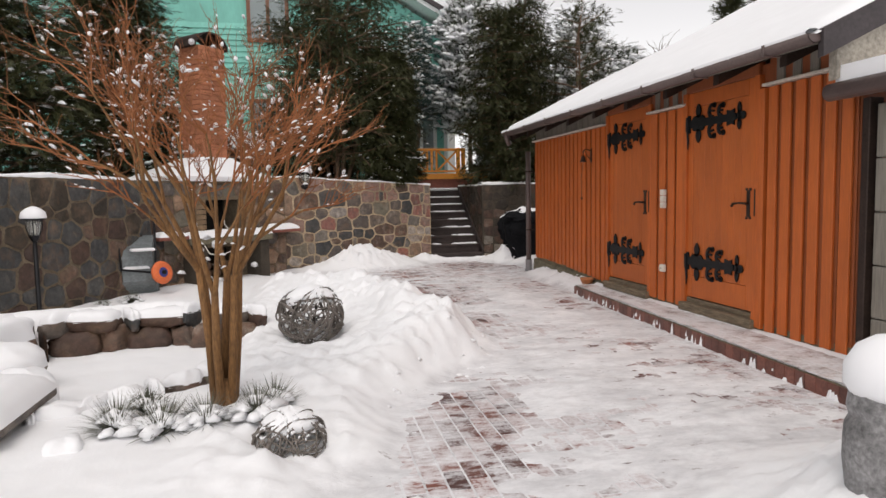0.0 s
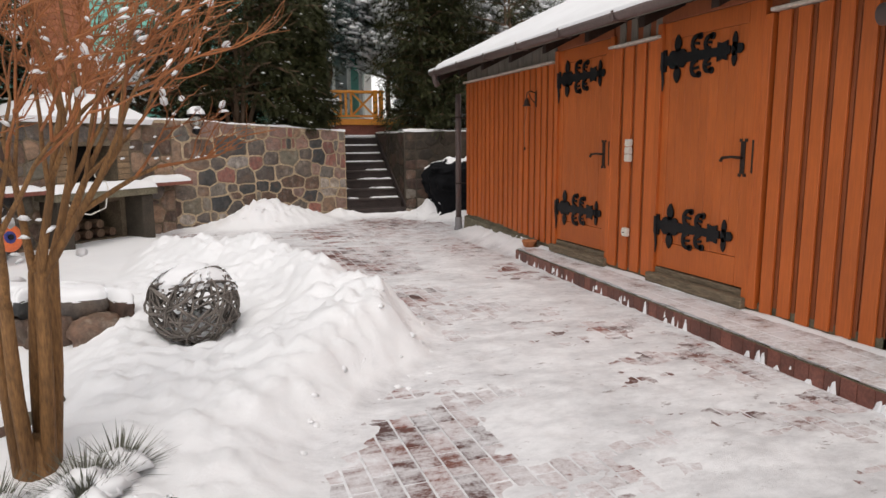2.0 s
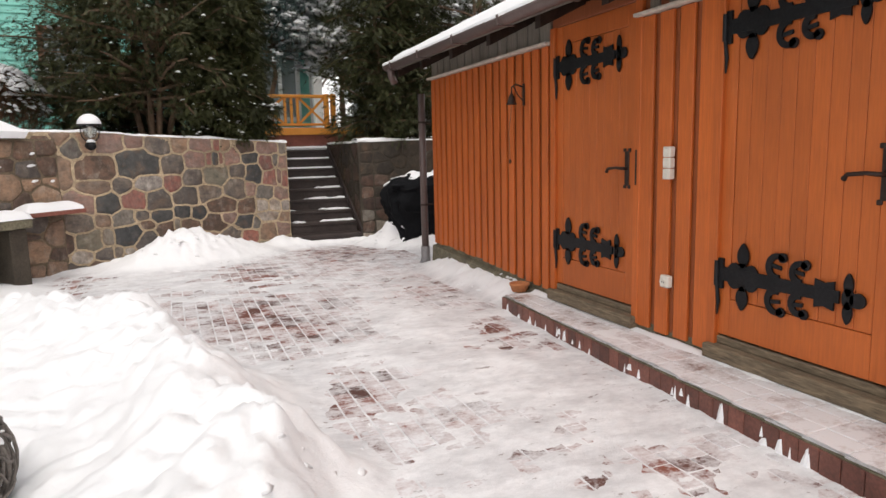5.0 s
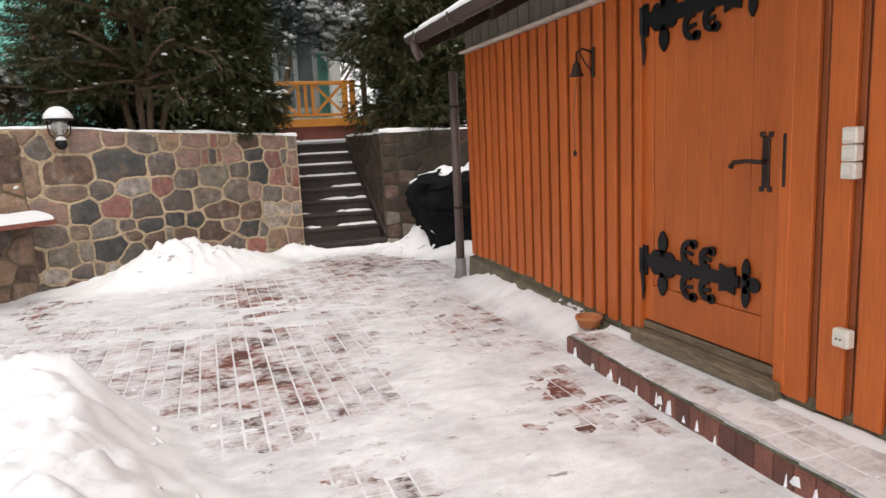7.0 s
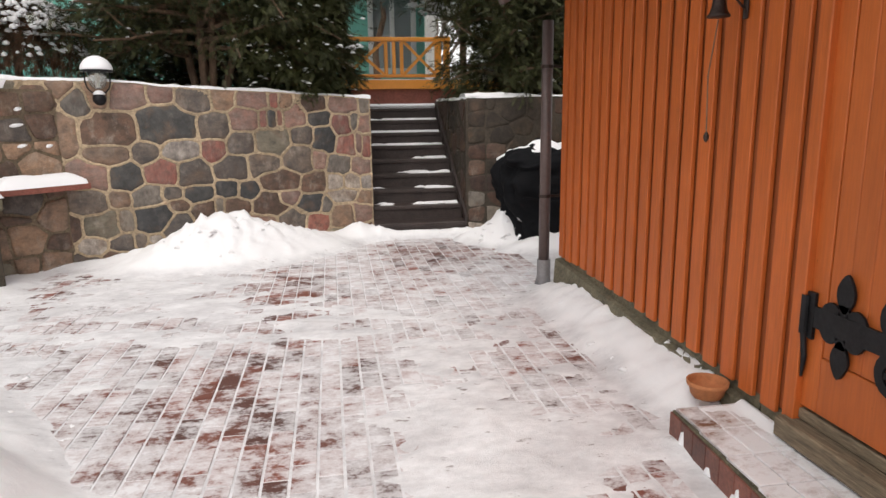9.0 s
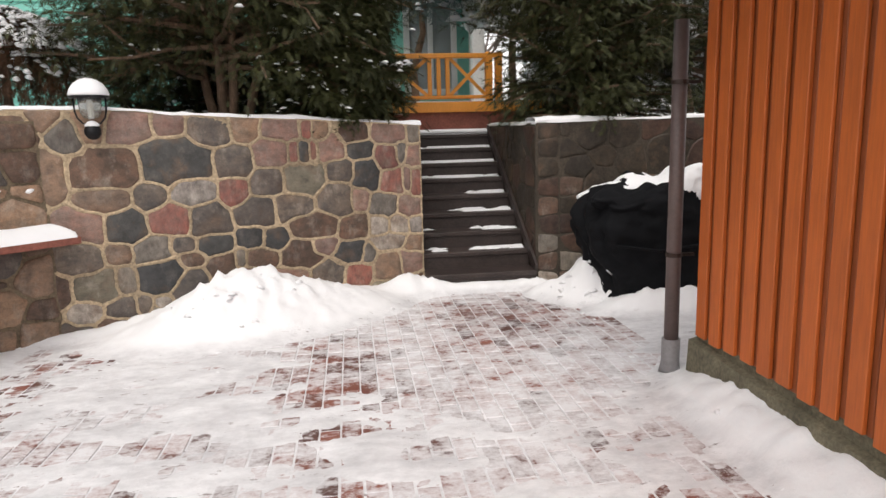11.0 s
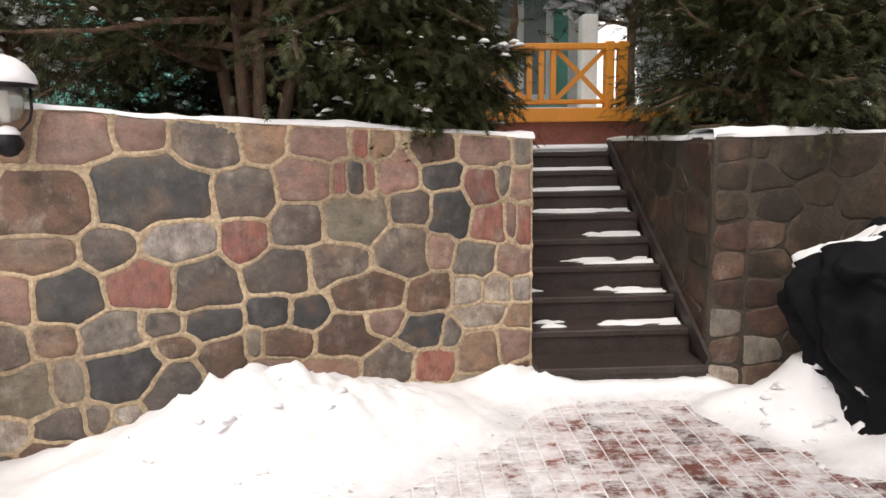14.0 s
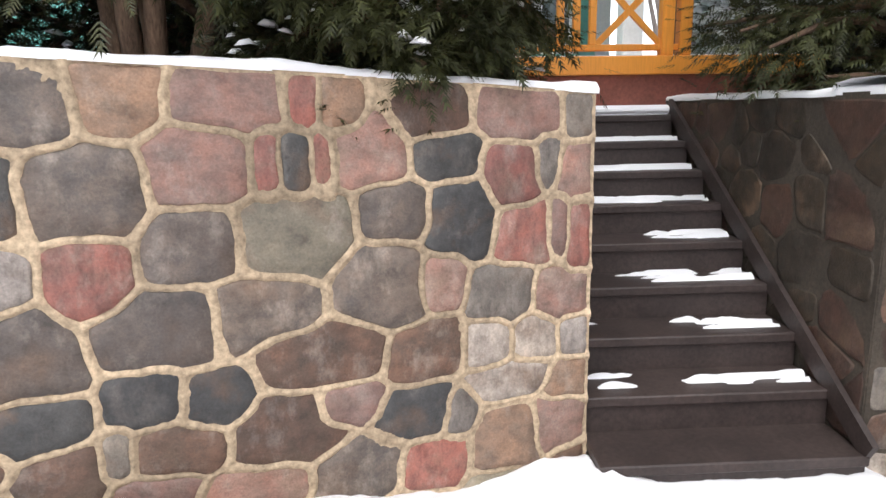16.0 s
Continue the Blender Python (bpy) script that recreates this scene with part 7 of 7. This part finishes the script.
conifer("spruce_tree", "dark spruce with snow on its upper shoots", 1.35, 16.9, Z, 4.1, 0.95, 9, "spruce", PINE, 60, 40, 0.3, 1, 0.24, 0.28, 0.6, 0.0, 0.35, 0.1)
conifer("thuja_tree", "dark conifer behind the weathered garden wall", -4.7, 11.2, Z, 4.8, 1.6, 10, "thuja", THUJA, 150, 90, 0.03, 1, 0.24, 0.10, 0.5, 0.04, 0.3, 0.15)
conifer("thuja_tree", "dark conifer behind the outdoor hearth", -3.45, 13.6, Z, 4.6, 1.45, 11, "thuja", THUJA, 150, 90, 0.03, 1, 0.23, 0.10, 0.5, 0.04, 0.3, 0.15)
conifer("thuja_tree", "tall dark conifer at the edge of the garden", -6.4, 10.2, Z, 5.2, 1.8, 12, "thuja", THUJA, 130, 80, 0.05, 1, 0.3, 0.12, 0.5, 0.04, 0.3, 0.15)
conifer("columnar_thuja", "slim columnar thuja beyond the shed roof", 13.2, 19.8, 0, 8.3, 0.75, 13, "thuja", THUJA, 110, 40, 0.02, 1, 0.4, 0.04, 0.4, 0.0, 1.2, 0.1)
conifer("columnar_thuja", "slim columnar thuja beyond the shed roof", 14.6, 20.4, 0, 8.4, 0.65, 14, "thuja", THUJA, 100, 36, 0.02, 1, 0.4, 0.04, 0.4, 0.0, 1.2, 0.1)


def grow(geos, tips, p, d, length, r, level, rng, split, spread_by, up, snow_at=None):
    """Forking branches; geos: one mesh for each level."""
    k = 4
    pts = [Vector(p)]
    d = Vector(d).normalized()
    for i in range(k):
        d = (d + Vector(rng.normal(size=3)) * (0.05 + 0.05 * level) + Vector((0, 0, up[min(level, len(up) - 1)]))).normalized()
        if d.z < 0.12:
            d = Vector((d.x, d.y, 0.12)).normalized()
        pts.append(pts[-1] + d * length / k)
    geos[min(level, len(geos) - 1)].tube(pts, [r * (1 - 0.5 * i / k) for i in range(k + 1)], (9, 7, 5, 4, 3)[min(level, 4)], False)
    if snow_at is not None and level >= 1:
        for i in range(1, k + 1):
            if rng.uniform() < 0.06:
                snow_at.append((pts[i], pts[i] - pts[i - 1], r))
    if level >= len(split):
        tips.append(pts[-1])
        return
    for i in range(split[level]):
        t = rng.uniform(0.45, 1.0) if i else 1.0
        j = min(int(t * k), k - 1)
        b = pts[j].lerp(pts[j + 1], t * k - j)
        side = Vector(rng.normal(size=3))
        side = (side - d * side.dot(d)).normalized()
        grow(geos, tips, b, d + side * spread_by[min(level, len(spread_by) - 1)] * rng.uniform(0.5, 1.25), length * rng.uniform(0.55, 0.85), r * 0.56, level + 1, rng, split, spread_by, up, snow_at)


def shrub():
    root = thing("bare_shrub", "leafless many-stemmed shrub with ochre bark and orange-brown twigs", "shrub")
    rng = np.random.RandomState(23)
    geos, tips, snows = [Geo() for _ in range(4)], [], []
    x, y = -0.80, 4.62
    base = Geo()
    base.tube([(x, y, -0.02), (x, y, 0.12), (x + 0.01, y, 0.30)], [0.10, 0.085, 0.05], 12)
    part("stump", base, SHRUB_BARK, root, "thick ochre shrub base", True)
    n = 6
    for i in range(n):
        a = 6.28 * i / n + 0.4
        foot = Vector((x + 0.05 * math.cos(a), y + 0.05 * math.sin(a), 0.12))
        mid = Vector((x + 0.15 * math.cos(a) + rng.uniform(-0.03, 0.03), y + 0.15 * math.sin(a), 0.88 + rng.uniform(-0.06, 0.08)))
        join = Vector((x + (mid.x - x) * 0.78, y + (mid.y - y) * 0.78, mid.z + 0.02))
        g = Geo().tube([foot, foot.lerp(join, 0.5) + Vector((0.012 * math.cos(a * 2), 0.01, 0)), join], [0.029, 0.025, 0.021], 9)
        part("stem", g, SHRUB_BARK, root, smooth=True)
        for b in range(2):
            a2 = a + (b - 0.5) * 0.9 + rng.uniform(-0.25, 0.25)
            out = 0.50 + 0.36 * b + rng.uniform(-0.15, 0.15)
            grow(geos, tips, mid, (out * math.cos(a2), out * math.sin(a2), 0.95), rng.uniform(0.52, 0.70), 0.022, 0, rng, (3, 3, 4, 4), (0.55, 0.6, 0.65, 0.7), (0.02, 0.03, 0.04, 0.03), snows)
    for g in geos:
        v = np.concatenate(g.v)
        v[:, :2] = (x, y) + (v[:, :2] - (x, y)) * 0.78
        g.v = [v]
    snows = [(Vector((x + (p.x - x) * 0.78, y + (p.y - y) * 0.78, p.z)), d, r) for p, d, r in snows]
    part("branchwork", geos[0], SHRUB_BARK, root, "ochre forking branches", True, "stuff")
    part("branchwork", geos[1], SHRUB_BARK, root, kind="stuff", smooth=True)
    part("twig_work", geos[2], TWIG, root, kind="stuff")
    part("twig_work", geos[3], TWIG, root, "fine orange-brown twigs", kind="stuff")
    hub = np.column_stack([rng.normal(x, 0.1, 16), rng.normal(y, 0.1, 16), rng.uniform(0.88, 1.15, 16)])
    ob = new("fork_snow", scatter("fork_snow", BLOB_V, BLOB_F, hub, rng.normal(size=(16, 3)) * (1, 1, 0.6), np.tile((0.03, 0.01, 1.0), (16, 1)), rng.uniform(0.03, 0.075, 16), SNOW, True))
    ob.parent = root
    tagged(ob, "lumps of snow lodged in the forks", kind="stuff")
    k = len(snows)
    pos = np.array([p + Vector((0, 0, r * 0.9)) for p, d, r in snows])
    ob = new("twig_snow", scatter("twig_snow", BLOB_V, BLOB_F, pos, np.array([d for p, d, r in snows]) + 1e-4, np.tile((0.03, 0.01, 1.0), (k, 1)), 0.012 + 0.04 * rng.uniform(0, 1, k) ** 2, SNOW, True))
    ob.parent = root
    tagged(ob, "small lumps of snow caught on the twigs", kind="stuff")


shrub()


def weeping_bush():
    root = thing("weeping_shrub", "round weeping shrub with dry brown leaves under snow", "shrub")
    rng = np.random.RandomState(41)
    x, y, z = -1.75, 15.2, TERRACE
    part("trunk", Geo().tube([(x, y, z - 0.05), (x + 0.02, y, z + 1.1)], [0.05, 0.035], 9), BARK, root)
    wood, pos, ax, up = Geo(), [], [], []
    for i in range(150):
        a, rr_ = rng.uniform(0, 6.28), rng.uniform(0.3, 1.0)
        p0 = Vector((x, y, z + 1.12))
        c = Vector((x + 0.80 * rr_ * math.cos(a), y + 0.80 * rr_ * math.sin(a), z + 1.28 - 0.42 * rr_ ** 2))
        e = c + Vector((0.06 * math.cos(a), 0.06 * math.sin(a), -rng.uniform(0.4, 0.9)))
        wood.tube([p0, p0.lerp(c, 0.55) + Vector((0, 0, 0.12)), c, c.lerp(e, 0.5), e], [0.012, 0.009, 0.006, 0.005, 0.003], 4, False)
        for _ in range(26):
            t = rng.uniform(0, 1)
            q = c.lerp(e, t) + Vector(rng.normal(size=3)) * 0.03
            pos.append(q), ax.append((rng.normal() * 0.3, rng.normal() * 0.3, -1)), up.append((math.cos(a), math.sin(a), 0.2))
    part("twig_curtain", wood, BARK, root, kind="stuff")
    tv, tf = SPRAYS["thuja"]
    ob = new("dry_leaves", scatter("dry_leaves", tv, tf, pos, ax, up, rng.uniform(0.05, 0.11, len(pos)), DRY_LEAF))
    ob.parent = root
    tagged(ob, "dry brown hanging leaves", kind="stuff")
    k = 900
    a, rr_ = rng.uniform(0, 6.28, k), np.sqrt(rng.uniform(0, 1, k))
    sp = np.column_stack([x + 0.84 * rr_ * np.cos(a), y + 0.84 * rr_ * np.sin(a), z + 1.33 - 0.46 * rr_ ** 2 - 0.3 * (rng.uniform(size=k) < 0.3) * rr_])
    ob = new("bush_snow", scatter("bush_snow", BLOB_V, BLOB_F, sp, np.column_stack([np.cos(a), np.sin(a), -0.5 * rr_]), np.tile((0.02, 0.01, 1.0), (k, 1)), rng.uniform(0.06, 0.16, k), SNOW, True))
    ob.parent = root
    tagged(ob, "snow on the hanging twigs", kind="stuff")


weeping_bush()


def herb(x, y, z, r, seed):
    root = thing("lavender_bush", "low grey-green lavender tuft weighed down by snow", "shrub", "lavender tufts")
    rng = np.random.RandomState(seed)
    n = 280
    a, e = rng.uniform(0, 6.28, n), rng.uniform(0.15, 1.35, n)
    pos = np.column_stack([x + 0.3 * r * np.cos(a) * rng.uniform(0, 1, n), y + 0.3 * r * np.sin(a) * rng.uniform(0, 1, n), np.full(n, z)])
    d = np.column_stack([np.cos(a) * np.cos(e), np.sin(a) * np.cos(e), np.sin(e)])
    tv = [(0, -0.016, 0), (0, 0.016, 0), (0.55, 0.012, 0.05), (0.55, -0.012, 0.05), (1.0, 0, -0.05)]
    tf = [(0, 1, 2), (0, 2, 3), (3, 2, 4)]
    ob = new("blade_tuft", scatter("blade_tuft", tv, tf, pos, d, np.tile((0.1, 0.05, 1.0), (n, 1)), r * rng.uniform(0.7, 1.25, n), HERB))
    ob.parent = root
    tagged(ob, "narrow grey-green blades", kind="stuff")
    k = 22
    a = rng.uniform(0, 6.28, k)
    q = rng.uniform(0, 0.9, k)
    sp = np.column_stack([x + r * q * np.cos(a), y + r * q * np.sin(a), z + r * (0.5 - 0.4 * q)])
    ob = new("tuft_snow", scatter("tuft_snow", BLOB_V, BLOB_F, sp, np.column_stack([np.cos(a), np.sin(a), a * 0]), np.tile((0.02, 0.01, 1.0), (k, 1)), r * rng.uniform(0.45, 0.95, k), SNOW, True))
    ob.parent = root
    tagged(ob, "crumbs of snow on the blades", kind="stuff")


for i, (hx, hy, hr) in enumerate(((-1.32, 4.30, 0.18), (-1.08, 4.22, 0.19), (-0.86, 4.25, 0.17), (-0.60, 4.32, 0.18), (-1.22, 4.55, 0.16), (-0.52, 4.5, 0.18), (-2.55, 9.85, 0.17), (-2.78, 9.4, 0.15))):
    herb(hx, hy, float(snow_height(np.array([[hx]]), np.array([[hy]]))[0, 0]) - 0.02, hr, 90 + i)


def far_tree(x, y, h, seed):
    root = thing("bare_tree", "distant leafless tree with frosted twigs", "tree", "far bare trees")
    rng = np.random.RandomState(seed)
    geos, tips = [Geo() for _ in range(2)], []
    grow(geos, tips, (x, y, 0), (0.02, 0, 1), h * 0.36, 0.16, 0, rng, (5, 4, 4, 3), (0.6, 0.7, 0.7), (0.08, 0.03, 0.0))
    part("trunk", geos[0], BARK, root)
    part("twig_work", geos[1], BARE_FAR, root, kind="stuff")


for i, (fx, fy, fh) in enumerate(((9.5, 32.0, 11.5), (13.0, 34.0, 11.0), (17.0, 33.0, 11.0), (6.5, 36.0, 12.0), (22.0, 36.0, 10.5), (-14.0, 27.0, 10.0))):
    far_tree(fx, fy, fh, 200 + i)


# ---- loose lumps of shovelled snow ----
rng = np.random.RandomState(77)
k = 360
cx = np.concatenate([rng.normal(0.8, 0.75, k // 3), rng.normal(3.45, 0.16, k // 3), bank_edge(np.linspace(3.2, 11, k // 3)) + rng.normal(0.0, 0.16, k // 3)])
cy = np.concatenate([13.1 + (cx[:k // 3] - 0.8) * 0.36 + rng.normal(-0.25, 0.28, k // 3), rng.uniform(8.9, 13.6, k // 3), np.linspace(3.2, 11, k // 3)])
cx = np.concatenate([cx, rng.normal(3.62, 0.17, 150), bank_edge(np.linspace(4.5, 10, 170)) - 0.15 + rng.normal(0.0, 0.2, 170)])
cy = np.concatenate([cy, rng.normal(13.32, 0.17, 150), np.linspace(4.5, 10, 170)])
ty = rng.uniform(4.2, 10.3, 260)
cx = np.concatenate([cx, bank_edge(ty) - rng.uniform(-0.05, 0.45, 260), rng.normal(0.85, 0.5, 160), rng.normal(3.42, 0.13, 130)])
cy = np.concatenate([cy, ty, rng.normal(13.2, 0.25, 160) + (cx[-290:-130] - 0.85) * 0.36, rng.uniform(9.0, 12.0, 130)])
ok = (cy - 13.284) * WALL_U.x - (cx - WALL_A.x) * WALL_U.y < -0.02
ok &= rng.uniform(size=len(cx)) < 0.5
cx, cy = cx[ok], cy[ok]
cz = snow_height(cx[None], cy[None])[0]
a = rng.uniform(0, 6.28, len(cx))
tagged(new("snow_lumps", scatter("snow_lumps", BLOB_V, BLOB_F, np.column_stack([cx, cy, np.maximum(cz, 0.0) - 0.022]), np.column_stack([np.cos(a), np.sin(a), rng.normal(0, 0.3, len(a))]), np.column_stack([rng.normal(0, 0.1, (len(a), 2)), np.ones(len(a))]), 0.04 + 0.07 * rng.uniform(0, 1, len(a)) ** 3, SNOW, True)),
       "loose lumps of shovelled snow", "snow", kind="stuff")


# ---- paving: single clinker bricks where the path runs, the rest joined ----
PW, PL = 0.108, 0.212
brick_me = Geo().box((0, 0, -0.05), (PW - 0.008, PL - 0.008, 0.0), 0.004).mesh("paver", PAVER)
swept_me = Geo().box((0, 0, -0.05), (PW - 0.008, PL - 0.008, 0.0), 0.004).mesh("paver", PAVER_SWEPT)
pave = thing("paving", "red clinker brick paving dusted with wind-blown snow", "paving", kind="structure")
rng = np.random.RandomState(55)
rest, swept = Geo(), Geo()
template = np.array([(0, 0, -0.05), (PW - 0.008, 0, -0.05), (PW - 0.008, PL - 0.008, -0.05), (0, PL - 0.008, -0.05), (0.003, 0.003, 0), (PW - 0.011, 0.003, 0), (PW - 0.011, PL - 0.011, 0), (0.003, PL - 0.011, 0)])
tq = [(4, 5, 6, 7), (0, 1, 5, 4), (1, 2, 6, 5), (2, 3, 7, 6), (3, 0, 4, 7)]
for i in range(-22, 34):
    for j in range(-8, 67):
        x, y = i * PW, j * PL + (PL / 2 if i % 2 else 0)
        if x > 3.5 and y < 11.5 or x < -0.8 - 0.2 * (y < 3) and y < 10.4 or (y - 13.284) * WALL_U.x - (x - WALL_A.x) * WALL_U.y > -0.05 and x < 2.28 or y > 14.0 and x < 2.3 or y > 14.0 and x > 3.2 or x > 3.1 and y < 9.0 and y > 3.6:
            continue
        dz = rng.uniform(-0.003, 0.002)
        if 1.05 <= x < 3.15 and 10.7 <= y < 14.02:
            ob = new("paver", swept_me if blob(x, y, 2.85, 12.9, 0.75, 1.0, 1.0) > rng.uniform(0.1, 0.8) else brick_me)
            ob.location = (x, y, dz)
            ob.parent = pave
        else:
            near = blob(x, y, 0.64, 4.4, 0.42, 0.95, 1.0, -0.43) > rng.uniform(0.15, 0.4)
            (swept if near else rest).add(template + (x, y, dz), tq)
part("pavers", rest, PAVER, pave, kind="stuff")
part("pavers", swept, PAVER_SWEPT, pave, "bare red clinker with snow in the joints", kind="stuff")
